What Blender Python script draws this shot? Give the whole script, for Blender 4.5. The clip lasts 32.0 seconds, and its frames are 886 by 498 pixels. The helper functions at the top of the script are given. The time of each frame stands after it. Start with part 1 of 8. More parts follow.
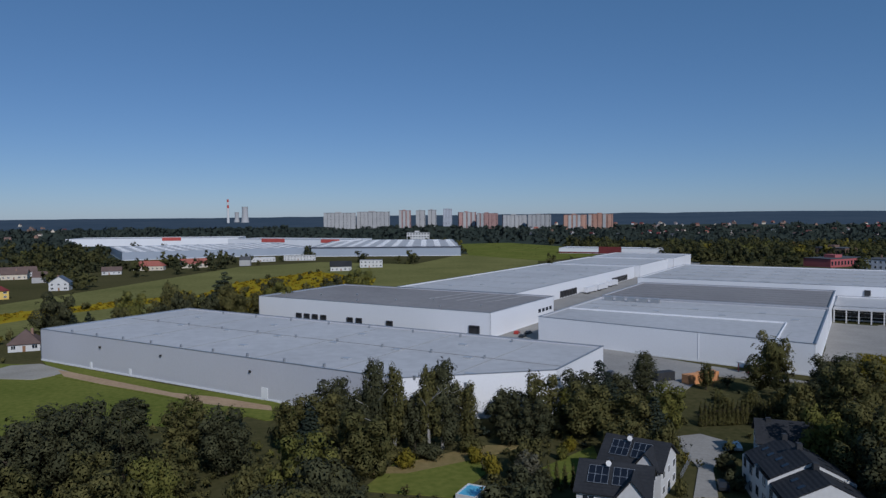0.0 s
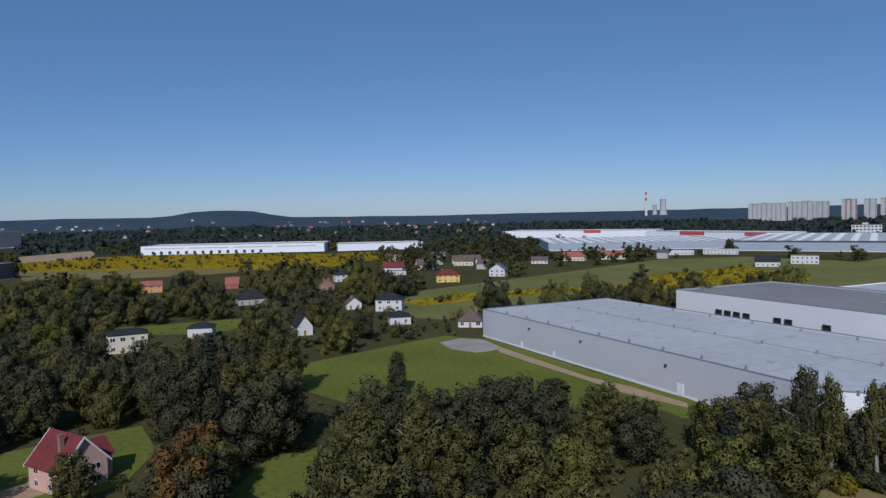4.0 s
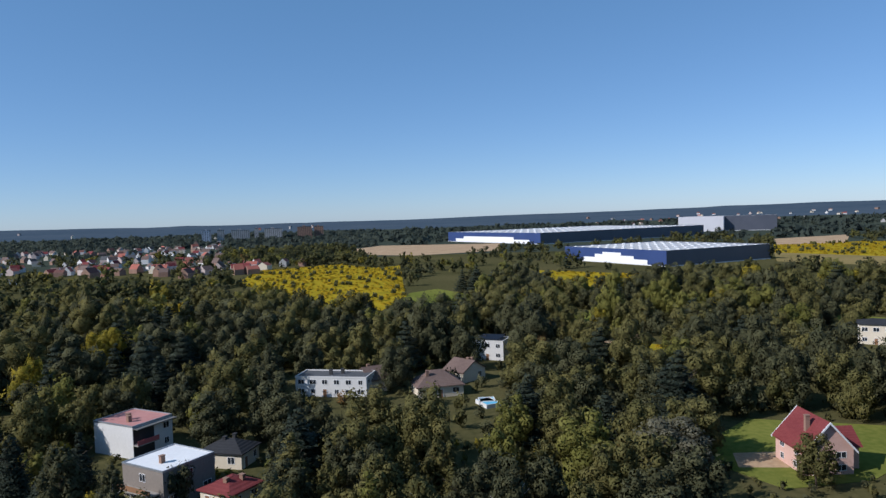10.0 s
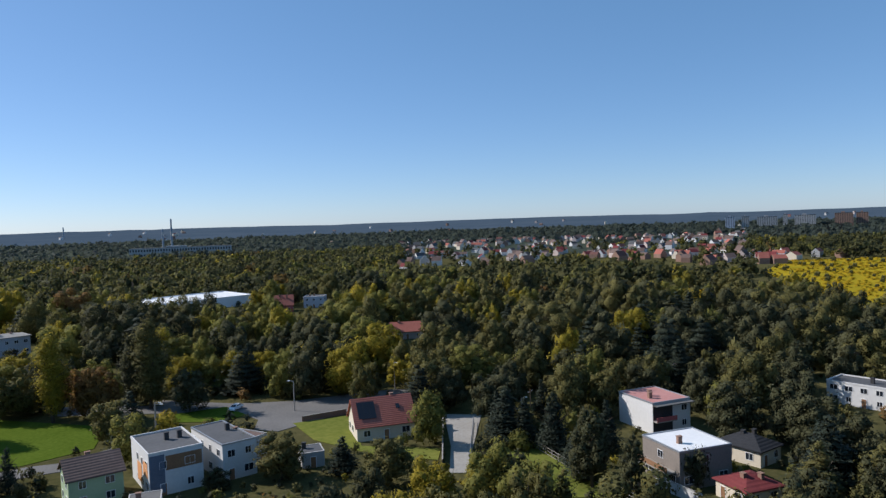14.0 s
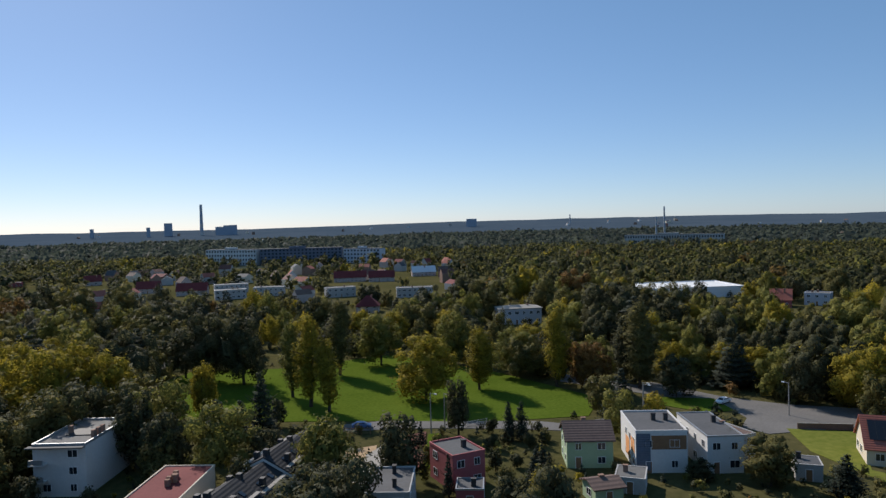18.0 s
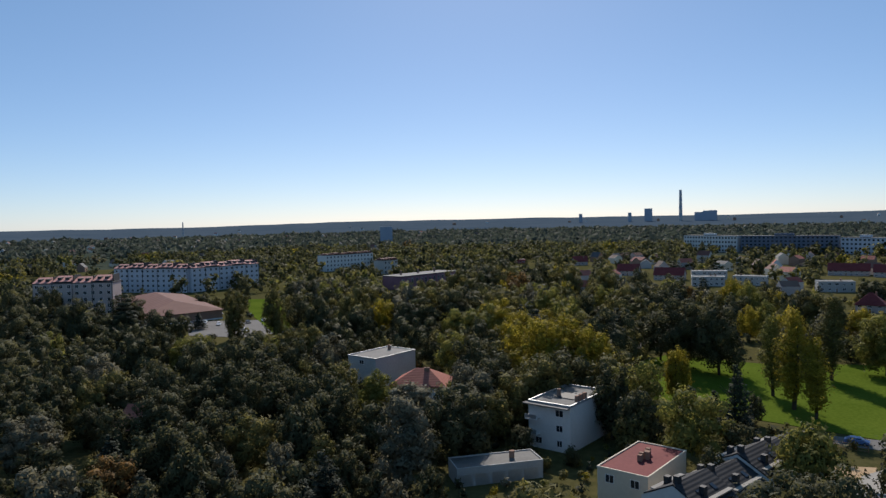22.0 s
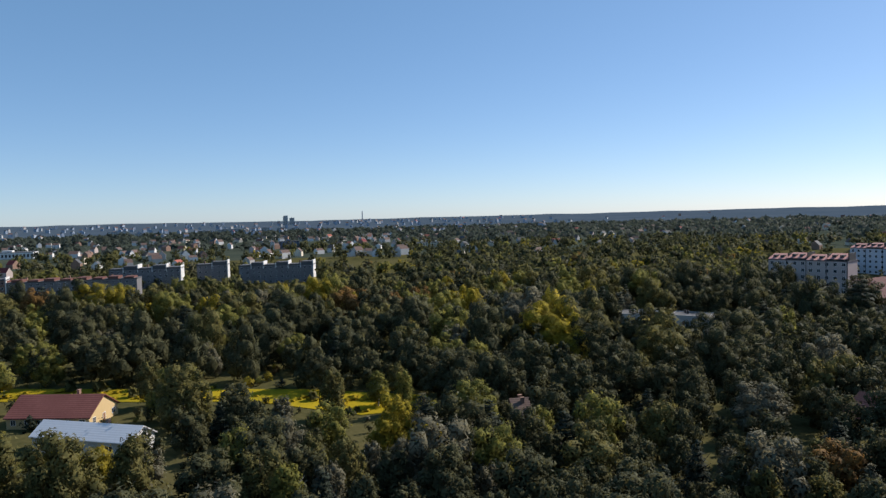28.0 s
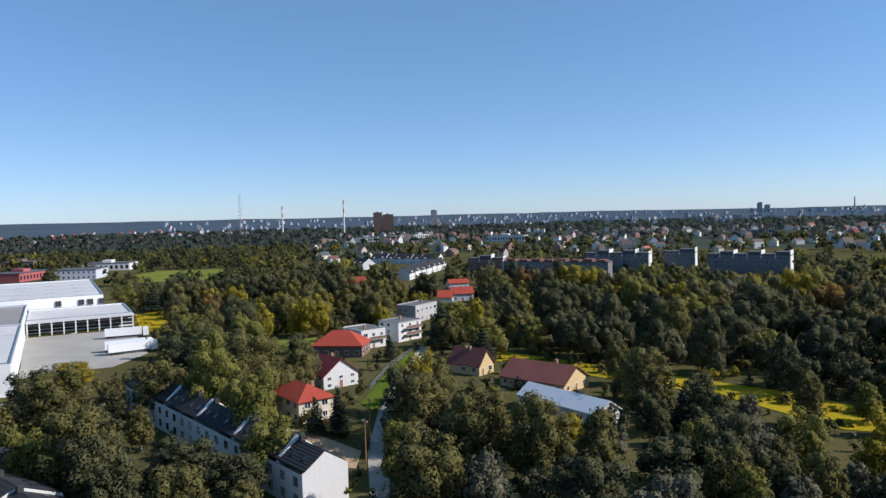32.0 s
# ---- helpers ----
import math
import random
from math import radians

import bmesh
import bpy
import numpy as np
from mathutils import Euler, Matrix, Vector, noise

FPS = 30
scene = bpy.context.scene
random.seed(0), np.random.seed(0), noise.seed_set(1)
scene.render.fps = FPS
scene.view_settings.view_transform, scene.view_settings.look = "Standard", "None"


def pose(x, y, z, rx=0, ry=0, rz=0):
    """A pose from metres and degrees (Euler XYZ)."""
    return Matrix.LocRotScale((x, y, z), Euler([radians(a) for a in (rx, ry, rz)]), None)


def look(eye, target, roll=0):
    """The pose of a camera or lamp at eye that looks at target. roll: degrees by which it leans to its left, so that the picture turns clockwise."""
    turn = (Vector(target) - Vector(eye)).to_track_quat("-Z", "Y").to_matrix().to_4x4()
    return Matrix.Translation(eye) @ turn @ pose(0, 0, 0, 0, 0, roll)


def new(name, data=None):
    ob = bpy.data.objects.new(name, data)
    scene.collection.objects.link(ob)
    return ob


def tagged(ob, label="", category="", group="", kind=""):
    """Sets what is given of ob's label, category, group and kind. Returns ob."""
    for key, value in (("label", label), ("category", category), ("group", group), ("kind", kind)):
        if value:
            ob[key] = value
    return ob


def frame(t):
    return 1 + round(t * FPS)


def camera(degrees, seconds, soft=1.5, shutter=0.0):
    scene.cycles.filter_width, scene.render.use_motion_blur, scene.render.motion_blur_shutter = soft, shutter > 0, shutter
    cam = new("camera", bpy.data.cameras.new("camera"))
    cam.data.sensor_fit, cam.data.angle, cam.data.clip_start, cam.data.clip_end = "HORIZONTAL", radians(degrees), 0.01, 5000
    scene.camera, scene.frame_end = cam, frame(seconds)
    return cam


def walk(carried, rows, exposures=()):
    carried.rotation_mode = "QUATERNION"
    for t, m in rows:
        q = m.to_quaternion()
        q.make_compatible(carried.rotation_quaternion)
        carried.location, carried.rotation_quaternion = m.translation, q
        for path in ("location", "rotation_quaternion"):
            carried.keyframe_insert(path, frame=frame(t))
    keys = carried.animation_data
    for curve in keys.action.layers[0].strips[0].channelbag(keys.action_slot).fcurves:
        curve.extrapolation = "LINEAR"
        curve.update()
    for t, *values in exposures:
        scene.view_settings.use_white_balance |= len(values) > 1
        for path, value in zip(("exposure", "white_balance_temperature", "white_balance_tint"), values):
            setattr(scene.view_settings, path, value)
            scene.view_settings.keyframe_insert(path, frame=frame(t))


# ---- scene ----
cam = camera(64.64, 32.0, 1.4)
PATH = [
    (0.0, pose(0, 0, 46, 87.29, 0.35, -3.39)),
    (0.5, pose(0, 0, 46, 87.21, 0.56, 0.69)),
    (1.0, pose(0, 0, 46, 87.16, 0.71, 4.79)),
    (1.5, pose(0, 0, 46, 87.15, 0.77, 8.85)),
    (2.0, pose(0, 0, 46, 87.14, 0.87, 12.95)),
    (2.5, pose(0, 0, 46, 87.12, 1.02, 17.04)),
    (3.0, pose(0, 0, 46, 87.14, 1.06, 21.15)),
    (3.5, pose(0, 0, 46, 87.13, 1.08, 25.49)),
    (5.5, pose(0, 0, 46, 87.18, 1.38, 42.48)),
    (6.0, pose(0, 0, 46, 87.20, 1.40, 46.66)),
    (6.5, pose(0, 0, 46, 87.25, 1.44, 50.38)),
    (7.0, pose(0, 0, 46, 87.27, 1.40, 53.80)),
    (7.5, pose(0, 0, 46, 87.28, 1.52, 58.81)),
    (8.0, pose(0, 0, 46, 87.28, 1.61, 64.19)),
    (8.5, pose(0, 0, 46, 87.28, 1.69, 69.78)),
    (9.0, pose(0, 0, 46, 87.29, 1.78, 75.39)),
    (9.5, pose(0, 0, 46, 87.31, 1.81, 80.95)),
    (10.0, pose(0, 0, 46, 87.35, 1.85, 86.39)),
    (10.5, pose(0, 0, 46, 87.40, 1.86, 91.63)),
    (11.0, pose(0, 0, 46, 87.45, 1.91, 96.83)),
    (11.5, pose(0, 0, 46, 87.47, 1.95, 102.04)),
    (12.0, pose(0, 0, 46, 87.51, 1.96, 107.18)),
    (12.5, pose(0, 0, 46, 87.55, 1.95, 112.26)),
    (13.0, pose(0, 0, 46, 87.56, 1.85, 117.33)),
    (13.5, pose(0, 0, 46, 87.62, 2.00, 122.32)),
    (14.0, pose(0, 0, 46, 87.68, 2.03, 127.36)),
    (14.5, pose(0, 0, 46, 87.70, 2.00, 132.26)),
    (16.5, pose(0, 0, 46, 87.92, 1.62, 151.79)),
    (17.0, pose(0, 0, 46, 87.92, 1.59, 156.57)),
    (17.5, pose(0, 0, 46, 87.94, 1.60, 161.33)),
    (18.0, pose(0, 0, 46, 87.93, 1.57, 166.11)),
    (18.5, pose(0, 0, 46, 87.89, 1.51, 170.89)),
    (19.0, pose(0, 0, 46, 87.87, 1.48, 175.65)),
    (19.5, pose(0, 0, 46, 87.85, 1.40, 180.43)),
    (20.0, pose(0, 0, 46, 87.81, 1.39, 185.20)),
    (20.5, pose(0, 0, 46, 87.80, 1.30, 189.91)),
    (21.0, pose(0, 0, 46, 87.79, 1.24, 194.55)),
    (21.5, pose(0, 0, 46, 87.73, 1.22, 199.21)),
    (22.0, pose(0, 0, 46, 87.67, 1.21, 203.86)),
    (22.5, pose(0, 0, 46, 87.61, 1.26, 208.46)),
    (23.0, pose(0, 0, 46, 87.59, 1.27, 213.10)),
    (23.5, pose(0, 0, 46, 87.56, 1.17, 217.71)),
    (24.0, pose(0, 0, 46, 87.52, 1.16, 222.36)),
    (24.5, pose(0, 0, 46, 87.47, 1.16, 227.01)),
    (25.0, pose(0, 0, 46, 87.42, 1.19, 231.64)),
    (25.5, pose(0, 0, 46, 87.38, 1.18, 236.26)),
    (27.5, pose(0, 0, 46, 87.32, 1.39, 254.71)),
    (28.0, pose(0, 0, 46, 87.25, 1.54, 259.28)),
    (28.5, pose(0, 0, 46, 87.25, 1.58, 263.89)),
    (29.0, pose(0, 0, 46, 87.24, 1.60, 268.54)),
    (29.5, pose(0, 0, 46, 87.27, 1.57, 273.18)),
    (30.0, pose(0, 0, 46, 87.27, 1.56, 277.82)),
    (30.5, pose(0, 0, 46, 87.27, 1.60, 282.41)),
    (31.0, pose(0, 0, 46, 87.26, 1.57, 287.02)),
    (31.5, pose(0, 0, 46, 87.24, 1.56, 291.65)),
    (32.0, pose(0, 0, 46, 87.24, 1.58, 296.26)),
]
walk(cam, PATH, [(0.0, -0.65, 5850, 13), (6.0, -0.2, 5900, 13), (8.5, 0.08, 6080, 13), (11.0, 0.34, 6220, 13), (14.0, 0.4, 6420, 13), (19.0, 0.24, 6880, 13), (25.0, 0.28, 6950, 13), (29.0, 0.55, 6850, 13), (32.0, 0.55, 6450, 13)])

# ---- light: a clear late-summer sky, the sun behind the park ----
SUN_AZ, SUN_EL = 200.0, 36.0
TO_SUN = Vector((-math.sin(radians(SUN_AZ)) * math.cos(radians(SUN_EL)), math.cos(radians(SUN_AZ)) * math.cos(radians(SUN_EL)), math.sin(radians(SUN_EL))))
world = bpy.data.worlds.new("sky")
scene.world = world
world.use_nodes = True
wn = world.node_tree.nodes
sky = wn.new("ShaderNodeTexSky")
sky.sky_type, sky.sun_disc = "NISHITA", False
sky.sun_elevation, sky.sun_rotation = radians(SUN_EL), radians(-SUN_AZ)
sky.altitude, sky.air_density, sky.dust_density, sky.ozone_density = 1200, 0.85, 0.5, 4.5
wn["Background"].inputs["Strength"].default_value = 0.095
clean = wn.new("ShaderNodeMix")
clean.data_type, clean.blend_type = "RGBA", "MULTIPLY"
clean.inputs["Factor"].default_value = 1.0
clean.inputs[7].default_value = (1.01, 0.962, 0.985, 1)
world.node_tree.links.new(sky.outputs[0], clean.inputs[6])
even = wn.new("ShaderNodeMix")
even.data_type = "RGBA"
even.inputs["Factor"].default_value = 0.30
even.inputs[7].default_value = (1.1, 3.5, 6.1, 1)
world.node_tree.links.new(clean.outputs[2], even.inputs[6])
world.node_tree.links.new(even.outputs[2], wn["Background"].inputs["Color"])
sun = new("sun", bpy.data.lights.new("sun", "SUN"))
sun.data.energy, sun.data.angle, sun.data.color = 3.9, radians(0.53), (1.0, 0.965, 0.91)
sun.matrix_world = look(TO_SUN * 200, (0, 0, 0))

# ---- materials ----
MATS = {}


def surface(key, a, b, rough=0.8, coarse=0.08, fine=1.5, bump=0.2, metal=0.0, split=0.5, per="", leafy=0.0, ragged=2.6):
    """A surface between colours a and b, patchy at a coarse and a fine scale (cycles per metre)."""
    m = bpy.data.materials.new(key)
    m.use_nodes = True
    nt = m.node_tree
    n, link = nt.nodes, nt.links.new
    p = n["Principled BSDF"]
    p.inputs["Roughness"].default_value, p.inputs["Metallic"].default_value = rough, metal
    if rough >= 0.9:
        p.inputs["Specular IOR Level"].default_value = 0.1 if rough < 0.94 else 0.0
    geo = n.new("ShaderNodeNewGeometry")
    big, small = n.new("ShaderNodeTexNoise"), n.new("ShaderNodeTexNoise")
    big.inputs["Scale"].default_value, small.inputs["Scale"].default_value = coarse, fine
    big.inputs["Detail"].default_value, small.inputs["Detail"].default_value = 4, 5
    for t in (big, small):
        link(geo.outputs["Position"], t.inputs["Vector"])
    add = n.new("ShaderNodeMath")
    add.operation = "MULTIPLY_ADD"
    link(small.outputs["Fac"], add.inputs[0])
    add.inputs[1].default_value = 1 - split
    half = n.new("ShaderNodeMath")
    half.operation = "MULTIPLY"
    link(big.outputs["Fac"], half.inputs[0])
    half.inputs[1].default_value = split
    link(half.outputs[0], add.inputs[2])
    value = add.outputs[0]
    if per:
        src = n.new("ShaderNodeObjectInfo").outputs["Random"] if per == "object" else geo.outputs["Random Per Island"]
        mixin = n.new("ShaderNodeMath")
        mixin.operation = "MULTIPLY_ADD"
        link(src, mixin.inputs[0])
        mixin.inputs[1].default_value = 0.26
        off = n.new("ShaderNodeMath")
        off.operation = "SUBTRACT"
        link(value, off.inputs[0])
        off.inputs[1].default_value = 0.13
        link(off.outputs[0], mixin.inputs[2])
        value = mixin.outputs[0]
    ramp = n.new("ShaderNodeValToRGB")
    ramp.color_ramp.elements[0].position, ramp.color_ramp.elements[1].position = 0.3, 0.7
    ramp.color_ramp.elements[0].color, ramp.color_ramp.elements[1].color = (*a, 1), (*b, 1)
    link(value, ramp.inputs["Fac"])
    link(ramp.outputs["Color"], p.inputs["Base Color"])
    if bump:
        bm = n.new("ShaderNodeBump")
        bm.inputs["Strength"].default_value, bm.inputs["Distance"].default_value = bump, 0.1
        link(small.outputs["Fac"], bm.inputs["Height"])
        link(bm.outputs["Normal"], p.inputs["Normal"])
    if leafy:
        p.inputs["Specular IOR Level"].default_value = 0.12
        at, tf, ad, no = n.new("ShaderNodeAttribute"), n.new("ShaderNodeVectorTransform"), n.new("ShaderNodeVectorMath"), n.new("ShaderNodeVectorMath")
        at.attribute_name = "bough"
        tf.vector_type, tf.convert_from, tf.convert_to = "NORMAL", "OBJECT", "WORLD"
        ad.operation, no.operation = "MULTIPLY_ADD", "NORMALIZE"
        link(at.outputs["Vector"], tf.inputs[0])
        link(tf.outputs[0], ad.inputs[0])
        ad.inputs[1].default_value = (2.4, 2.4, 2.4)
        link(geo.outputs["Normal"], ad.inputs[2])
        link(ad.outputs[0], no.inputs[0])
        link(no.outputs[0], p.inputs["Normal"])
        tr = n.new("ShaderNodeBsdfTranslucent")
        link(ramp.outputs["Color"], tr.inputs["Color"])
        mx = n.new("ShaderNodeMixShader")
        mx.inputs["Fac"].default_value = leafy
        link(p.outputs[0], mx.inputs[1])
        link(tr.outputs[0], mx.inputs[2])
        # ragged sprays: gaps between the leaves
        rag, cut, hole, mo = n.new("ShaderNodeTexNoise"), n.new("ShaderNodeMath"), n.new("ShaderNodeBsdfTransparent"), n.new("ShaderNodeMixShader")
        rag.inputs["Scale"].default_value, rag.inputs["Detail"].default_value = ragged, 2
        link(geo.outputs["Position"], rag.inputs["Vector"])
        cut.operation = "GREATER_THAN"
        link(rag.outputs["Fac"], cut.inputs[0])
        cut.inputs[1].default_value = 0.49
        link(cut.outputs[0], mo.inputs["Fac"])
        link(hole.outputs[0], mo.inputs[1])
        link(mx.outputs[0], mo.inputs[2])
        link((mo if ragged else mx).outputs[0], n["Material Output"].inputs["Surface"])
    MATS[key] = m
    return m


def ribbed(key, a, b, rough, period, metal=0.0, strength=0.5, axis="Z", coarse=0.05):
    """Sheet metal or tiles: rows at a period in metres along the object's own axis, over a patchy colour."""
    m = surface(key, a, b, rough, coarse, 2.0, 0.0, metal)
    n, link = m.node_tree.nodes, m.node_tree.links.new
    tc = n.new("ShaderNodeTexCoord")
    w = n.new("ShaderNodeTexWave")
    w.bands_direction = axis
    w.inputs["Scale"].default_value = 0.314 / period
    w.inputs["Distortion"].default_value = 0.0
    link(tc.outputs["Object"], w.inputs["Vector"])
    bm = n.new("ShaderNodeBump")
    bm.inputs["Strength"].default_value, bm.inputs["Distance"].default_value = strength, 0.05
    link(w.outputs["Fac"], bm.inputs["Height"])
    link(bm.outputs["Normal"], n["Principled BSDF"].inputs["Normal"])
    return m


surface("ground", (0.046, 0.049, 0.019), (0.117, 0.100, 0.045), 0.95, 0.012, 0.6, 0.6)
surface("lawn", (0.052, 0.086, 0.010), (0.106, 0.145, 0.022), 0.95, 0.06, 1.2, 0.5)
surface("meadow", (0.092, 0.118, 0.022), (0.205, 0.205, 0.050), 0.95, 0.03, 0.7, 0.6)
surface("corn", (0.120, 0.124, 0.042), (0.240, 0.222, 0.080), 0.95, 0.02, 0.35, 0.8)
surface("gold", (0.200, 0.170, 0.016), (0.420, 0.290, 0.020), 0.95, 0.05, 0.9, 0.8, split=0.6)
surface("dry", (0.160, 0.135, 0.050), (0.300, 0.220, 0.100), 0.95, 0.03, 0.8, 0.5)
surface("sand", (0.30, 0.20, 0.12), (0.50, 0.36, 0.23), 0.95, 0.06, 1.0, 0.4)
surface("gravel", (0.26, 0.24, 0.20), (0.42, 0.39, 0.34), 0.95, 0.1, 3.0, 0.5)
surface("asphalt", (0.12, 0.115, 0.11), (0.19, 0.18, 0.17), 0.9, 0.1, 2.0, 0.2)
surface("concrete", (0.26, 0.24, 0.215), (0.38, 0.36, 0.325), 0.9, 0.08, 1.5, 0.2)
surface("brick", (0.12, 0.05, 0.04), (0.19, 0.08, 0.06), 0.9, 0.3, 4.0, 0.3)
# distance haze put into the colours: far ground greyed, ridge blued
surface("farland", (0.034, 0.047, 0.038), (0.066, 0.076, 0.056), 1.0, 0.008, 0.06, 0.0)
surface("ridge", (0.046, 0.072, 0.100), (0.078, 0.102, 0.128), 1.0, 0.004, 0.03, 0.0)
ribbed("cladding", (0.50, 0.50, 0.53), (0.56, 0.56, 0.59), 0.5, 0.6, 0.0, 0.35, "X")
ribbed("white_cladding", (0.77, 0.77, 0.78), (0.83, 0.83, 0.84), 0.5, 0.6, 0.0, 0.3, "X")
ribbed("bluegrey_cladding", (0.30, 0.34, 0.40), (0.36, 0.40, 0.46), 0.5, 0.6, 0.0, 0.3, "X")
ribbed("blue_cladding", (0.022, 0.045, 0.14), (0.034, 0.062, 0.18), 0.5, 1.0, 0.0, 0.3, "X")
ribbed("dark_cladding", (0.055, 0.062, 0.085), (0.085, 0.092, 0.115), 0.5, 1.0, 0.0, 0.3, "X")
surface("membrane", (0.42, 0.41, 0.40), (0.57, 0.56, 0.55), 0.75, 0.03, 0.35, 0.1)
surface("dark_membrane", (0.205, 0.190, 0.182), (0.295, 0.275, 0.262), 0.85, 0.04, 0.4, 0.1)
surface("white", (0.56, 0.55, 0.53), (0.66, 0.65, 0.63), 0.85, 0.15, 2.0, 0.05)
surface("cream", (0.58, 0.50, 0.38), (0.68, 0.60, 0.48), 0.85, 0.15, 2.0, 0.05)
surface("pink", (0.55, 0.34, 0.28), (0.66, 0.43, 0.36), 0.85, 0.15, 2.0, 0.05)
surface("green", (0.32, 0.42, 0.25), (0.40, 0.50, 0.31), 0.85, 0.15, 2.0, 0.05)
surface("grey", (0.36, 0.35, 0.34), (0.46, 0.45, 0.43), 0.9, 0.15, 2.0, 0.05)
surface("paleblue", (0.44, 0.46, 0.51), (0.53, 0.55, 0.60), 0.85, 0.15, 2.0, 0.05)
surface("orange", (0.62, 0.26, 0.10), (0.72, 0.34, 0.14), 0.85, 0.15, 2.0, 0.05)
surface("ochre", (0.52, 0.37, 0.18), (0.60, 0.44, 0.23), 0.85, 0.15, 2.0, 0.05)
surface("yellow", (0.68, 0.45, 0.10), (0.76, 0.54, 0.16), 0.85, 0.15, 2.0, 0.05)
surface("redwall", (0.34, 0.080, 0.085), (0.42, 0.115, 0.115), 0.85, 0.15, 2.0, 0.05)
surface("brickwall", (0.22, 0.135, 0.10), (0.32, 0.205, 0.155), 0.9, 0.3, 5.0, 0.2)
surface("taupe", (0.20, 0.172, 0.150), (0.27, 0.235, 0.205), 0.9, 0.2, 3.0, 0.1)
surface("brownwall", (0.14, 0.085, 0.065), (0.20, 0.12, 0.09), 0.85, 0.15, 2.0, 0.05)
MATS["brown_wall"] = MATS["brownwall"]
for key, a, b in (("red", (0.29, 0.092, 0.068), (0.40, 0.140, 0.105)), ("rustroof", (0.13, 0.060, 0.050), (0.18, 0.085, 0.070)), ("brightred", (0.29, 0.046, 0.030), (0.37, 0.072, 0.044)), ("maroon", (0.14, 0.028, 0.030), (0.21, 0.050, 0.048)), ("brownred", (0.150, 0.054, 0.046), (0.215, 0.084, 0.070)), ("brown", (0.11, 0.075, 0.065), (0.18, 0.125, 0.105)), ("graphite", (0.022, 0.023, 0.026), (0.042, 0.043, 0.047)), ("slate", (0.10, 0.13, 0.18), (0.15, 0.18, 0.23))):
    ribbed(key, a, b, 0.8, 0.32, 0.0, 0.7, "Z", 0.2).node_tree.nodes["Principled BSDF"].inputs["Specular IOR Level"].default_value = 0.15
ribbed("zinc", (0.60, 0.61, 0.63), (0.70, 0.71, 0.73), 0.45, 0.5, 0.15, 0.25, "X")
surface("pinkroof", (0.40, 0.17, 0.15), (0.50, 0.24, 0.21), 0.85, 0.2, 1.5, 0.1)
surface("whiteroof", (0.66, 0.66, 0.65), (0.78, 0.78, 0.77), 0.7, 0.2, 1.5, 0.1)
surface("palefelt", (0.085, 0.083, 0.080), (0.15, 0.146, 0.14), 0.85, 0.2, 1.5, 0.1)
surface("flatroof", (0.055, 0.057, 0.061), (0.095, 0.096, 0.100), 0.85, 0.2, 1.5, 0.1)
surface("glass", (0.012, 0.016, 0.022), (0.03, 0.036, 0.045), 0.08, 0.5, 2.0, 0.0)
surface("solar", (0.006, 0.008, 0.014), (0.012, 0.014, 0.022), 0.35, 0.5, 3.0, 0.0)
surface("frame_white", (0.75, 0.75, 0.75), (0.82, 0.82, 0.82), 0.5, 0.5, 3.0, 0.0)
surface("dark", (0.02, 0.02, 0.022), (0.04, 0.04, 0.042), 0.7, 0.5, 3.0, 0.0)
surface("steel", (0.35, 0.36, 0.37), (0.45, 0.46, 0.47), 0.45, 0.5, 3.0, 0.0, 0.6)
surface("wood", (0.20, 0.10, 0.05), (0.30, 0.16, 0.08), 0.75, 0.5, 4.0, 0.2)
surface("bark", (0.05, 0.038, 0.028), (0.11, 0.09, 0.07), 0.95, 0.5, 5.0, 0.5)
surface("birch_bark", (0.22, 0.21, 0.19), (0.42, 0.40, 0.37), 0.9, 0.5, 4.0, 0.3)
LEAVES = {  # two colours, and how much light a spray lets through
    "leaf_dark": ((0.034, 0.037, 0.018), (0.082, 0.080, 0.038), 0.05),
    "leaf_mid": ((0.062, 0.062, 0.021), (0.144, 0.126, 0.043), 0.16),
    "leaf_light": ((0.100, 0.103, 0.023), (0.200, 0.185, 0.048), 0.26),
    "leaf_yellow": ((0.142, 0.122, 0.014), (0.310, 0.240, 0.031), 0.30),
    "leaf_silver": ((0.072, 0.070, 0.046), (0.158, 0.146, 0.098), 0.08),
    "leaf_rust": ((0.095, 0.054, 0.019), (0.18, 0.100, 0.031), 0.12),
    "needle": ((0.018, 0.026, 0.018), (0.041, 0.050, 0.034), 0.03),
}
for key, (a, b, through_leaf) in LEAVES.items():
    surface(key, a, b, 0.8, 0.12, 1.1, 0.0, per="island", leafy=through_leaf)
    a, b = [tuple(0.7 * p + 0.3 * q for p, q in zip(c, (0.080, 0.088, 0.034))) for c in (a, b)]   # muted towards one green, the fading of distance put into the colour
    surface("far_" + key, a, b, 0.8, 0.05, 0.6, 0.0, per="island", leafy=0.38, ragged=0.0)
surface("tuft_gold", (0.250, 0.185, 0.012), (0.480, 0.320, 0.020), 0.9, 0.12, 2.4, 0.0, per="island", leafy=0.2, ragged=0.0)
# horizon crowns, with the tint of distant haze in their colour
surface("haze_leaf", (0.040, 0.054, 0.046), (0.072, 0.086, 0.066), 0.8, 0.008, 0.05, 0.0, leafy=0.38, ragged=0.0)


# ---- building blocks ----
def mesh_of(name, verts, faces, mats):
    me = bpy.data.meshes.new(name)
    me.from_pydata([tuple(v) for v in verts], [], faces)
    for k in mats if isinstance(mats, (list, tuple)) else (mats,):
        me.materials.append(MATS[k])
    me.update()
    return me


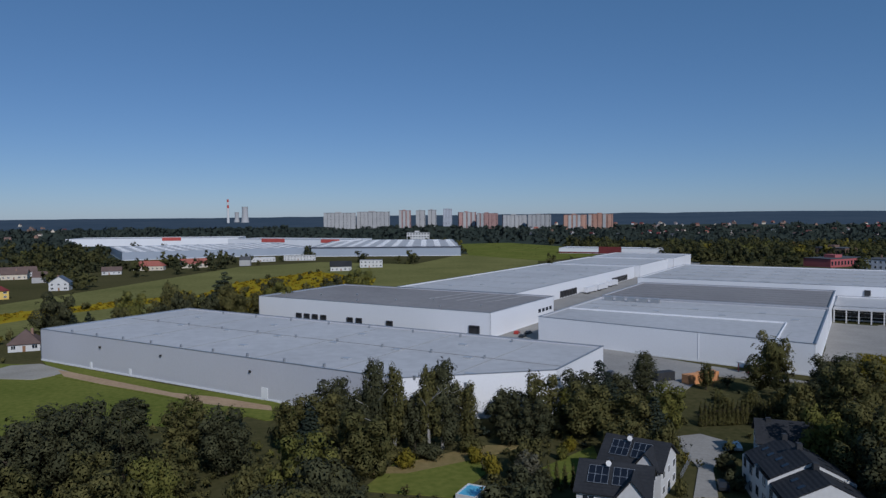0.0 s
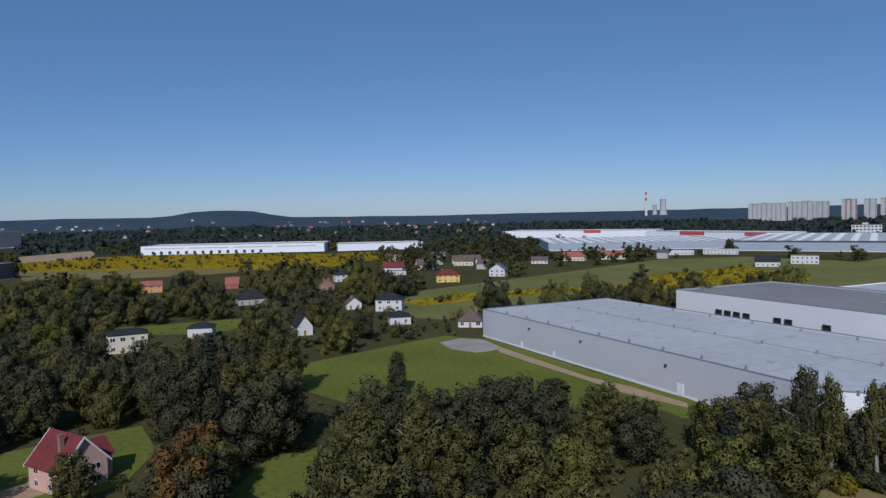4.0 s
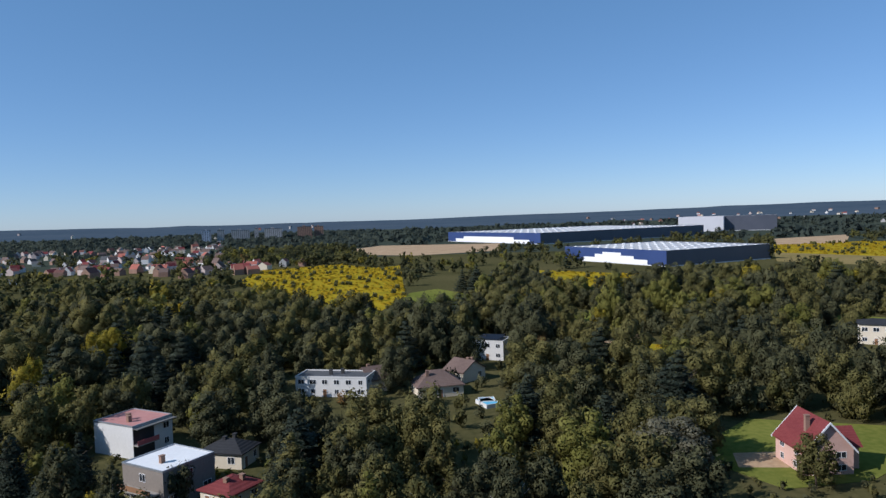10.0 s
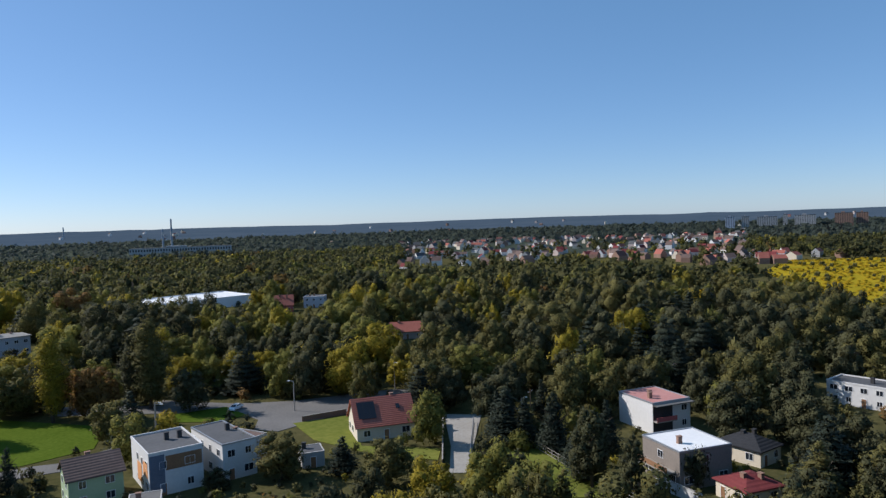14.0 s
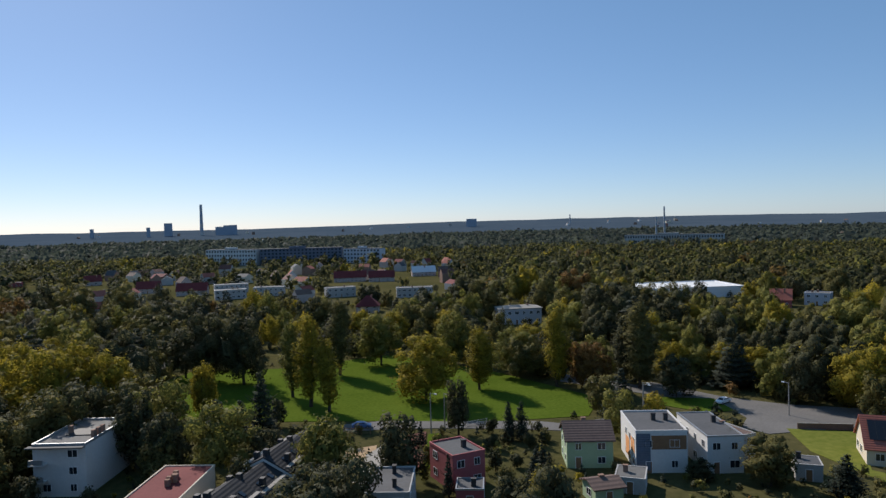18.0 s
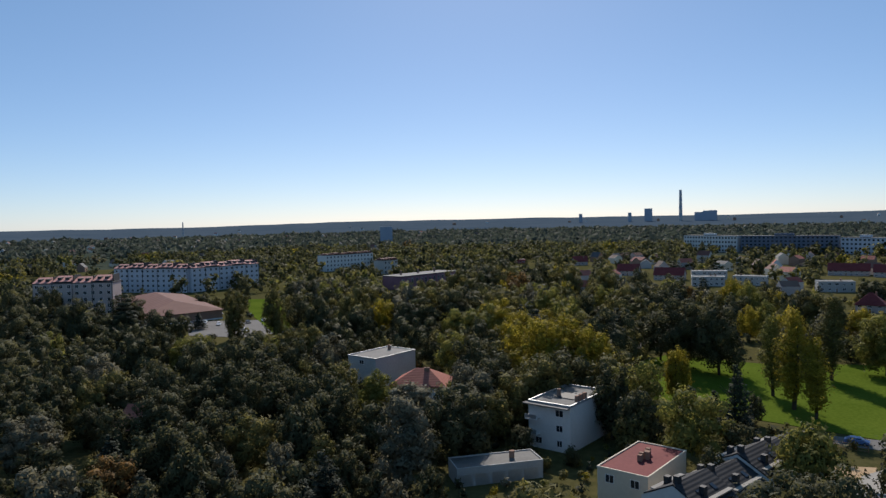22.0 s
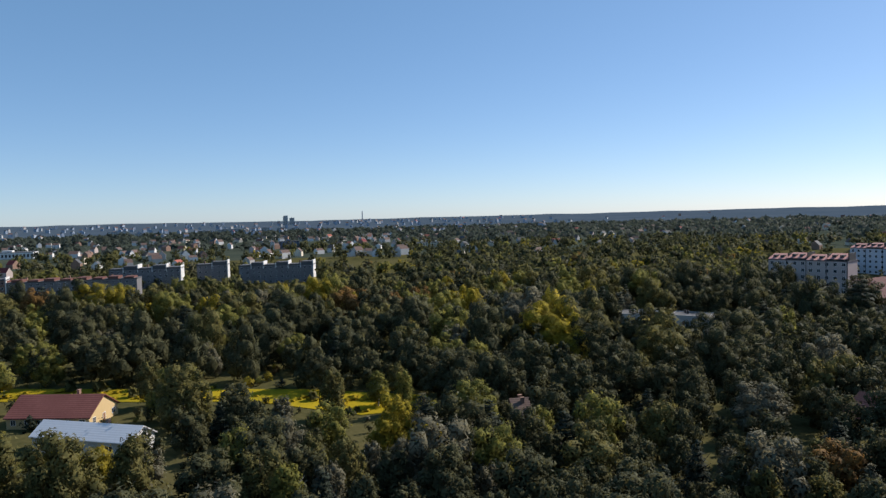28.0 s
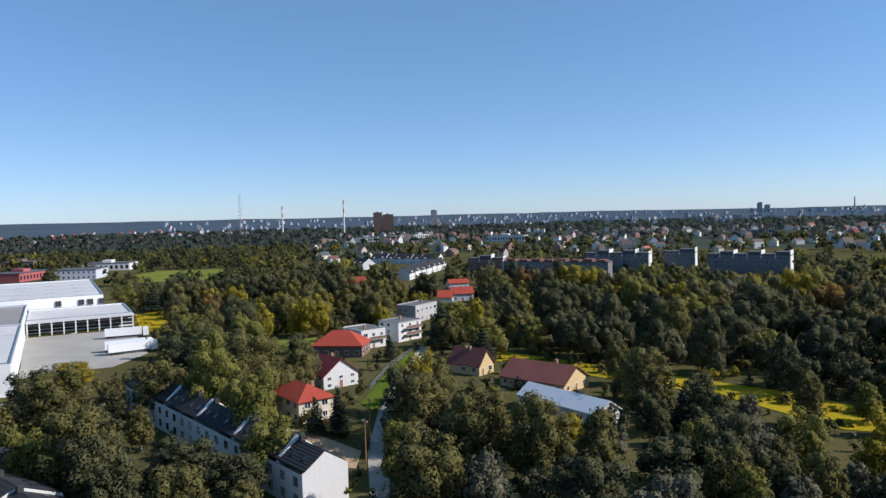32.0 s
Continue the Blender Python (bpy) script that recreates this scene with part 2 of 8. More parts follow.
def part(name, me, parent, at=None, label=""):
    ob = new(name, me)
    if parent:
        ob.parent = parent
    if at is not None:
        ob.matrix_basis = at
    if label:
        ob["label"] = label
    return ob


def box_geo(x0, y0, z0, x1, y1, z1):
    v = [(x0, y0, z0), (x1, y0, z0), (x1, y1, z0), (x0, y1, z0), (x0, y0, z1), (x1, y0, z1), (x1, y1, z1), (x0, y1, z1)]
    return v, [(0, 3, 2, 1), (4, 5, 6, 7), (0, 1, 5, 4), (1, 2, 6, 5), (2, 3, 7, 6), (3, 0, 4, 7)]


def join_geo(*geos):
    v, f = [], []
    for gv, gf in geos:
        k = len(v)
        v += list(gv)
        f += [tuple(i + k for i in q) for q in gf]
    return v, f


def boxes(name, mat, *dims):
    v, f = join_geo(*[box_geo(*d) for d in dims])
    return mesh_of(name, v, f, mat)


def thing(name, m, label, category, group="", kind=""):
    return tagged(part(name, None, None, m), label, category, group, kind)


SHARED = {}


def unit(name, mat, *dims):
    key = (name, mat, dims)
    if key not in SHARED:
        SHARED[key] = boxes(name, mat, *dims)
    return SHARED[key]


CLEAR = []   # footprints and gardens without trees: x, y, half-length, half-depth, cos, sin
OPEN = []    # paved and mown land, as polygons
WIDE = []    # pasture, with trees left out where they would hide it from the camera
SOFT = []    # fields and rough meadows, with trees close before them
BUILT = []   # halls and their yards, with trees up to the edge
LOWER = []   # strips towards the camera without tall trees, so that places behind show


def keep_clear(x, y, rot, hl, hd):
    CLEAR.append((x, y, hl, hd, math.cos(radians(rot)), math.sin(radians(rot))))


# ---- ground: one sheet to the far ridge ----
RIDGE = [50, 41, 38, 36, 57, 45, 36, 37, 46, 45, 55, 57, 46, 50, 51, 36, 36, 36, 36, 46, 49, 55, 62, 55]  # heights of the far ridge, every 15 degrees round


def ridge_height(az):
    a = (az % 360) / 15
    i, f = int(a) % 24, a - int(a)
    f = f * f * (3 - 2 * f)
    h = RIDGE[i] * (1 - f) + RIDGE[(i + 1) % 24] * f
    h += 4 * noise.noise((az * 0.35, 3.1, 0)) + 2.5 * noise.noise((az * 1.3, 7.7, 0))
    d = (az - 47.0 + 180) % 360 - 180
    return h + 40 * (math.exp(-(d / 3.6) ** 4)) + 14 * math.exp(-((d - 1) / 8) ** 2)


def ground_z(r, az):
    if r < 1500:
        return 0.0
    s = min(1.0, (r - 1500) / 2900)
    return (s * s * (3 - 2 * s)) * ridge_height(az) + 2.0 * math.sin(r * 0.01 + az) * s * (1 - s)


def build_ground():
    rings = [0, 20, 40, 70, 110, 160, 230, 320, 450, 620, 850, 1150, 1500, 1700, 1900, 2150, 2400, 2700, 3000, 3300, 3600, 3900, 4150, 4400, 4600, 4900]
    n = 240
    v, f = [(0, 0, 0)], []
    for r in rings[1:]:
        for k in range(n):
            az = 360 * k / n
            v.append((-r * math.sin(radians(az)), r * math.cos(radians(az)), ground_z(min(r, 4400), az) - (0 if r <= 4400 else 30)))
    for k in range(n):
        f.append((0, 1 + k, 1 + (k + 1) % n))
    for i in range(len(rings) - 2):
        a, b = 1 + i * n, 1 + (i + 1) * n
        for k in range(n):
            f.append((a + k, b + k, b + (k + 1) % n, a + (k + 1) % n))
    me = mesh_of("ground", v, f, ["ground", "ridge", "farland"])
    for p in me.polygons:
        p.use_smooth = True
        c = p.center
        # material by distance, its haze tint stronger outward
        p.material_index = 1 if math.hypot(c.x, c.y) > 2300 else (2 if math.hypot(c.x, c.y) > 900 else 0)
    tagged(new("ground", me), "grassy ground reaching to a low wooded ridge", "ground", kind="structure")


build_ground()


GOLD, GREEN = [], []


def patch(name, mat, z, pts):
    """Open land or paving: a thin slab with its own edge."""
    n = len(pts)
    v = [(x, y, z) for x, y in pts] + [(x, y, -0.3) for x, y in pts]
    area = sum(pts[i][0] * pts[(i + 1) % n][1] - pts[(i + 1) % n][0] * pts[i][1] for i in range(n))
    idx = list(range(n)) if area > 0 else list(range(n))[::-1]
    f = [tuple(idx)] + [(idx[i], idx[i] + n, idx[(i + 1) % n] + n, idx[(i + 1) % n]) for i in range(n)]
    ob = new(name, mesh_of(name, v, f, mat))
    words = {"meadow": "tall mottled meadow grass", "lawn": "mown green grass", "corn": "green field of tall crop", "gold": "wild field of yellow goldenrod", "dry": "dry pale grass", "sand": "bare sandy earth", "gravel": "pale gravel", "asphalt": "worn grey asphalt", "concrete": "pale concrete paving", "brick": "dark red paving"}
    tagged(ob, words[mat] + " of the " + name.replace("_", " "), name.split("_")[-1], kind="structure")
    soft = mat in ("gold", "corn", "dry") or name in ("meadow", "far_meadow", "field", "meadow_strip")
    (SOFT if soft else WIDE if "pasture" in name else OPEN).append([tuple(p) for p in pts])
    if mat == "gold":
        GOLD.append(SOFT[-1])
    if mat in ("meadow", "corn") and "meadow" in name:
        GREEN.append(SOFT[-1])


# ---- houses ----
def tube(name, mat, rings, k=16):
    """A round body from (radius, height) rings."""
    v, f = [], []
    for r, z in rings:
        v += [(r * math.cos(6.2832 * i / k), r * math.sin(6.2832 * i / k), z) for i in range(k)]
    for j in range(len(rings) - 1):
        f += [(j * k + i, j * k + (i + 1) % k, (j + 1) * k + (i + 1) % k, (j + 1) * k + i) for i in range(k)]
    f += [tuple(range(k))[::-1], tuple(range((len(rings) - 1) * k, len(rings) * k))]
    return mesh_of(name, v, f, mat)


FLAT = {"graphite": "flatroof", "concrete": "palefelt", "pinkroof": "pinkroof", "whiteroof": "whiteroof", "brown": "brown"}


def window(parent, m, w, h, frame_mat="frame_white"):
    t = 0.07
    fr = part("window", unit("window_frame", frame_mat, (-w / 2, -0.06, 0, -w / 2 + t, 0.04, h), (w / 2 - t, -0.06, 0, w / 2, 0.04, h), (-w / 2 + t, -0.06, 0, w / 2 - t, 0.04, t), (-w / 2 + t, -0.06, h - t, w / 2 - t, 0.04, h), (-t / 2, -0.05, t, t / 2, 0.03, h - t)), parent, m)
    part("pane", unit("window_pane", "glass", (-w / 2 + t, -0.03, t, w / 2 - t, 0.0, h - t)), fr)
    return fr


def far_window(parent, m, w, h):
    """A distant window: frame and panes in one small mesh."""
    key = ("far_window", round(w, 1), round(h, 1))
    if key not in SHARED:
        v, f = join_geo(box_geo(-w / 2, -0.05, 0, w / 2, 0.04, h), box_geo(-w / 2 + 0.1, -0.07, 0.1, -0.05, 0.0, h - 0.1), box_geo(0.05, -0.07, 0.1, w / 2 - 0.1, 0.0, h - 0.1))
        me = mesh_of("window", v, f, ["frame_white", "glass"])
        for p in me.polygons:
            p.material_index = 1 if p.index >= 6 else 0
        SHARED[key] = me
    return part("window", SHARED[key], parent, m)


def px_left(c, cols):
    return c >= cols // 2


def house(label, x, y, rot, w, d, e, roof, rh, wall, tile, floors):
    """A house whose front, w wide, looks along its own +y; eaves e high, roof rh above them."""
    h = thing("house", pose(x, y, 0, 0, 0, rot), label, "house")
    margin = 2.6 if math.hypot(x, y) < 240 else 7.0
    if any(k in label for k in ("barn-shaped", "hidden", "deep among", "in the wood", "large brown-red")):
        c, q = math.cos(radians(rot)), math.sin(radians(rot))
        BUILT.append([(x + u * c - v * q, y + u * q + v * c) for u, v in ((-w / 2 - 2, -d / 2 - 2), (w / 2 + 2, -d / 2 - 2), (w / 2 + 2, d / 2 + 2), (-w / 2 - 2, d / 2 + 2))])
        if "hidden" not in label and "in the wood" not in label and "red roof" not in label:
            # a strip towards the camera, free of tall trees, keeps the house in view
            r = math.hypot(x, y)
            ax, ay, k, hl = x / r, y / r, 0.5 * min(w, d) + (22 if r > 250 else 0), 0.5 * max(w, d) + 4
            LOWER.append([(x + ax * u - ay * q, y + ay * u + ax * q) for u, q in ((0, -hl), (0, hl), (-k - 20, hl), (-k - 20, -hl))])
    else:
        keep_clear(x, y, rot, w / 2 + margin, d / 2 + margin)
    rng = random.Random(int(x * 13 + y * 7))
    wm = "brownwall" if wall == "brown" else wall
    hw, hd, o = w / 2, d / 2, 0.45
    # walls, with gable tops where the roof has them
    v, f = box_geo(-hw, -hd, -0.3, hw, hd, e)
    if roof == "gable":
        k = len(v)
        v += [(-hw, 0, e + rh), (hw, 0, e + rh)]
        f = [q for q in f if q != (4, 5, 6, 7)] + [(7, 4, k), (5, 6, k + 1)]
    if roof == "gablex":
        k = len(v)
        v += [(0, -hd, e + rh), (0, hd, e + rh)]
        f = [q for q in f if q != (4, 5, 6, 7)] + [(4, 5, k), (6, 7, k + 1)]
    part("wall", mesh_of("wall", v, f, wm), h)
    # roof, with eaves and thickness
    t = 0.22
    if roof == "flat":
        me = boxes("roof", FLAT.get(tile, tile), (-hw + 0.05, -hd + 0.05, e, hw - 0.05, hd - 0.05, e + 0.12))
        part("roof", me, h)
        if "cube" in label:
            part("roof_terrace", boxes("roof_terrace", "dark", (-hw * 0.3, -hd * 0.55, e + 0.12, hw * 0.35, hd * 0.4, e + 0.3)), h)
            for k in range(2):
                bal = part("balcony", boxes("balcony", "white", (-hw - 1.5, hd * 0.45, 2.9 + 3 * k, -hw - 0.003, hd, 3.1 + 3 * k)), h)
                part("balcony_rail", boxes("balcony_rail", "steel", (-hw - 1.5, hd * 0.45, 3.15 + 3 * k, -hw - 1.44, hd, 4.0 + 3 * k)), bal)
            part("eaves_slab", boxes("eaves_slab", "palefelt", (-hw - 1.3, -hd, e - 0.12, -hw - 0.06, hd + 0.6, e + 0.1)), h)
            for k in range(3):
                part("vent_stack", boxes("vent_stack", "brickwall", (-hw * 0.5 + k * 1.6, -hd + 0.5, e, -hw * 0.5 + k * 1.6 + 0.9, -hd + 1.1, e + 1.5)), h)
        part("parapet", boxes("parapet", "steel" if rng.random() < 0.4 else wm, (-hw - 0.06, -hd - 0.06, e, hw + 0.06, -hd + 0.16, e + rh), (-hw - 0.06, hd - 0.16, e, hw + 0.06, hd + 0.06, e + rh), (-hw - 0.06, -hd + 0.16, e, -hw + 0.16, hd - 0.16, e + rh), (hw - 0.16, -hd + 0.16, e, hw + 0.06, hd - 0.16, e + rh)), h)
    else:
        if roof == "gable":
            s = rh / hd
            pr = [(-hw - o, -hd - o, e - o * s), (hw + o, -hd - o, e - o * s), (hw + o, 0, e + rh), (-hw - o, 0, e + rh), (hw + o, hd + o, e - o * s), (-hw - o, hd + o, e - o * s)]
            quads = [(0, 1, 2, 3), (3, 2, 4, 5)]
        elif roof == "gablex":
            s = rh / hw
            pr = [(-hw - o, hd + o, e - o * s), (-hw - o, -hd - o, e - o * s), (0, -hd - o, e + rh), (0, hd + o, e + rh), (hw + o, -hd - o, e - o * s), (hw + o, hd + o, e - o * s)]
            quads = [(0, 1, 2, 3), (3, 2, 4, 5)]
        else:
            s = rh / min(hw, hd)
            r = max(0.3, hw - hd) if hw >= hd else 0.0
            q = max(0.3, hd - hw) if hd > hw else 0.0
            pr = [(-hw - o, -hd - o, e - o * s), (hw + o, -hd - o, e - o * s), (hw + o, hd + o, e - o * s), (-hw - o, hd + o, e - o * s), (-r, -q, e + rh), (r, q, e + rh)] if r else [(-hw - o, -hd - o, e - o * s), (hw + o, -hd - o, e - o * s), (hw + o, hd + o, e - o * s), (-hw - o, hd + o, e - o * s), (0, -q, e + rh), (0, q, e + rh)]
            quads = [(0, 1, 5, 4), (1, 2, 5), (2, 3, 4, 5), (3, 0, 4)] if r else [(0, 1, 4), (1, 2, 5, 4), (2, 3, 5), (3, 0, 4, 5)]
        n = len(pr)
        vv = [(a, b, c + 0.06 + t) for a, b, c in pr] + [(a, b, c + 0.06) for a, b, c in pr]
        ff = list(quads) + [tuple(i + n for i in q[::-1]) for q in quads]
        edges = {}
        for qd in quads:
            for a, b in zip(qd, qd[1:] + qd[:1]):
                edges[(a, b)] = 1
        ff += [(b, a, a + n, b + n) for a, b in edges if (b, a) not in edges]
        part("roof", mesh_of("roof", vv, ff, tile if tile in MATS else "graphite"), h)
    # chimneys
    for k in range(rng.choice((1, 1, 2))):
        cx, cy = rng.uniform(-hw * 0.6, hw * 0.6), rng.uniform(-hd * 0.4, hd * 0.4)
        part("chimney", boxes("chimney", "brickwall" if tile != "graphite" else "dark", (cx - 0.4, cy - 0.3, e - 0.1, cx + 0.4, cy + 0.3, e + rh + (1.0 if roof == "flat" else 0.5)), (cx - 0.47, cy - 0.37, e + rh + (1.0 if roof == "flat" else 0.5), cx + 0.47, cy + 0.37, e + rh + (1.12 if roof == "flat" else 0.62))), h)
    if "chimney stacks" in label:
        for k in range(4):
            part("chimney", boxes("chimney", "brickwall", (-1.8 + k * 1.3, -0.5 + 0.3 * (k % 2), e + rh * 0.5, -1.1 + k * 1.3, 0.2 + 0.3 * (k % 2), e + rh + 0.9)), h)
    if "garages" in label:
        for k in range(int(w / 3)):
            part("garage_door", unit("garage_door", "steel", (-1.2, -0.06, 0, 1.2, -0.003, 2.1)), h, pose(-hw + 1.5 + 3 * k, -hd, 0))
    # windows and a door on every side
    fh = e / floors
    for side, length, dist in ((0, w, hd), (180, w, hd), (90, d, hw), (-90, d, hw)):
        cols = max(1, int(length / 3.2))
        for fl in range(floors):
            for c in range(cols):
                if "garages" in label or (side == 180 and ("cube" in label or "storey block" in label or "chimney stacks" in label)):
                    continue
                if ("dark balcony" in label and (side == 90 or (side == 180 and px_left(c, cols)))) or ("bright white" in label and (c + fl) % 2):
                    continue
                if rng.random() < 0.18 and side != 180:
                    continue
                px = (c + 0.5) / cols * length - length / 2
                ww, wh = rng.choice(((1.5, 1.35), (1.2, 1.35), (1.8, 1.4)))
                ww = min(ww, length / cols * 0.7)
                if fl == 0 and side == 180 and c == cols // 2:
                    dm = pose(0, 0, 0, 0, 0, side) @ pose(px, dist, 0, 0, 0, 180)
                    dr = part("door", unit("door", "wood", (-0.5, -0.05, 0, 0.5, 0.05, 2.05)), h, dm)
                    part("door_frame", unit("door_frame", "frame_white", (-0.6, -0.07, 0, -0.5, 0.05, 2.15), (0.5, -0.07, 0, 0.6, 0.05, 2.15), (-0.5, -0.07, 2.05, 0.5, 0.05, 2.15)), dr)
                    continue
                (far_window if math.hypot(x, y) > 200 else window)(h, pose(0, 0, 0, 0, 0, side) @ pose(px, dist, fl * fh + min(0.95, fh * 0.32), 0, 0, 180), ww, min(wh, fh * 0.5))
    if "gable edges" in label:
        for sg in (-1, 1):
            for yy in (-hd - 0.62, hd + 0.5):
                v = [(sg * (hw + 0.5), yy, e - 0.5 * rh / hw - 0.2), (0, yy, e + rh - 0.1), (0, yy, e + rh + 0.32), (sg * (hw + 0.5), yy, e - 0.5 * rh / hw + 0.22)]
                v += [(p, q + 0.12, z) for p, q, z in v]
                part("bargeboard", mesh_of("bargeboard", v, [(0, 1, 2, 3), (7, 6, 5, 4), (0, 4, 5, 1), (1, 5, 6, 2), (2, 6, 7, 3), (3, 7, 4, 0)], "frame_white"), h)
        part("wing", boxes("wing", wm, (hw, -hd * 0.5, -0.3, hw + 2.4, hd * 0.7, e - 0.2)), h)
        v = [(hw - 1.0, -hd * 0.5 - 0.5, e - 0.5), (hw + 2.9, -hd * 0.5 - 0.5, e - 0.5), (hw + 2.9, hd * 0.1, e + 2.4), (hw - 1.0, hd * 0.1, e + 2.4), (hw + 2.9, hd * 0.7 + 0.5, e - 0.5), (hw - 1.0, hd * 0.7 + 0.5, e - 0.5)]
        part("wing_roof", mesh_of("wing_roof", v, [(0, 1, 2, 3), (3, 2, 4, 5), (1, 4, 2), (0, 3, 5), (0, 5, 4, 1)], tile), h)
    if "dark balcony" in label:
        # flat dark panels stand in for the shade inside a recess
        part("balcony_recess", boxes("balcony_recess", "dark", (-hw + 0.15, -hd - 0.05, 3.0, 0.2, -hd - 0.004, 5.9), (-hw + 0.15, -hd - 0.05, 0.2, 0.2, -hd - 0.004, 2.6)), h)
        bal = part("balcony", boxes("balcony", "concrete", (-hw, -hd - 1.4, 2.7, 0.3, -hd - 0.06, 2.9)), h)
        part("balcony_rail", boxes("balcony_rail", "redwall", (-hw, -hd - 1.4, 2.9, 0.3, -hd - 1.32, 3.8)), bal)
        part("canopy", boxes("canopy", "palefelt", (-hw, -hd - 1.5, e - 0.35, hw, -hd - 0.07, e - 0.2)), h)
    if "bright white" in label:
        bal = part("balcony", boxes("balcony", "concrete", (-hw - 1.8, -hd * 0.8, 2.7, -hw - 0.01, hd * 0.8, 2.95)), h)
        part("balcony_rail", boxes("balcony_rail", "wood", (-hw - 1.8, -hd * 0.8, 2.95, -hw - 1.7, hd * 0.8, 3.8)), bal)
        # dark sheet on the wall in place of the open porch's shade
        part("porch_opening", boxes("porch_opening", "dark", (-hw - 0.05, -hd * 0.75, 0.1, -hw - 0.004, hd * 0.75, 2.5)), h)
    if "balconies" in label:
        for fl in range(1, floors):
            z = fl * fh
            bal = part("balcony", boxes("balcony", "concrete", (-hw * 0.5, -hd - 1.3, z - 0.1, hw * 0.9, -hd - 0.003, z + 0.12)), h)
            part("balcony_rail", boxes("balcony_rail", "brownwall", (-hw * 0.5, -hd - 1.3, z + 0.125, hw * 0.9, -hd - 1.22, z + 1.05)), bal)
    if "black roofs" in label or "dark roof and solar" in label:
        # a cross gable on the front slope, and a dish on the roof
        gx, gw, gh = hw * 0.52, min(2.7, hw * 0.4), rh * 0.86
        v = [(gx - gw, -hd - 0.5, e - 0.2), (gx + gw, -hd - 0.5, e - 0.2), (gx, -hd - 0.5, e + gh - 0.1), (gx - gw, 0, e - 0.2), (gx + gw, 0, e - 0.2), (gx, 0, e + gh - 0.1)]
        part("gable_wall", mesh_of("gable_wall", v, [(0, 1, 2), (5, 4, 3), (0, 3, 4, 1), (0, 2, 5, 3), (1, 4, 5, 2)], "white"), h)
        for sg in (-1, 1):
            v = [(gx + sg * (gw + 0.4), -hd - 0.8, e - 0.3), (gx + sg * (gw + 0.4), -0.1, e - 0.3), (gx, -0.1, e + gh), (gx, -hd - 0.8, e + gh)]
            v += [(p, q, z + 0.22) for p, q, z in v]
            part("gable_roof", mesh_of("gable_roof", v, [(0, 1, 2, 3), (4, 7, 6, 5), (0, 4, 5, 1), (1, 5, 6, 2), (2, 6, 7, 3), (3, 7, 4, 0)], tile), h)
        dish = part("satellite_dish", tube("satellite_dish", "white", [(0.1, 0), (0.32, 0.06), (0.45, 0.16)], 12), h, pose(-hw * 0.2, -hd * 0.3, e + rh + 0.4, 70, 0, 30))
        part("dish_arm", unit("dish_arm", "steel", (-0.03, -0.03, -1.0, 0.03, 0.03, 0.0)), dish)
    if "orange panels" in label:
        for k in range(2):
            part("facade_panel", boxes("facade_panel", "orange", (-hw - 0.06, -hd + 1.0 + 4.5 * k, 3.2 - 2 * k, -hw - 0.004, -hd + 4.2 + 4.5 * k, 5.6 - 1 * k)), h)
        part("facade_panel", boxes("facade_panel", "slate", (-hw + 0.1, -hd - 0.06, 0.5, -hw + 2.6, -hd - 0.004, e - 0.2)), h)
        part("facade_panel", boxes("facade_panel", "wood", (-hw + 2.8, -hd - 0.05, e * 0.58, hw - 0.2, -hd - 0.004, e * 0.92)), h)
    if "solar" in label and roof != "flat":
        tidy = "red tiled" in label
        if tidy:
            s = math.degrees(math.atan2(rh, hd))
            sp = part("solar_panel", boxes("solar_panel", "solar", (-1.9, -2.1, 0, 1.9, 2.1, 0.06)), h, pose(-hw + 2.6, -hd * 0.5, e + rh * 0.5 + 0.42, s, 0, 0))
            part("panel_frame", boxes("panel_frame", "dark", *[(-1.93 + i * 1.26, -2.12, 0.05, -1.87 + i * 1.26, 2.12, 0.075) for i in range(4)]), sp)
            part("roof_window", boxes("roof_window", "glass", (-0.4, -0.6, 0, 0.4, 0.6, 0.1)), h, pose(hw * 0.5, -hd * 0.45, e + rh * 0.55 + 0.36, s, 0, 0))
        for k in range(0 if tidy else 2):
            s = math.degrees(math.atan2(rh, hd))
            pm = pose(-hw * 0.45 + k * hw * 0.7, -hd * 0.5 if roof == "gable" else -hd * 0.5, e + rh * 0.5 + 0.42, s, 0, 0) if roof == "gable" else None
            for sgn in (1, -1):
                if pm is None:
                    continue
                m = pose(0, 0, 0, 0, 0, 0 if sgn > 0 else 180) @ pm
                sp = part("solar_panel", unit("solar_panel", "solar", (-1.5, -1.6, 0, 1.5, 1.6, 0.05)), h, m)
                part("panel_frame", unit("panel_frame", "steel", *[(-1.53 + i * 1.0, -1.62, 0.04, -1.47 + i * 1.0, 1.62, 0.065) for i in range(4)], *[(-1.5, -1.63 + i * 1.6, 0.041, 1.5, -1.57 + i * 1.6, 0.066) for i in range(3)]), sp)
    if "solar" in label and roof == "flat":
        for k in range(3):
            sp = part("solar_panel", unit("solar_row", "solar", (-hw * 0.7, -0.8, 0, hw * 0.7, 0.8, 0.06)), h, pose(0, -hd * 0.5 + k * 2.2, e + 0.75, 25, 0, 0))
            part("panel_frame", unit("row_frame", "steel", *[(-hw * 0.7 - 0.03 + i * hw * 0.2, -0.82, -0.5, -hw * 0.7 + 0.03 + i * hw * 0.2, -0.76, 0.07) for i in range(8)]), sp)
    return h


# ---- big halls ----
U, V = Vector((0.825, -0.565, 0)), Vector((0.565, 0.825, 0))


def uv(u, v):
    p = U * u + V * v
    return (p.x, p.y)


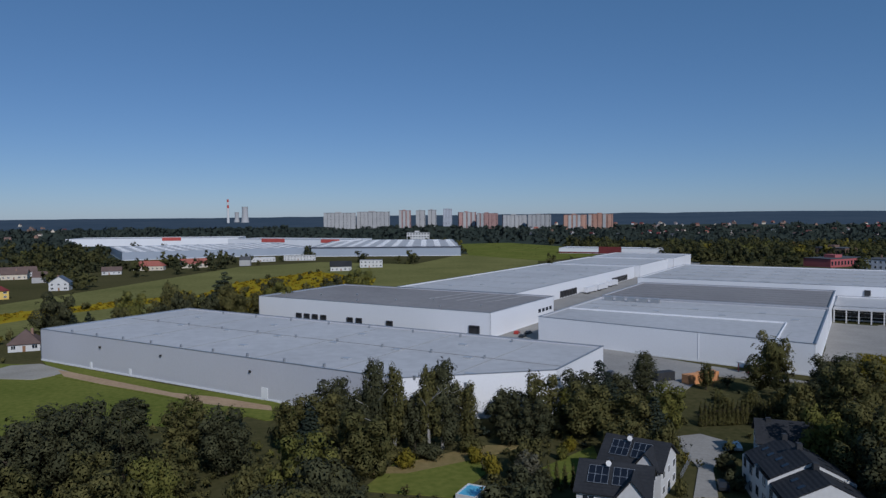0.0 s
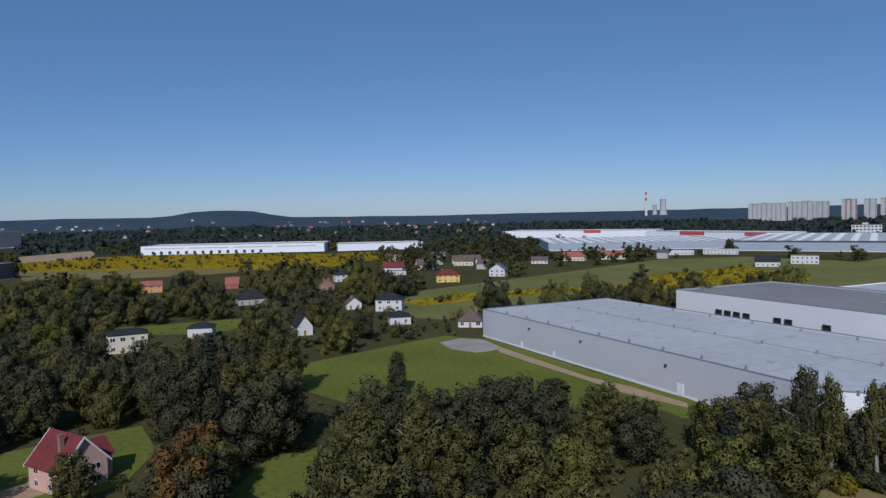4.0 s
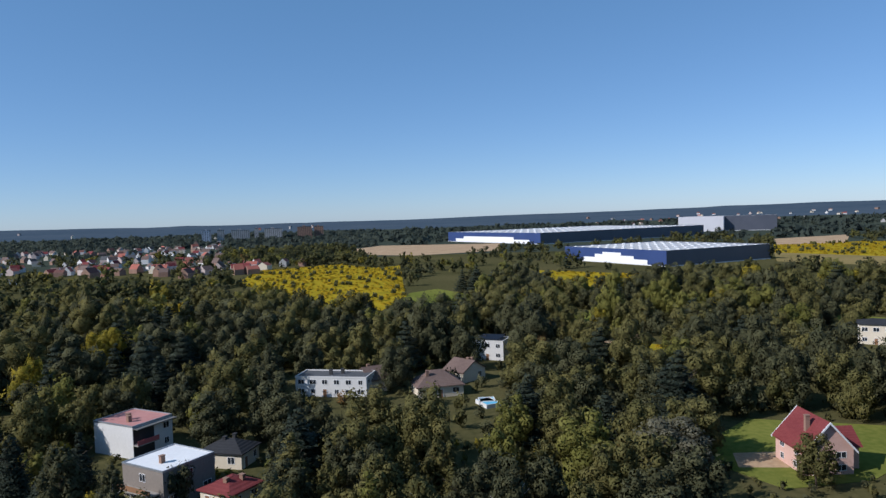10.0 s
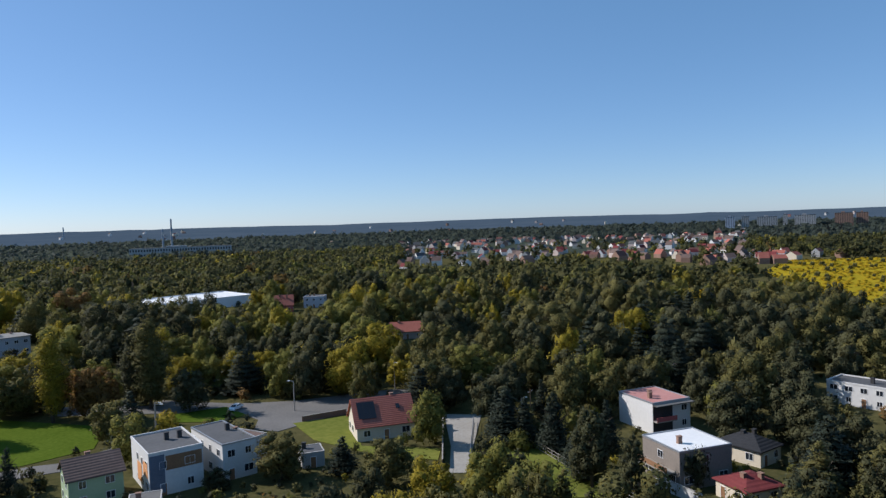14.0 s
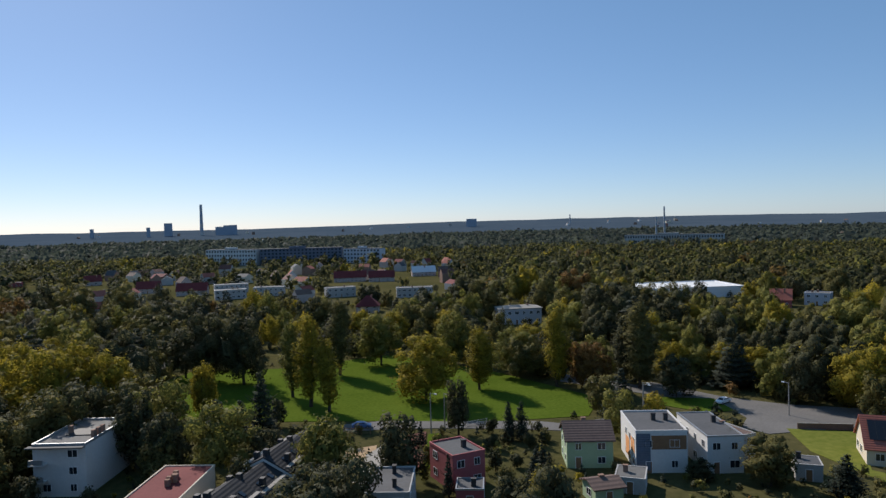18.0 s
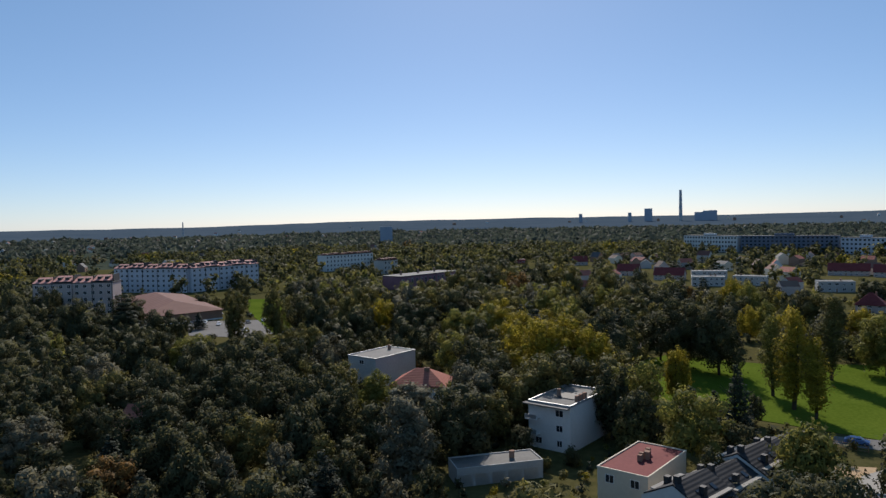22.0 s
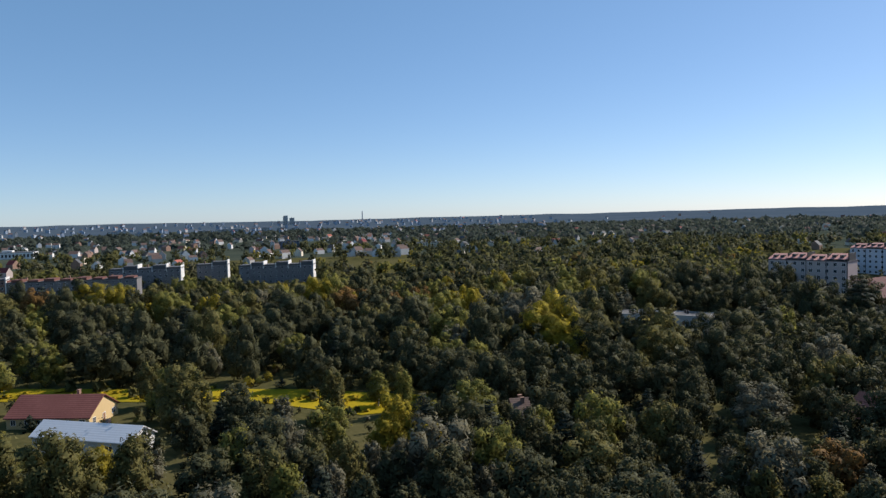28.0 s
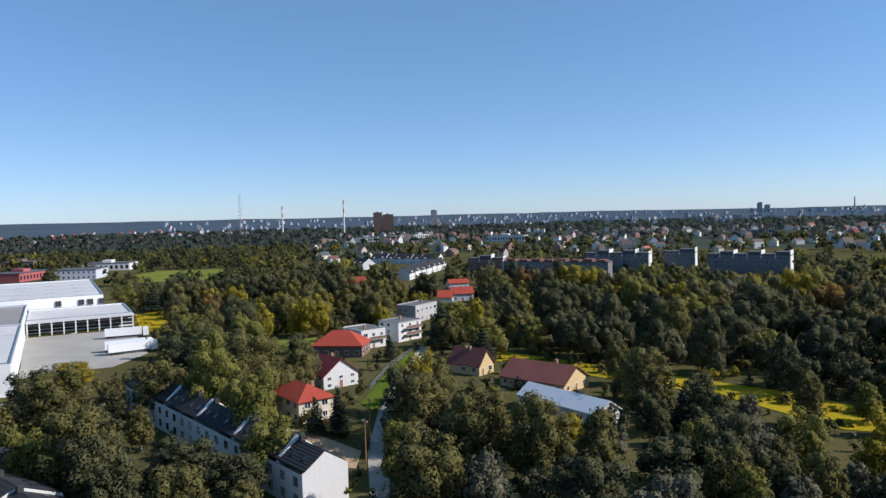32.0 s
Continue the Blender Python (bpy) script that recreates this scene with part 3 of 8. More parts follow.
def hall(name, label, pts, h, walls, roof_mat, parapet=0.5, low=-0.3):
    """A flat-roofed hall on the given corners: a wall per side, a roof deck, and a parapet cap per side. Returns it and its sides."""
    n = len(pts)
    if sum(pts[i][0] * pts[(i + 1) % n][1] - pts[(i + 1) % n][0] * pts[i][1] for i in range(n)) < 0:
        pts, walls = pts[::-1], (walls[::-1][1:] + walls[::-1][:1] if not isinstance(walls, str) else walls)
    c = (sum(p[0] for p in pts) / n, sum(p[1] for p in pts) / n)
    hl = thing(name, pose(c[0], c[1], 0), label, "warehouse")
    sides = []
    for i in range(n):
        a, b = Vector((*pts[i], 0)), Vector((*pts[(i + 1) % n], 0))
        L, ang = (b - a).length, math.degrees(math.atan2(b.y - a.y, b.x - a.x))
        m = pose(a.x - c[0], a.y - c[1], 0, 0, 0, ang)
        k = walls if isinstance(walls, str) else walls[i]
        part("wall", boxes("wall", k, (0, 0, low, L, 0.3, h)), hl, m)
        part("plinth", boxes("plinth", "frame_white", (0.0, -0.12, low, L, -0.003, 0.55)), hl, m)
        part("parapet_cap", boxes("parapet_cap", "steel", (-0.1, -0.1, h, L + 0.1, 0.4, h + 0.12)), hl, m)
        sides.append((m, L))
    v = [(x - c[0], y - c[1], h - parapet) for x, y in pts] + [(x - c[0], y - c[1], h - parapet - 0.3) for x, y in pts]
    part("roof", mesh_of("roof", v, [tuple(range(n)), tuple(range(2 * n - 1, n - 1, -1))], roof_mat), hl)
    (BUILT if math.hypot(*c) < 480 else OPEN).append(list(pts))
    return hl, sides, c


# ---- blocks of flats, masts and stacks ----
surface("pale", (0.36, 0.36, 0.36), (0.47, 0.46, 0.45), 0.9, 0.05, 0.5, 0.0)
surface("pinkish", (0.34, 0.19, 0.17), (0.46, 0.30, 0.27), 0.9, 0.05, 0.5, 0.0)
surface("peach", (0.40, 0.20, 0.14), (0.52, 0.34, 0.27), 0.9, 0.05, 0.5, 0.0)
surface("peachgrey", (0.42, 0.34, 0.31), (0.50, 0.42, 0.39), 0.9, 0.15, 2.0, 0.05)
# fronts turned from the sun, their shade put into the colour
surface("greyfront", (0.135, 0.130, 0.135), (0.20, 0.195, 0.20), 0.9, 0.15, 2.0, 0.05)
surface("magenta", (0.20, 0.10, 0.13), (0.28, 0.15, 0.18), 0.9, 0.15, 2.0, 0.05)
# far walls in a colour that already holds the distance haze
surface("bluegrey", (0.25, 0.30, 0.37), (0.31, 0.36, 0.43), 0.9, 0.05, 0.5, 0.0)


def block(label, x, y, rot, w, d, h, floors, wall):
    """A flat-roofed block of flats with a window to each bay and floor."""
    z = ground_z(min(4400, math.hypot(x, y)), math.degrees(math.atan2(-x, y)))
    b = thing("apartment_block", pose(x, y, z - 0.5, 0, 0, rot), label, "building")
    h = h - z + 0.5
    hw, hd = w / 2, d / 2
    far = math.hypot(x, y) > 700
    keep_clear(x, y, rot, hw + 3, hd + 3)
    part("wall", boxes("wall", wall, (-hw, -hd, 0, hw, hd, h)), b)
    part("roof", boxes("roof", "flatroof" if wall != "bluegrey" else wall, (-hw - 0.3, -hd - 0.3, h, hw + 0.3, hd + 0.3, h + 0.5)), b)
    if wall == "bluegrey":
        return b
    fh = h / floors
    if far:
        n = max(4, int(w / 4.5))
        ob = part("window_panes", boxes("window_panes", "glass", *[(-hw + w * (i + 0.25) / n, -hd - 0.06, fh * (k + 0.3), -hw + w * (i + 0.75) / n, hd + 0.06, fh * (k + 0.75)) for i in range(n) for k in range(floors)]), b)
        ob["kind"] = "stuff"
        # bays that stand out in turn, each with its own roofline
        bays = max(2, round(w / 13))
        rng = random.Random(int(x + 3 * y))
        for i in range(bays if wall in ("pale", "pinkish", "peach") else 0):
            x0, x1 = -hw + w * i / bays, -hw + w * (i + 0.62) / bays
            part("stair_bay", boxes("stair_bay", rng.choice((wall, "pale", "pale")), (x0, -hd - 1.4, 0, x1, -hd - 0.08, h + rng.uniform(-2.5, 0.4))), b)
        part("stairhead", boxes("stairhead", wall, (-hw * 0.3, -hd * 0.4, h + 0.5, hw * 0.1, hd * 0.4, h + 3)), b)
    else:
        cols = int(w / 4)
        for k in range(floors):
            for i in range(cols):
                window(b, pose(-hw + w * (i + 0.5) / cols, -hd, k * fh + fh * 0.3), 1.7, fh * 0.5)
        if "stepped roofline" in label:
            n = max(2, round(w / 9))
            for i in range(n):
                x1, up = -hw + w * (i + 1) / n, 1.0 + 1.6 * (i % 2)
                part("attic", boxes("attic", "flatroof", (x1 - w / n, -hd, h + 0.5, x1 - 0.5, hd, h + up)), b)
                # white slab on the sunward end, sunlight put into its colour
                part("end_wall", boxes("end_wall", "white", (x1 - 0.5, -hd - 0.3, 0 if i == n - 1 else h - 2, x1 + 0.06, hd + 0.3, h + up + 0.9)), b)
        tiled = "red roof" in label or "tiled" in label
        if tiled:
            # stepped lengths of a low tiled roof, with dormers and chimney walls between them
            n = max(2, round(w / 11))
            for i in range(n):
                x0, x1, up = -hw + w * i / n, -hw + w * (i + 1) / n - 0.5, 0.5 + 0.7 * (i % 2)
                v = [(x0, -hd - 0.5, h + up), (x1, -hd - 0.5, h + up), (x1, hd * 0.2, h + up + 2.6), (x0, hd * 0.2, h + up + 2.6), (x1, hd + 0.5, h + up), (x0, hd + 0.5, h + up)]
                rf = part("roof_tiles", mesh_of("roof_tiles", v, [(0, 1, 2, 3), (3, 2, 4, 5), (1, 4, 2), (0, 3, 5), (0, 5, 4, 1)], "pinkroof"), b)
                part("fire_wall", boxes("fire_wall", "dark", (x1, -hd * 0.7, h + 0.5, x1 + 0.5, hd * 0.7, h + up + 3.1)), b)
                for q in (0.3, 0.7):
                    xm = x0 + (x1 - x0) * q
                    part("dormer", boxes("dormer", "dark", (xm - 0.9, -hd * 0.75, h + up + 0.6, xm + 0.9, -hd * 0.1, h + up + 2.0)), rf)
            for i in range(n):
                part("downpipe", unit("block_downpipe", "dark", (-0.1, -hd - 0.25, 0.5, 0.1, -hd - 0.003, h)), b, pose(-hw + w * (i + 0.97) / n, 0, 0))
        for i in range(max(2, int(w / 9)) if floors > 2 and not tiled and "stepped roofline" not in label else 0):
            px = -hw + w * (i + 0.5) / max(2, int(w / 9))
            part("dormer", boxes("dormer", "rustroof" if "roof" in label or "mansard" in label else "flatroof", (px - 3, -hd - 0.2, h + 0.5, px + 3, hd * 0.6, h + 1.6 + 0.5 * (i % 2))), b)
        for i in range(3):
            part("chimney", unit("block_chimney", "brickwall", (-0.5, -0.4, 0, 0.5, 0.4, 2.6)), b, pose(-hw * 0.6 + i * hw * 0.6, hd * 0.3, h + 0.5))
    return b


surface("signal_red", (0.45, 0.07, 0.06), (0.52, 0.10, 0.08), 0.8, 0.1, 1.0, 0.0)


def stack(kind, x, y, h, w):
    z = ground_z(min(4400, math.hypot(x, y)), math.degrees(math.atan2(-x, y)))
    s = thing("chimney_stack", pose(x, y, z), "tall slender concrete chimney stack" + (" with red and white bands" if kind == "striped" else " on the horizon"), "chimney")
    n = 8
    H = h - z
    for i in range(n):
        a, b = i / n, (i + 1) / n
        red = kind == "striped" and i >= n // 2 and i % 2 == 1
        part("shaft_ring", tube("shaft_ring", "signal_red" if red else ("white" if kind == "striped" else ("bluegrey" if i % 2 else "pale")), [(w / 2 * (1.25 - 0.4 * a), H * a), (w / 2 * (1.25 - 0.4 * b), H * b)]), s)


def cooling_tower(x, y, h, w):
    z = ground_z(math.hypot(x, y), math.degrees(math.atan2(-x, y)))
    H = h - z
    t = thing("cooling_tower", pose(x, y, z), "pale concrete cooling tower of the far power station", "tower")
    part("shell", tube("shell", "pale", [(w / 2 * (0.7 + 0.45 * (1 - i / 10 - 0.25) ** 2 * 1.2), H * i / 10) for i in range(11)], 24), t)
    part("rim", tube("rim", "concrete", [(w / 2 * 0.74, H), (w / 2 * 0.74, H + 2)], 24), t)


def lattice_mast(x, y, h, w):
    z = ground_z(math.hypot(x, y), math.degrees(math.atan2(-x, y)))
    t = thing("lattice_mast", pose(x, y, z), "tall red and white lattice transmitter mast", "mast")
    H, n = h - z, 10
    for sx in (-1, 1):
        for sy in (-1, 1):
            v, f = [], []
            for a, r in ((0, w / 2), (1, w / 5)):
                v += [(sx * r - 0.2, sy * r - 0.2, H * a), (sx * r + 0.2, sy * r - 0.2, H * a), (sx * r + 0.2, sy * r + 0.2, H * a), (sx * r - 0.2, sy * r + 0.2, H * a)]
            f = [(0, 1, 5, 4), (1, 2, 6, 5), (2, 3, 7, 6), (3, 0, 4, 7), (4, 5, 6, 7)]
            part("leg", mesh_of("leg", v, f, "pale"), t)
    for i in range(n):
        r = w / 2 - (w / 2 - w / 5) * i / n
        part("brace", boxes("brace", "white" if i % 2 else "signal_red", (-r, -r, H * i / n, r, -r + 0.6, H * i / n + 0.8), (-r, r - 0.6, H * i / n, r, r, H * i / n + 0.8), (-r, -r + 0.6, H * i / n, -r + 0.6, r - 0.6, H * i / n + 0.8), (r - 0.6, -r + 0.6, H * i / n, r, r - 0.6, H * i / n + 0.8)), t)


# ---- rows of terraced houses ----
def terrace(label, x0, y0, x1, y1, d, e, rh, units, wall, tile, fins, facade="", bays=False):
    """A row of joined houses whose near long side runs from (x0, y0) to (x1, y1), depth d to the left of that line."""
    a, b = Vector((x0, y0, 0)), Vector((x1, y1, 0))
    L, rot = (b - a).length, math.degrees(math.atan2(y1 - y0, x1 - x0))
    n = Vector((-(y1 - y0), x1 - x0, 0)) / L
    c = (a + b) / 2 + n * d / 2
    keep_clear(c.x, c.y, rot, L / 2 + 2, d / 2 + 3)
    u = L / units
    for i in range(units):
        p = a + (b - a) * ((i + 0.5) / units) + n * d / 2
        h = thing("terraced_house", pose(p.x, p.y, 0, 0, 0, rot), label, "house", "row of terraced houses")
        o, hw, hd, s = 0.35, u / 2 - 0.02, d / 2, rh / (d / 2)
        dz = 0.0 if fins else 0.7 * (i % 2)
        v, f = box_geo(-hw, -hd, -0.3, hw, hd, e + dz)
        k = len(v)
        v += [(-hw, 0, e + rh + dz), (hw, 0, e + rh + dz)]
        f = [q for q in f if q != (4, 5, 6, 7)] + [(7, 4, k), (5, 6, k + 1)]
        part("wall", mesh_of("wall", v, f, wall), h)
        for sg in (-1, 1):
            v = [(-hw, sg * (hd + o), e - o * s + 0.05 + dz), (hw, sg * (hd + o), e - o * s + 0.05 + dz), (hw, 0, e + rh + 0.05 + dz), (-hw, 0, e + rh + 0.05 + dz)]
            v += [(x, y, z + 0.2) for x, y, z in v]
            q = [(0, 1, 2, 3), (4, 7, 6, 5), (0, 4, 5, 1), (1, 5, 6, 2), (2, 6, 7, 3), (3, 7, 4, 0)]
            rf = part("roof", mesh_of("roof", v, q if sg > 0 else [t[::-1] for t in q], tile), h)
            for kx in (-0.2, 0.2):
                part("skylight", unit("skylight", "glass", (-0.4, -0.55, 0, 0.4, 0.55, 0.08)), rf, pose(kx * u, sg * hd * 0.5, e + rh * 0.5 + 0.27 + dz, -sg * math.degrees(math.atan(s)), 0, 0))
        if fins and i:
            v = []
            for yy, zz in ((-hd - 0.4, e - 0.3), (0, e + rh + 0.1), (hd + 0.4, e - 0.3)):
                v += [(-hw - 0.3, yy, zz), (-hw + 0.5, yy, zz), (-hw + 0.5, yy, zz + 0.75), (-hw - 0.3, yy, zz + 0.75)]
            f = []
            for j in (0, 4):
                f += [(j + q, j + (q + 1) % 4, j + 4 + (q + 1) % 4, j + 4 + q) for q in range(4)]
            if i % 2:
                part("fire_wall", mesh_of("fire_wall", v, f + [(0, 3, 2, 1), (8, 9, 10, 11)], "white"), h)
        for fl in range(2):
            for sg, ry in ((-1, 0), (1, 180)):
                for kx in (-0.25, 0.25):
                    window(h, pose(kx * u, sg * hd, 0.9 + fl * 2.8 + dz, 0, 0, ry), 1.4, 1.5, "dark")
        if facade:
            part("facade_panel", boxes("facade_panel", facade, (-u * 0.1, hd - 0.02, 0.3, u * 0.14, hd + 0.05, e + dz - 0.2), (-u * 0.1, -hd - 0.05, 0.3, u * 0.14, -hd + 0.02, e + dz - 0.2)), h)
        if bays:
            for sg in (-1, 1):
                y0, y1 = sorted((sg * (hd * 0.42), sg * (hd + 0.9)))
                bay = part("bay", boxes("bay", "wood" if i % 2 else wall, (-hw * 0.9, y0, 2.9, hw * 0.75, y1, e + dz + 0.9)), h)
                part("bay_roof", boxes("bay_roof", "concrete", (-hw * 0.95, y0 - 0.1, e + dz + 0.9, hw * 0.8, y1 + 0.1, e + dz + 1.05)), bay)
                part("chimney", boxes("chimney", "dark", (hw * 0.2, sg * hd * 0.55 - 0.4, e + dz + 1.05, hw * 0.2 + 0.9, sg * hd * 0.55 + 0.4, e + dz + 2.5)), bay)
        part("chimney", boxes("chimney", "dark", (u * 0.3, -0.5, e + rh * 0.6, u * 0.3 + 0.9, 0.3, e + rh + 1.1 + dz)), h)


def row_house(x, y, rot, w, d, e, rh, wall, tile, label):
    """A narrow house of a distant row, its gable towards its own -y."""
    h = thing("row_house", pose(x, y, 0, 0, 0, rot), label, "house", "rows of dark-roofed houses")
    hw, hd = w / 2, d / 2
    v, f = box_geo(-hw, -hd, -0.3, hw, hd, e)
    v += [(-hw, 0, e + rh), (hw, 0, e + rh)]
    part("wall", mesh_of("wall", v, [q for q in f if q != (4, 5, 6, 7)] + [(7, 4, 8), (5, 6, 9)], wall), h)
    for sg in (-1, 1):
        v = [(-hw - 0.1, sg * (hd + 0.4), e - 0.3), (hw + 0.1, sg * (hd + 0.4), e - 0.3), (hw + 0.1, 0, e + rh + 0.05), (-hw - 0.1, 0, e + rh + 0.05)]
        v += [(p, q, z + 0.25) for p, q, z in v]
        part("roof", mesh_of("roof", v, [(0, 1, 2, 3), (4, 7, 6, 5), (0, 4, 5, 1), (1, 5, 6, 2), (2, 6, 7, 3), (3, 7, 4, 0)], tile), h)
    part("dormer", unit("row_dormer", "white", (-1.1, -hd - 0.1, e - 0.5, 1.1, -hd * 0.3, e + rh * 0.3)), h)
    for k in (-1, 1):
        far_window(h, pose(k * w * 0.25, -hd, 1.0), 1.5, 1.4)
    keep_clear(x, y, rot, hw + 1, hd + 5)


def house_row(x0, y0, x1, y1, n, d, e, rh, wall, tile, label):
    a, b = Vector((x0, y0)), Vector((x1, y1))
    rot = math.degrees(math.atan2(y1 - y0, x1 - x0))
    for i in range(n):
        p = a + (b - a) * ((i + 0.5) / n)
        row_house(p.x, p.y, rot, (b - a).length / n * (0.96 if i % 2 else 0.82), d, e + 0.5 * (i % 3 == 1), rh, wall, tile, label)


def fence(x0, y0, x1, y1, h, label, mat, step=2.5, solid=False):
    """Posts with rails, or with boards between them."""
    L, rot = math.hypot(x1 - x0, y1 - y0), math.degrees(math.atan2(y1 - y0, x1 - x0))
    t = thing("fence" if not solid else "garden_wall", pose(x0, y0, 0, 0, 0, rot), label, "fence" if not solid else "wall")
    n = int(L / step) + 1
    for i in range(n + 1):
        part("post", unit("fence_post", mat, (-0.07, -0.07, -0.2, 0.07, 0.07, h + 0.1)), t, pose(L * i / n, 0, 0))
    if solid:
        part("panel_run", boxes("panel_run", mat, (0.0, -0.06, -0.2, L, 0.06, h)), t)
        part("coping", boxes("coping", "concrete", (0.0, -0.12, h, L, 0.12, h + 0.07)), t)
    else:
        for z in (0.25, h * 0.6, h):
            part("rail", boxes("rail", mat, (0, -0.03, z - 0.04, L, 0.03, z + 0.04)), t)


surface("pool_water", (0.10, 0.42, 0.62), (0.16, 0.52, 0.70), 0.08, 0.5, 2.0, 0.0)


def pool(x, y, rot, w, d):
    t = thing("garden_pool", pose(x, y, 0, 0, 0, rot), "small bright blue above-ground garden pool", "pool")
    part("rim", boxes("rim", "white", (-w / 2, -d / 2, 0, w / 2, -d / 2 + 0.2, 1.0), (-w / 2, d / 2 - 0.2, 0, w / 2, d / 2, 1.0), (-w / 2, -d / 2 + 0.2, 0, -w / 2 + 0.2, d / 2 - 0.2, 1.0), (w / 2 - 0.2, -d / 2 + 0.2, 0, w / 2, d / 2 - 0.2, 1.0)), t)
    part("water", boxes("water", "pool_water", (-w / 2 + 0.2, -d / 2 + 0.2, 0, w / 2 - 0.2, d / 2 - 0.2, 0.85)), t)
    keep_clear(x, y, rot, w / 2 + 2, d / 2 + 2)


def utility_pole(x, y, h):
    t = thing("utility_pole", pose(x, y, 0, 0, 0, (x * 13) % 90), "weathered wooden utility pole with a crossarm", "pole")
    part("pole", tube("pole", "wood", [(0.15, -0.2), (0.1, h)], 8), t)
    part("crossarm", unit("crossarm", "wood", (-0.9, -0.06, h - 0.7, 0.9, 0.06, h - 0.55)), t)
    for k in (-0.8, 0.0, 0.8):
        part("insulator", unit("insulator", "white", (-0.05, -0.05, 0, 0.05, 0.05, 0.18)), t, pose(k, 0, h - 0.55))


# ---- cars, lamps ----
for key, a in (("white", (0.75, 0.75, 0.76)), ("dark", (0.03, 0.032, 0.036)), ("blue", (0.10, 0.18, 0.36)), ("red", (0.35, 0.03, 0.02))):
    surface("paint_" + key, a, tuple(min(1, q * 1.05) for q in a), 0.3, 0.5, 3.0, 0.0)


def car(x, y, rot, colour):
    c = thing("car", pose(x, y, 0.05, 0, 0, rot), {"white": "white", "dark": "black", "blue": "blue", "red": "red"}[colour] + " passenger car parked on the paving", "car", "parked cars")
    prof = [(-2.15, 0.35), (2.15, 0.35), (2.2, 0.7), (1.3, 0.95), (0.55, 1.42), (-1.1, 1.45), (-1.85, 1.0), (-2.2, 0.9)]
    key = ("car_body", colour)
    if key not in SHARED:
        n = len(prof)
        v = [(px, -0.85 if pz < 1.2 else -0.66, pz) for px, pz in prof] + [(px, 0.85 if pz < 1.2 else 0.66, pz) for px, pz in prof]
        f = [tuple(range(n)), tuple(range(2 * n - 1, n - 1, -1))] + [(i + n, (i + 1) % n + n, (i + 1) % n, i) for i in range(n)]
        SHARED[key] = mesh_of("body", v, f, "paint_" + colour)
    part("body", SHARED[key], c)
    if "car_glass" not in SHARED:
        v = [(1.22, -0.70, 0.99), (1.22, 0.70, 0.99), (0.60, 0.60, 1.40), (0.60, -0.60, 1.40)]
        SHARED["car_glass"] = mesh_of("windscreen", [(a + 0.03, b, z + 0.03) for a, b, z in v], [(0, 1, 2, 3)], "glass")
        SHARED["car_side"] = boxes("side_window", "glass", (-1.3, -0.78, 1.0, 0.7, -0.74, 1.33))
        SHARED["tyre"] = tube("tyre", "dark", [(0.31, -0.1), (0.32, 0.1)], 12)
        SHARED["rim"] = tube("rim", "steel", [(0.2, -0.12), (0.2, 0.12)], 10)
    part("windscreen", SHARED["car_glass"], c)
    part("side_window", SHARED["car_side"], c)
    part("side_window", SHARED["car_side"], c, Matrix.Diagonal((1, -1, 1, 1)))
    for wx in (-1.35, 1.35):
        for wy in (-0.8, 0.8):
            w = part("wheel", SHARED["tyre"], c, pose(wx, wy, 0.32, 90, 0, 0))
            part("rim", SHARED["rim"], w)


def street_lamp(x, y, h, rot):
    s = thing("street_lamp", pose(x, y, 0, 0, 0, rot), "grey concrete street lamp post with a short arm", "street lamp", "street lamps")
    part("post", tube("post", "concrete", [(0.16, -0.2), (0.09, h)], 8), s)
    part("arm", boxes("arm", "steel", (0, -0.04, h - 0.1, 1.3, 0.04, h)), s)
    part("lamp_head", boxes("lamp_head", "frame_white", (1.1, -0.14, h - 0.16, 1.75, 0.14, h + 0.04)), s)


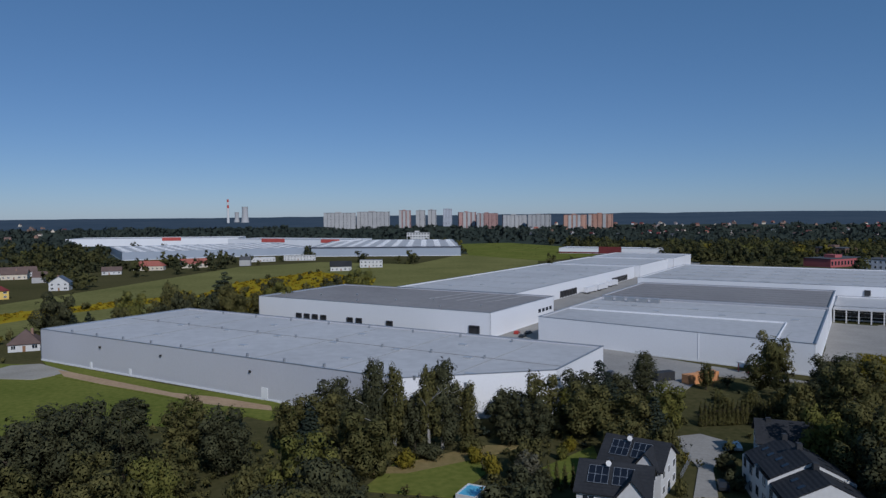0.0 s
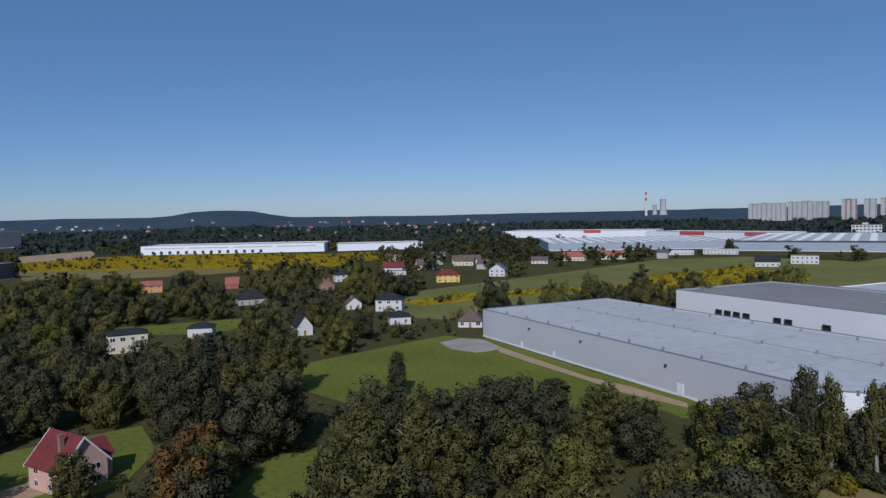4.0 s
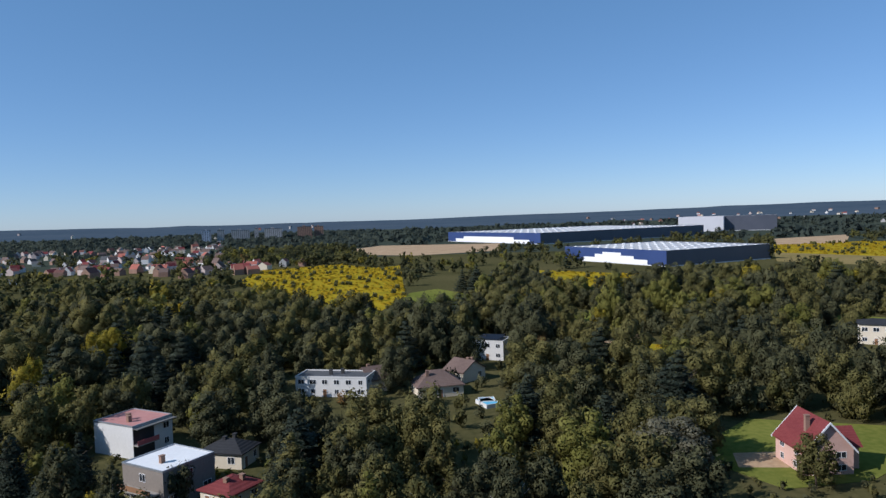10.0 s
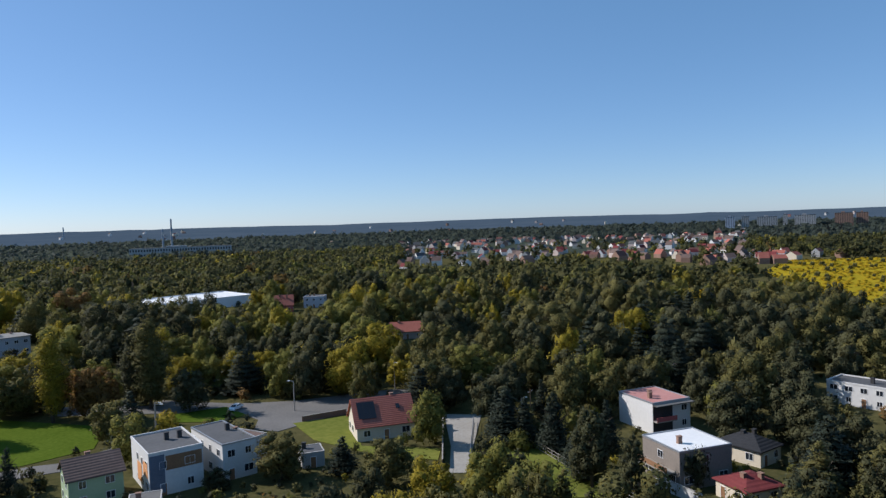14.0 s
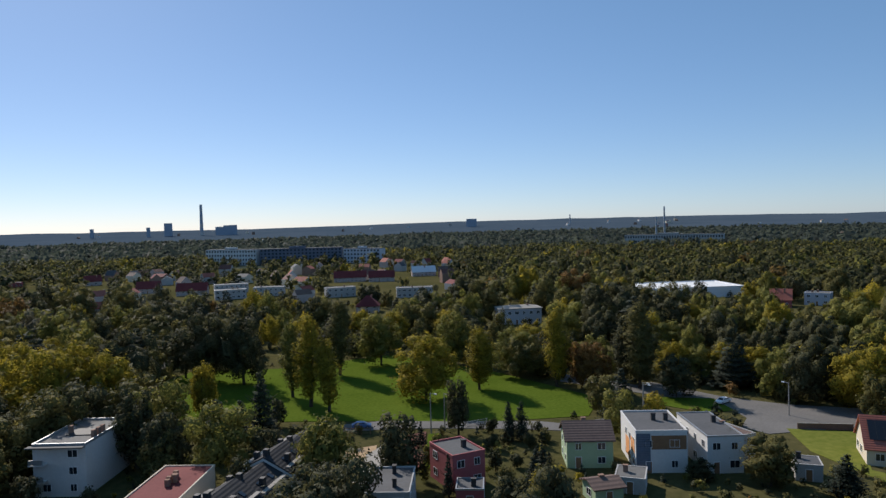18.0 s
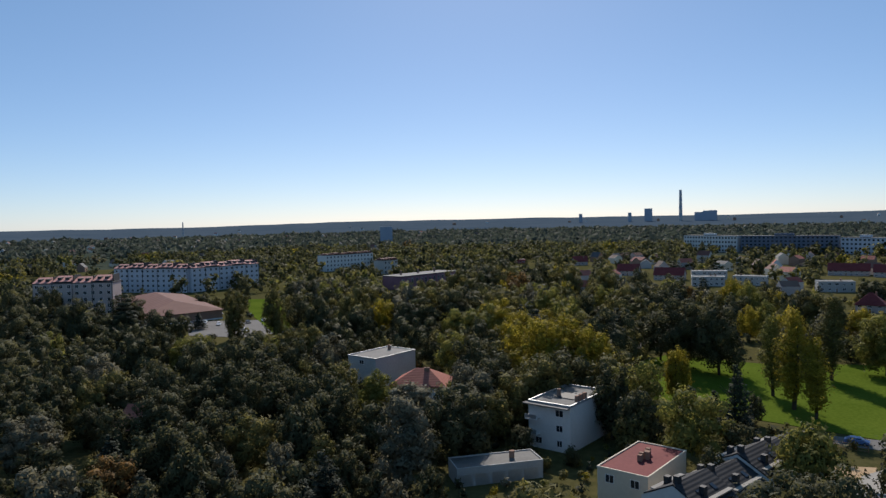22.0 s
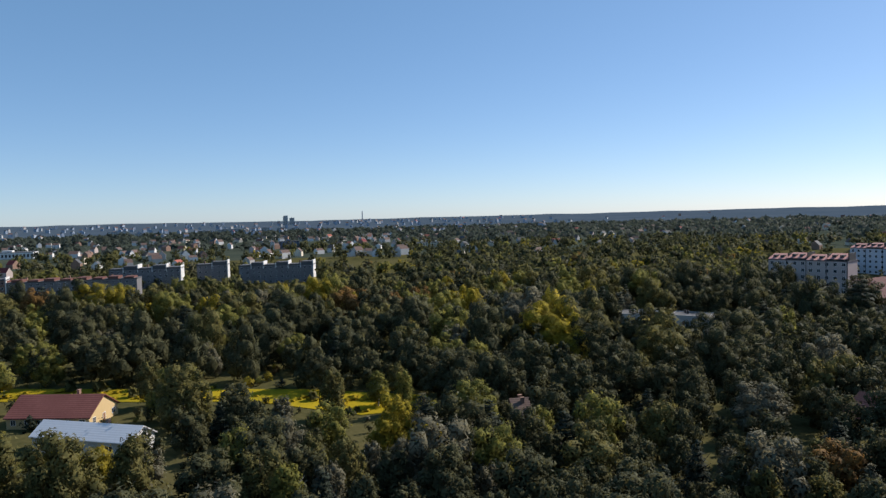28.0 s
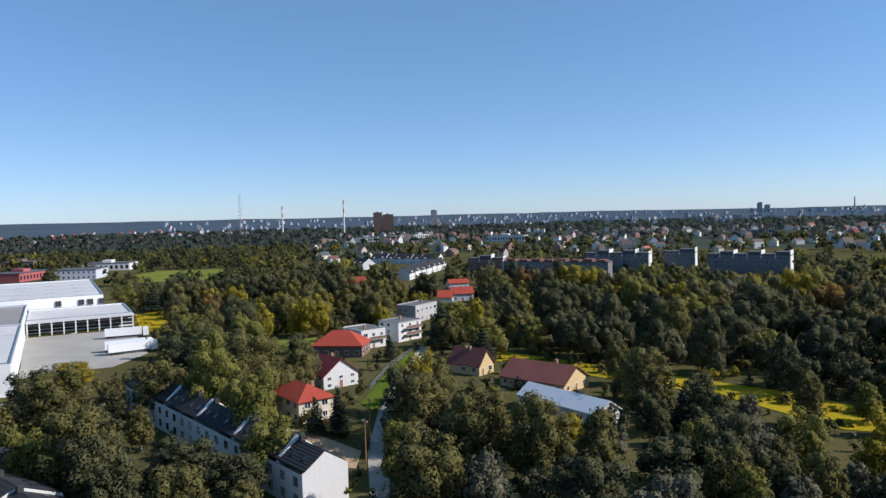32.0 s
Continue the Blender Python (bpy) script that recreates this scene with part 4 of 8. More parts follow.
# ---- far villages and towns ----
def town(name, az0, az1, r0, r1, count, seed, red=0.4, tall=6.0, pale=0.12):
    """Many small far houses: walls, red roofs and grey roofs, each one mesh."""
    rng = np.random.RandomState(seed)
    lists = {"white": [], "cream": [], "grey": [], "peachgrey": [], "brickwall": [], "bluegrey": [], "pale": [], "red": [], "maroon": [], "rustroof": [], "flatroof": [], "brown": []}
    for i in range(count):
        az, r = radians(rng.uniform(az0, az1)), math.sqrt(rng.uniform(r0 * r0, r1 * r1))
        x, y, a = -r * math.sin(az), r * math.cos(az), rng.uniform(0, 6.28)
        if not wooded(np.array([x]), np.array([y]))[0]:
            continue
        z = ground_z(r, math.degrees(az))
        w, d, h, rh = rng.uniform(4, 6.5), rng.uniform(3.5, 5), tall * rng.uniform(0.5, 0.9), rng.uniform(2.5, 5.0)
        c, s = math.cos(a), math.sin(a)

        def P(u, v, k):
            return (x + u * c - v * s, y + u * s + v * c, z + k)
        q = [P(-w, -d, -1), P(w, -d, -1), P(w, d, -1), P(-w, d, -1), P(-w, -d, h), P(w, -d, h), P(w, d, h), P(-w, d, h), P(-w, 0, h + rh), P(w, 0, h + rh)]
        quads = [(0, 1, 5, 4), (1, 2, 6, 5), (2, 3, 7, 6), (3, 0, 4, 7)]
        # towns beyond 1800 m mostly take the haze-tinted wall colour
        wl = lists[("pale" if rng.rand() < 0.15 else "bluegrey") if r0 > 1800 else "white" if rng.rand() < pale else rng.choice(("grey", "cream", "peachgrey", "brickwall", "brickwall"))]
        for A, B, C, D in quads:
            wl += [(q[A], q[B], q[C]), (q[A], q[C], q[D])]
        wl += [(q[7], q[4], q[8]), (q[5], q[6], q[9])]
        rl = lists[("red" if rng.rand() < 0.35 else ("maroon" if rng.rand() < 0.5 else "rustroof")) if rng.rand() < red else ("flatroof" if rng.rand() < 0.3 else "brown")]
        for A, B, C, D in ((4, 5, 9, 8), (6, 7, 8, 9)):
            rl += [(q[A], q[B], q[C]), (q[A], q[C], q[D])]
        CLEAR.append((x, y, w + 2, d + 2, c, s))
    for k, t in lists.items():
        if t:
            tagged(new(name, soup(name, np.array(t), k)), {"white": "white walls", "cream": "cream walls", "grey": "grey walls", "peachgrey": "dull pinkish walls", "brickwall": "brown brick walls", "bluegrey": "haze-tinted walls", "pale": "pale walls", "red": "red tiled roofs", "maroon": "dark red roofs", "rustroof": "rust-brown roofs", "flatroof": "grey flat roofs", "brown": "brown tiled roofs"}[k] + " of the many far small houses", "houses", kind="stuff")


# ---- open land and paving ----
patch("pasture", "meadow", 0.034, [(-133, 143), (-146, 169), (-138, 202), (-131, 228), (-114, 226), (-64, 194), (-30, 168), (-44, 154), (-76, 160), (-90, 145), (-105, 135)])
patch("corn_field", "corn", 0.038, [(-200, 294), (-221, 360), (-192, 468), (-151, 650), (-81, 714), (12, 666), (71, 830), (156, 793), (123, 627), (8, 461), (-76, 396), (-111, 356), (-153, 305), (-150, 263), (-167, 262)])
patch("corn_field", "corn", 0.036, [(-161, 290), (-148, 295), (-105, 360), (-80, 404), (-102, 512), (-112, 454), (-158, 391), (-192, 344)])
patch("goldenrod_field", "gold", 0.042, [(-121, 412), (-116, 499), (-71, 590), (-19, 515), (-20, 466), (-77, 402)])
patch("goldenrod_field", "gold", 0.046, [(-202, 307), (-188, 355), (-126, 428), (-116, 406), (-162, 345), (-183, 298)])
patch("far_meadow", "meadow", 0.050, [(96, 1140), (180, 1170), (233, 1026), (225, 786), (142, 698), (78, 811)])
patch("goldenrod_field", "gold", 0.054, [(-799, 440), (-812, 561), (-721, 627), (-543, 678), (-501, 729), (-424, 604), (-404, 504), (-424, 464), (-510, 443), (-588, 406), (-670, 369)])
patch("dry_field", "dry", 0.058, [(-670, 369), (-588, 406), (-510, 443), (-431, 458), (-456, 397), (-492, 351), (-562, 312)])
patch("dirt_yard", "sand", 0.062, [(-951, 524), (-1003, 670), (-791, 523), (-795, 442)])
patch("meadow", "meadow", 0.066, [(-283, 179), (-264, 194), (-230, 244), (-213, 228), (-220, 193), (-269, 170)])
patch("garden_lawn", "meadow", 0.070, [(-122.1, 54.2), (-134.3, 61.1), (-146, 74), (-136, 100), (-118.1, 90.0), (-109.6, 77.2), (-108.1, 61.2)])
patch("garden_lawn", "meadow", 0.074, [(-86.9, 75.8), (-90.7, 85.8), (-95.2, 97.4), (-90.7, 106.4), (-75.9, 87.5), (-85.5, 73.4)])
patch("dirt_patch", "sand", 0.078, [(-125.6, 60.8), (-124.9, 70.9), (-117.0, 66.9), (-118.4, 58.4)])
patch("goldenrod_meadow", "gold", 0.082, [(-547, -126), (-674, -135), (-731, -62), (-616, -3), (-411, 3), (-350, -10), (-346, -33), (-423, -68)])
patch("goldenrod_strip", "gold", 0.086, [(-395, -176), (-416, -170), (-421, -126), (-380, -114), (-365, -139), (-367, -160)])
patch("meadow", "meadow", 0.090, [(-303, -12), (-426, 5), (-445, 23), (-404, 41), (-322, 34), (-314, 11)])
patch("sandy_site", "sand", 0.094, [(-1087, -73), (-1191, -32), (-1117, 161), (-895, 127), (-845, 17), (-901, -39)])
patch("goldenrod_field", "gold", 0.098, [(-661, -15), (-678, 0), (-418, 2), (-380, -10)])
patch("goldenrod_meadow", "gold", 0.102, [(-559, 112), (-497, 171), (-407, 158), (-406, 99), (-451, 91)])
patch("park_lawn", "lawn", 0.106, [(34, -223), (26, -240), (-1, -234), (-41, -244), (-67, -201), (-81, -164), (-71, -150), (-48, -153), (-21, -163), (1, -170), (26, -181)])
patch("asphalt_street", "asphalt", 0.110, [(-14, -162), (-24, -162), (-37, -157), (-58, -150), (-71, -140), (-69, -136), (-56, -144), (-35, -152), (-23, -155), (-13, -157)])
patch("asphalt_street", "asphalt", 0.114, [(-55, -149), (-65, -146), (-76, -147), (-74, -142), (-63, -140), (-53, -145)])
patch("asphalt_street", "asphalt", 0.118, [(-102, -176), (-111, -153), (-127, -129), (-121, -123), (-111, -124), (-100, -125), (-98, -131), (-106, -139), (-105, -151), (-97, -165)])
patch("asphalt_street", "asphalt", 0.122, [(-83, -195), (-104, -162), (-120, -143), (-143, -128), (-147, -119), (-143, -115), (-130, -128), (-116, -130), (-103, -133), (-105, -144), (-99, -157), (-79, -185)])
patch("concrete_lane", "concrete", 0.126, [(-130, -101), (-134, -93), (-114.5, -81.7), (-101.3, -74.1), (-99.7, -76.7), (-112.1, -85.6)])
patch("verge", "lawn", 0.130, [(-95, -160), (-107, -154), (-105, -143), (-98, -143), (-91, -154)])
patch("garden_lawn", "meadow", 0.134, [(-106, -127), (-118, -120), (-102.5, -101.5), (-109.7, -86.3), (-104.1, -82.7), (-99.9, -91.4), (-100, -113)])
patch("meadow_strip", "meadow", 0.138, [(-123.3, -81.6), (-125.7, -77.5), (-105.6, -46.1), (-98.7, -56.9), (-109.8, -70.4)])
patch("parking_lot", "asphalt", 0.142, [(249, -256), (208, -274), (180, -249), (189, -226), (216, -223)])
patch("grass_verge", "lawn", 0.146, [(287, -343), (266, -351), (187, -255), (182, -236), (237, -288)])
patch("goldenrod_glade", "gold", 0.150, [(217, 88), (211, 69), (201, 35), (191, 3), (175, -28), (163, -25), (162, -10), (182, 16), (190, 45), (201, 82)])
patch("residential_street", "gravel", 0.154, [(95.2, 61.7), (114.4, 74.4), (137, 86), (159, 95), (216, 117), (214, 112), (160, 91), (138, 83), (116.0, 70.3), (96.5, 58.7)])
patch("street_verge", "lawn", 0.158, [(144, 95), (179, 108), (211, 116), (172, 101), (139, 88)])
patch("garden_lawn", "meadow", 0.162, [(198, 177), (213, 176), (219, 164), (182, 139), (175, 145), (178, 156)])
patch("construction_ground", "sand", 0.166, [(121, 104), (119.5, 90.5), (113.9, 75.5), (105.7, 71.4), (104.5, 74.3), (111.7, 90.3)])
patch("field", "meadow", 0.170, [(435, 524), (480, 544), (514, 483), (471, 430), (401, 418), (384, 461)])
patch("goldenrod_scrub", "gold", 0.174, [(243, 292), (273, 301), (215, 237), (205, 245)])
patch("yard", "concrete", 0.178, [(165, 258), (199, 276), (150, 207), (130, 209)])
patch("yard", "concrete", 0.182, [(179, 283), (212, 257), (174, 204), (153, 196), (136, 209), (137, 218)])
patch("drive", "concrete", 0.186, [(54.7, 139.4), (62, 141), (67.0, 133.1), (61.5, 129.6), (55.8, 121.5), (50.9, 108.7), (46.9, 109.0), (53.2, 121.7), (54.2, 130.8)])
patch("loading_street", "concrete", 0.190, [(73, 328), (147, 448), (220, 556), (261, 616), (252, 576), (161, 446), (100, 351), (76, 320)])
patch("yard", "concrete", 0.194, [(34, 258), (55, 283), (49, 248), (63, 215), (59, 199)])
patch("yard", "concrete", 0.198, [(62, 211), (78, 205), (86, 193), (70, 172), (60, 179)])
patch("garden_lawn", "meadow", 0.202, [(25.1, 123.9), (37.7, 135.4), (36.6, 127.4), (29.9, 118.0), (25.9, 113.3)])
patch("garden_lawn", "meadow", 0.206, [(-7.1, 115.8), (-1.5, 128.8), (13.8, 133.9), (14.6, 121.9), (7.8, 111.9)])
patch("scrub_grass", "dry", 0.210, [(-7.5, 123.5), (15.3, 137.2), (24.3, 136.5), (13.3, 129.2), (0.5, 122.9)])
patch("pasture_strip", "meadow", 0.214, [(-116, 231), (-64, 194), (-32, 174), (-20, 162), (-31, 158), (-59, 180), (-100, 207)])
patch("building_plot", "sand", 0.218, [(-9.7, -142.0), (-20.1, -143.9), (-18.3, -135.3), (-12.8, -129.0), (-9.9, -130.5)])
patch("access_lane", "concrete", 0.222, [(-17.2, -138.6), (-21.8, -144.0), (-21.5, -138.7), (-14.2, -115.4), (-9.6, -115.2)])
patch("planted_strip", "lawn", 0.226, [(-32, -148), (-35, -148), (-28.7, -129.4), (-25.5, -123.7)])
patch("gravel_patch", "gravel", 0.230, [(-125, 214), (-122, 224), (-114, 226), (-99, 213), (-105, 204), (-116, 206)])
patch("dirt_track", "sand", 0.234, [(-104, 216), (-99, 213), (-60, 185), (-48, 180), (-32, 170), (-31, 166), (-48, 173), (-62, 183), (-81, 195), (-98, 207)])
patch("footpath", "sand", 0.238, [(-244, -94), (-273, -89), (-300, -84), (-293, -80), (-260, -83), (-234, -89)])
patch("garden_plot", "gold", 0.242, [(-227, 64), (-237, 81), (-229, 89), (-212, 80), (-208, 65)])
patch("garden_plot", "meadow", 0.246, [(-308, 69), (-315, 86), (-278, 78), (-270, 62)])
patch("footpath", "sand", 0.250, [(-218, 52), (-243, 71), (-254, 89), (-246, 87), (-231, 70), (-211, 52)])
patch("red_drive", "brick", 0.254, [(-26, -148), (-32, -150), (-26.3, -127.9), (-23.8, -127.8)])


# ---- trees ----
LEAF = {"dark": "leaf_dark", "mid": "leaf_mid", "light": "leaf_light", "yellow": "leaf_yellow", "silver": "leaf_silver", "rust": "leaf_rust", "needle": "needle"}
PHI = (1 + 5 ** 0.5) / 2
ICO_V = np.array([(-1, PHI, 0), (1, PHI, 0), (-1, -PHI, 0), (1, -PHI, 0), (0, -1, PHI), (0, 1, PHI), (0, -1, -PHI), (0, 1, -PHI), (PHI, 0, -1), (PHI, 0, 1), (-PHI, 0, -1), (-PHI, 0, 1)]) / math.hypot(1, PHI)
ICO_F = np.array([(0, 11, 5), (0, 5, 1), (0, 1, 7), (0, 7, 10), (0, 10, 11), (1, 5, 9), (5, 11, 4), (11, 10, 2), (10, 7, 6), (7, 1, 8), (3, 9, 4), (3, 4, 2), (3, 2, 6), (3, 6, 8), (3, 8, 9), (4, 9, 5), (2, 4, 11), (6, 2, 10), (8, 6, 7), (9, 8, 1)])


def lobes_of(kind, rng, count, aspect):
    """Round lobes of a crown, in a tree one high whose crown is one wide: centre and radii. aspect: height over width."""
    out = []
    if kind in ("poplar", "thuja"):
        lo = 0.04 if kind == "thuja" else 0.14
        for i in range(count):
            z = lo + (0.95 - lo) * (i + 0.5) / count
            s = (math.sin(math.pi * min(1, (z - lo) / (1 - lo) * 0.86 + 0.12))) ** 0.6 if kind == "poplar" else (1.05 - z) ** 0.7
            out.append((rng.uniform(-0.12, 0.12) * s, rng.uniform(-0.12, 0.12) * s, z, 0.46 * s, 0.46 * s, 0.62 * (1 - lo) / count + 0.05))
    elif kind == "conifer":
        for i in range(count):
            z = 0.08 + 0.88 * (i + 0.5) / count
            s = 1.0 - z
            out.append((rng.uniform(-0.04, 0.04), rng.uniform(-0.04, 0.04), z, 0.46 * s + 0.04, 0.46 * s + 0.04, 0.6 / count))
    elif kind == "shrub":
        for i in range(count):
            a, q = rng.uniform(0, 6.28), rng.uniform(0, 0.3)
            out.append((q * math.cos(a), q * math.sin(a), rng.uniform(0.25, 0.62), rng.uniform(0.18, 0.3), rng.uniform(0.18, 0.3), rng.uniform(0.22, 0.36)))
    else:
        birch = kind == "birch"
        out.append((0, 0, 0.5, 0.27, 0.27, 0.36))
        turn = rng.uniform(0, 6.28)
        for i in range(count - 1):
            a = turn + 2.4 * i + rng.uniform(-0.4, 0.4)
            z = 0.16 + 0.74 * ((i + rng.uniform(0.1, 0.9)) / max(1, count - 1)) ** 0.9
            # widest below the middle, drawn in towards an uneven top
            k = (z - 0.1) / 0.86
            q = (0.46 if birch else 0.50) * max(0.04, (k + 0.02) ** 0.45 * (1 - k) ** (0.7 if birch else 0.45)) * rng.uniform(0.8, 1.25)
            r = rng.uniform(0.11, 0.19) * (1.15 - 0.4 * k)
            out.append((q * math.cos(a), q * math.sin(a), z, r, r, r / aspect * rng.uniform(0.95, 1.35)))
    return np.array(out)


OCTA_V = np.array([(1, 0, 0), (-1, 0, 0), (0, 1, 0), (0, -1, 0), (0, 0, 1), (0, 0, -1)], float)
OCTA_F = np.array([(0, 2, 4), (2, 1, 4), (1, 3, 4), (3, 0, 4), (2, 0, 5), (1, 2, 5), (3, 1, 5), (0, 3, 5)])


def crown(kind, seed, lobes, leaves, size, aspect, core=0.8, plain=False):
    """Triangles of a crown, one high and one wide: rough cores of the lobes, and leaf sprays over and round them. aspect: height over width."""
    rng, pr = np.random.RandomState(seed), random.Random(seed)
    L = lobes_of(kind, pr, lobes, aspect)
    bv, bf = (OCTA_V, OCTA_F) if plain else (ICO_V, ICO_F)
    tris, nrms = [], []
    for cx, cy, cz, rx, ry, rz in L:
        v = bv * (1 + rng.uniform(-0.18, 0.18, (len(bv), 1))) * np.array((rx, ry, rz)) * core + np.array((cx, cy, cz))
        tris.append(v[bf])
        nv = bv[bf] / np.array((rx, ry, rz))
        nrms.append(nv / np.linalg.norm(nv, axis=2)[:, :, None])
    area = L[:, 3] * (L[:, 3] + L[:, 5] * aspect)
    pick = rng.choice(len(L), leaves, p=area / area.sum())
    d = rng.normal(size=(leaves, 3))
    d[:, 2] += 0.3
    d /= np.linalg.norm(d, axis=1)[:, None]
    rad = 0.7 + 0.6 * rng.uniform(0, 1, (leaves, 1)) ** 1.5
    c = L[pick, :3] + d * L[pick, 3:] * rad
    soft = d / L[pick, 3:] * L[pick, 3:].min(1)[:, None] + np.array((0, 0, 0.1))
    # each spray leans its own way, so that the light breaks up over a lobe
    soft = soft / np.linalg.norm(soft, axis=1)[:, None] + rng.normal(size=(leaves, 3)) * 0.12
    soft /= np.linalg.norm(soft, axis=1)[:, None]
    nrms.append(np.repeat(soft[:, None, :], 3, 1))
    nrm = d + rng.normal(size=(leaves, 3)) * 0.5 + np.array((0, 0, 0.25))
    nrm /= np.linalg.norm(nrm, axis=1)[:, None]
    a = np.cross(nrm, rng.normal(size=(leaves, 3)))
    a /= np.linalg.norm(a, axis=1)[:, None]
    b = np.cross(nrm, a)
    s = size * rng.uniform(0.55, 1.35, (leaves, 1))
    k = np.array((1, 1, 1 / aspect))
    if kind == "conifer":
        k = np.array((1, 1, 0.6 / aspect))
    if kind == "birch":
        k = np.array((0.85, 0.85, 1.5 / aspect))
    tris.append(np.stack([c + a * s * k, c + (-0.5 * a + 0.8 * b) * s * k, c + (-0.5 * a - 0.8 * b) * s * k], 1))
    return np.concatenate(tris), np.concatenate(nrms)


def soup(name, tris, mat, normals=None):
    """A mesh of loose triangles from an array n x 3 x 3, with the outward direction of the bough that each belongs to."""
    me = bpy.data.meshes.new(name)
    n = len(tris)
    me.vertices.add(3 * n)
    me.loops.add(3 * n)
    me.polygons.add(n)
    me.vertices.foreach_set("co", np.ascontiguousarray(tris, dtype=np.float32).ravel())
    me.loops.foreach_set("vertex_index", np.arange(3 * n, dtype=np.int32))
    me.polygons.foreach_set("loop_start", np.arange(0, 3 * n, 3, dtype=np.int32))
    me.materials.append(MATS[mat])
    me.update(calc_edges=True)
    if normals is not None:
        at = me.attributes.new("bough", "FLOAT_VECTOR", "CORNER")
        at.data.foreach_set("vector", np.ascontiguousarray(normals, dtype=np.float32).ravel())
    return me


def trunk_mesh(name, mat, limbs, seed):
    """A tapered, slightly bent trunk with limbs, one high."""
    pr = random.Random(seed)
    v, f = [], []

    def pipe(p, q, r0, r1, k=6):
        p, q = Vector(p), Vector(q)
        x = (q - p).orthogonal().normalized()
        y = (q - p).normalized().cross(x)
        base = len(v)
        for c, r in ((p, r0), (q, r1)):
            for i in range(k):
                a = 6.283 * i / k
                v.append(tuple(c + x * r * math.cos(a) + y * r * math.sin(a)))
        for i in range(k):
            f.append((base + i, base + (i + 1) % k, base + k + (i + 1) % k, base + k + i))
    mid = (pr.uniform(-0.02, 0.02), pr.uniform(-0.02, 0.02), 0.4)
    pipe((0, 0, -0.03), mid, 0.022, 0.015)
    pipe(mid, (mid[0] * 1.5, mid[1] * 1.5, 0.85), 0.015, 0.004)
    for i in range(limbs):
        a, z = 2.4 * i, pr.uniform(0.28, 0.62)
        pipe((mid[0], mid[1], z), (0.22 * math.cos(a), 0.22 * math.sin(a), z + pr.uniform(0.1, 0.2)), 0.008, 0.003, 4)
    return mesh_of(name, v, f, mat)


TRUNKS = {False: [trunk_mesh("trunk", "bark", 7, s) for s in range(3)], True: [trunk_mesh("trunk", "birch_bark", 7, s) for s in range(3)]}
CROWNS = {}
PLACED = []
WORDS = {"broad": "broad-crowned leafy tree", "birch": "tall birch with loose foliage", "poplar": "tall narrow poplar", "thuja": "dense narrow thuja evergreen", "conifer": "spruce with drooping boughs", "shrub": "rounded leafy shrub"}
HUE = {"dark": "dark green", "mid": "green", "light": "bright green", "yellow": "yellowing", "silver": "silvery green", "rust": "rust-tinged"}


def tree(kind, hue, x, y, h, spread, group=""):
    """A tree of its own: trunk with limbs, and a crown of leaf sprays."""
    mat = "needle" if kind in ("conifer", "thuja") and hue == "dark" else LEAF[hue]
    var = int(abs(x * 3 + y)) % 3
    key = (kind, mat, var)
    if key not in CROWNS:
        asp = {"broad": 1.25, "birch": 1.6, "poplar": 4.0, "thuja": 3.2, "conifer": 2.2, "shrub": 0.8}[kind]
        lob = {"broad": 24, "birch": 26, "poplar": 11, "thuja": 7, "conifer": 11, "shrub": 9}[kind]
        tr, no = crown(kind, 11 * var + len(kind), lob, 3200 if kind != "shrub" else 1000, {"broad": 0.027, "birch": 0.027, "poplar": 0.055, "thuja": 0.055, "conifer": 0.05, "shrub": 0.055}[kind], asp, 0.86)
        CROWNS[key] = soup("crown", tr, mat, no)
    yaw = (x * 37 + y * 91) % 360
    t = thing("tree" if kind != "shrub" else "shrub", pose(x, y, 0, 0, 0, yaw), HUE[hue] + " " + WORDS[kind], "tree" if kind != "shrub" else "shrub", group)
    if kind != "shrub":
        part("trunk", TRUNKS[kind == "birch"][var], t, Matrix.Diagonal((h, h, h, 1)))
    part("crown", CROWNS[key], t, Matrix.Diagonal((spread, spread, h, 1)))
    PLACED.append((x, y, spread / 2))
    return t


def inside(px, py, poly):
    hit = np.zeros(len(px), bool)
    n = len(poly)
    for i in range(n):
        (x0, y0), (x1, y1) = poly[i], poly[(i + 1) % n]
        if y0 == y1:
            continue
        c = ((y0 > py) != (y1 > py)) & (px < (x1 - x0) * (py - y0) / (y1 - y0) + x0)
        hit ^= c
    return hit


FRONT = []
GRIDS = [(2.0, 460, np.zeros((460, 460), np.int8)), (6.0, 1240, np.zeros((1240, 1240), np.int8))]
MARKED = [0, 0, 0, 0]


def mark(poly, bit=1):
    """Enter a piece of open land in the grids."""
    xs, ys = [p[0] for p in poly], [p[1] for p in poly]
    for cell, n, g in GRIDS:
        i0, i1 = [min(n, max(0, int(v / cell + n / 2))) for v in (min(xs), max(xs) + cell)]
        j0, j1 = [min(n, max(0, int(v / cell + n / 2))) for v in (min(ys), max(ys) + cell)]
        if i1 <= i0 or j1 <= j0:
            continue
        cx, cy = np.meshgrid((np.arange(i0, i1) - n / 2 + 0.5) * cell, (np.arange(j0, j1) - n / 2 + 0.5) * cell, indexing="ij")
        g[i0:i1, j0:j1] |= inside(cx.ravel(), cy.ravel(), poly).reshape(cx.shape).astype(np.int8) * bit


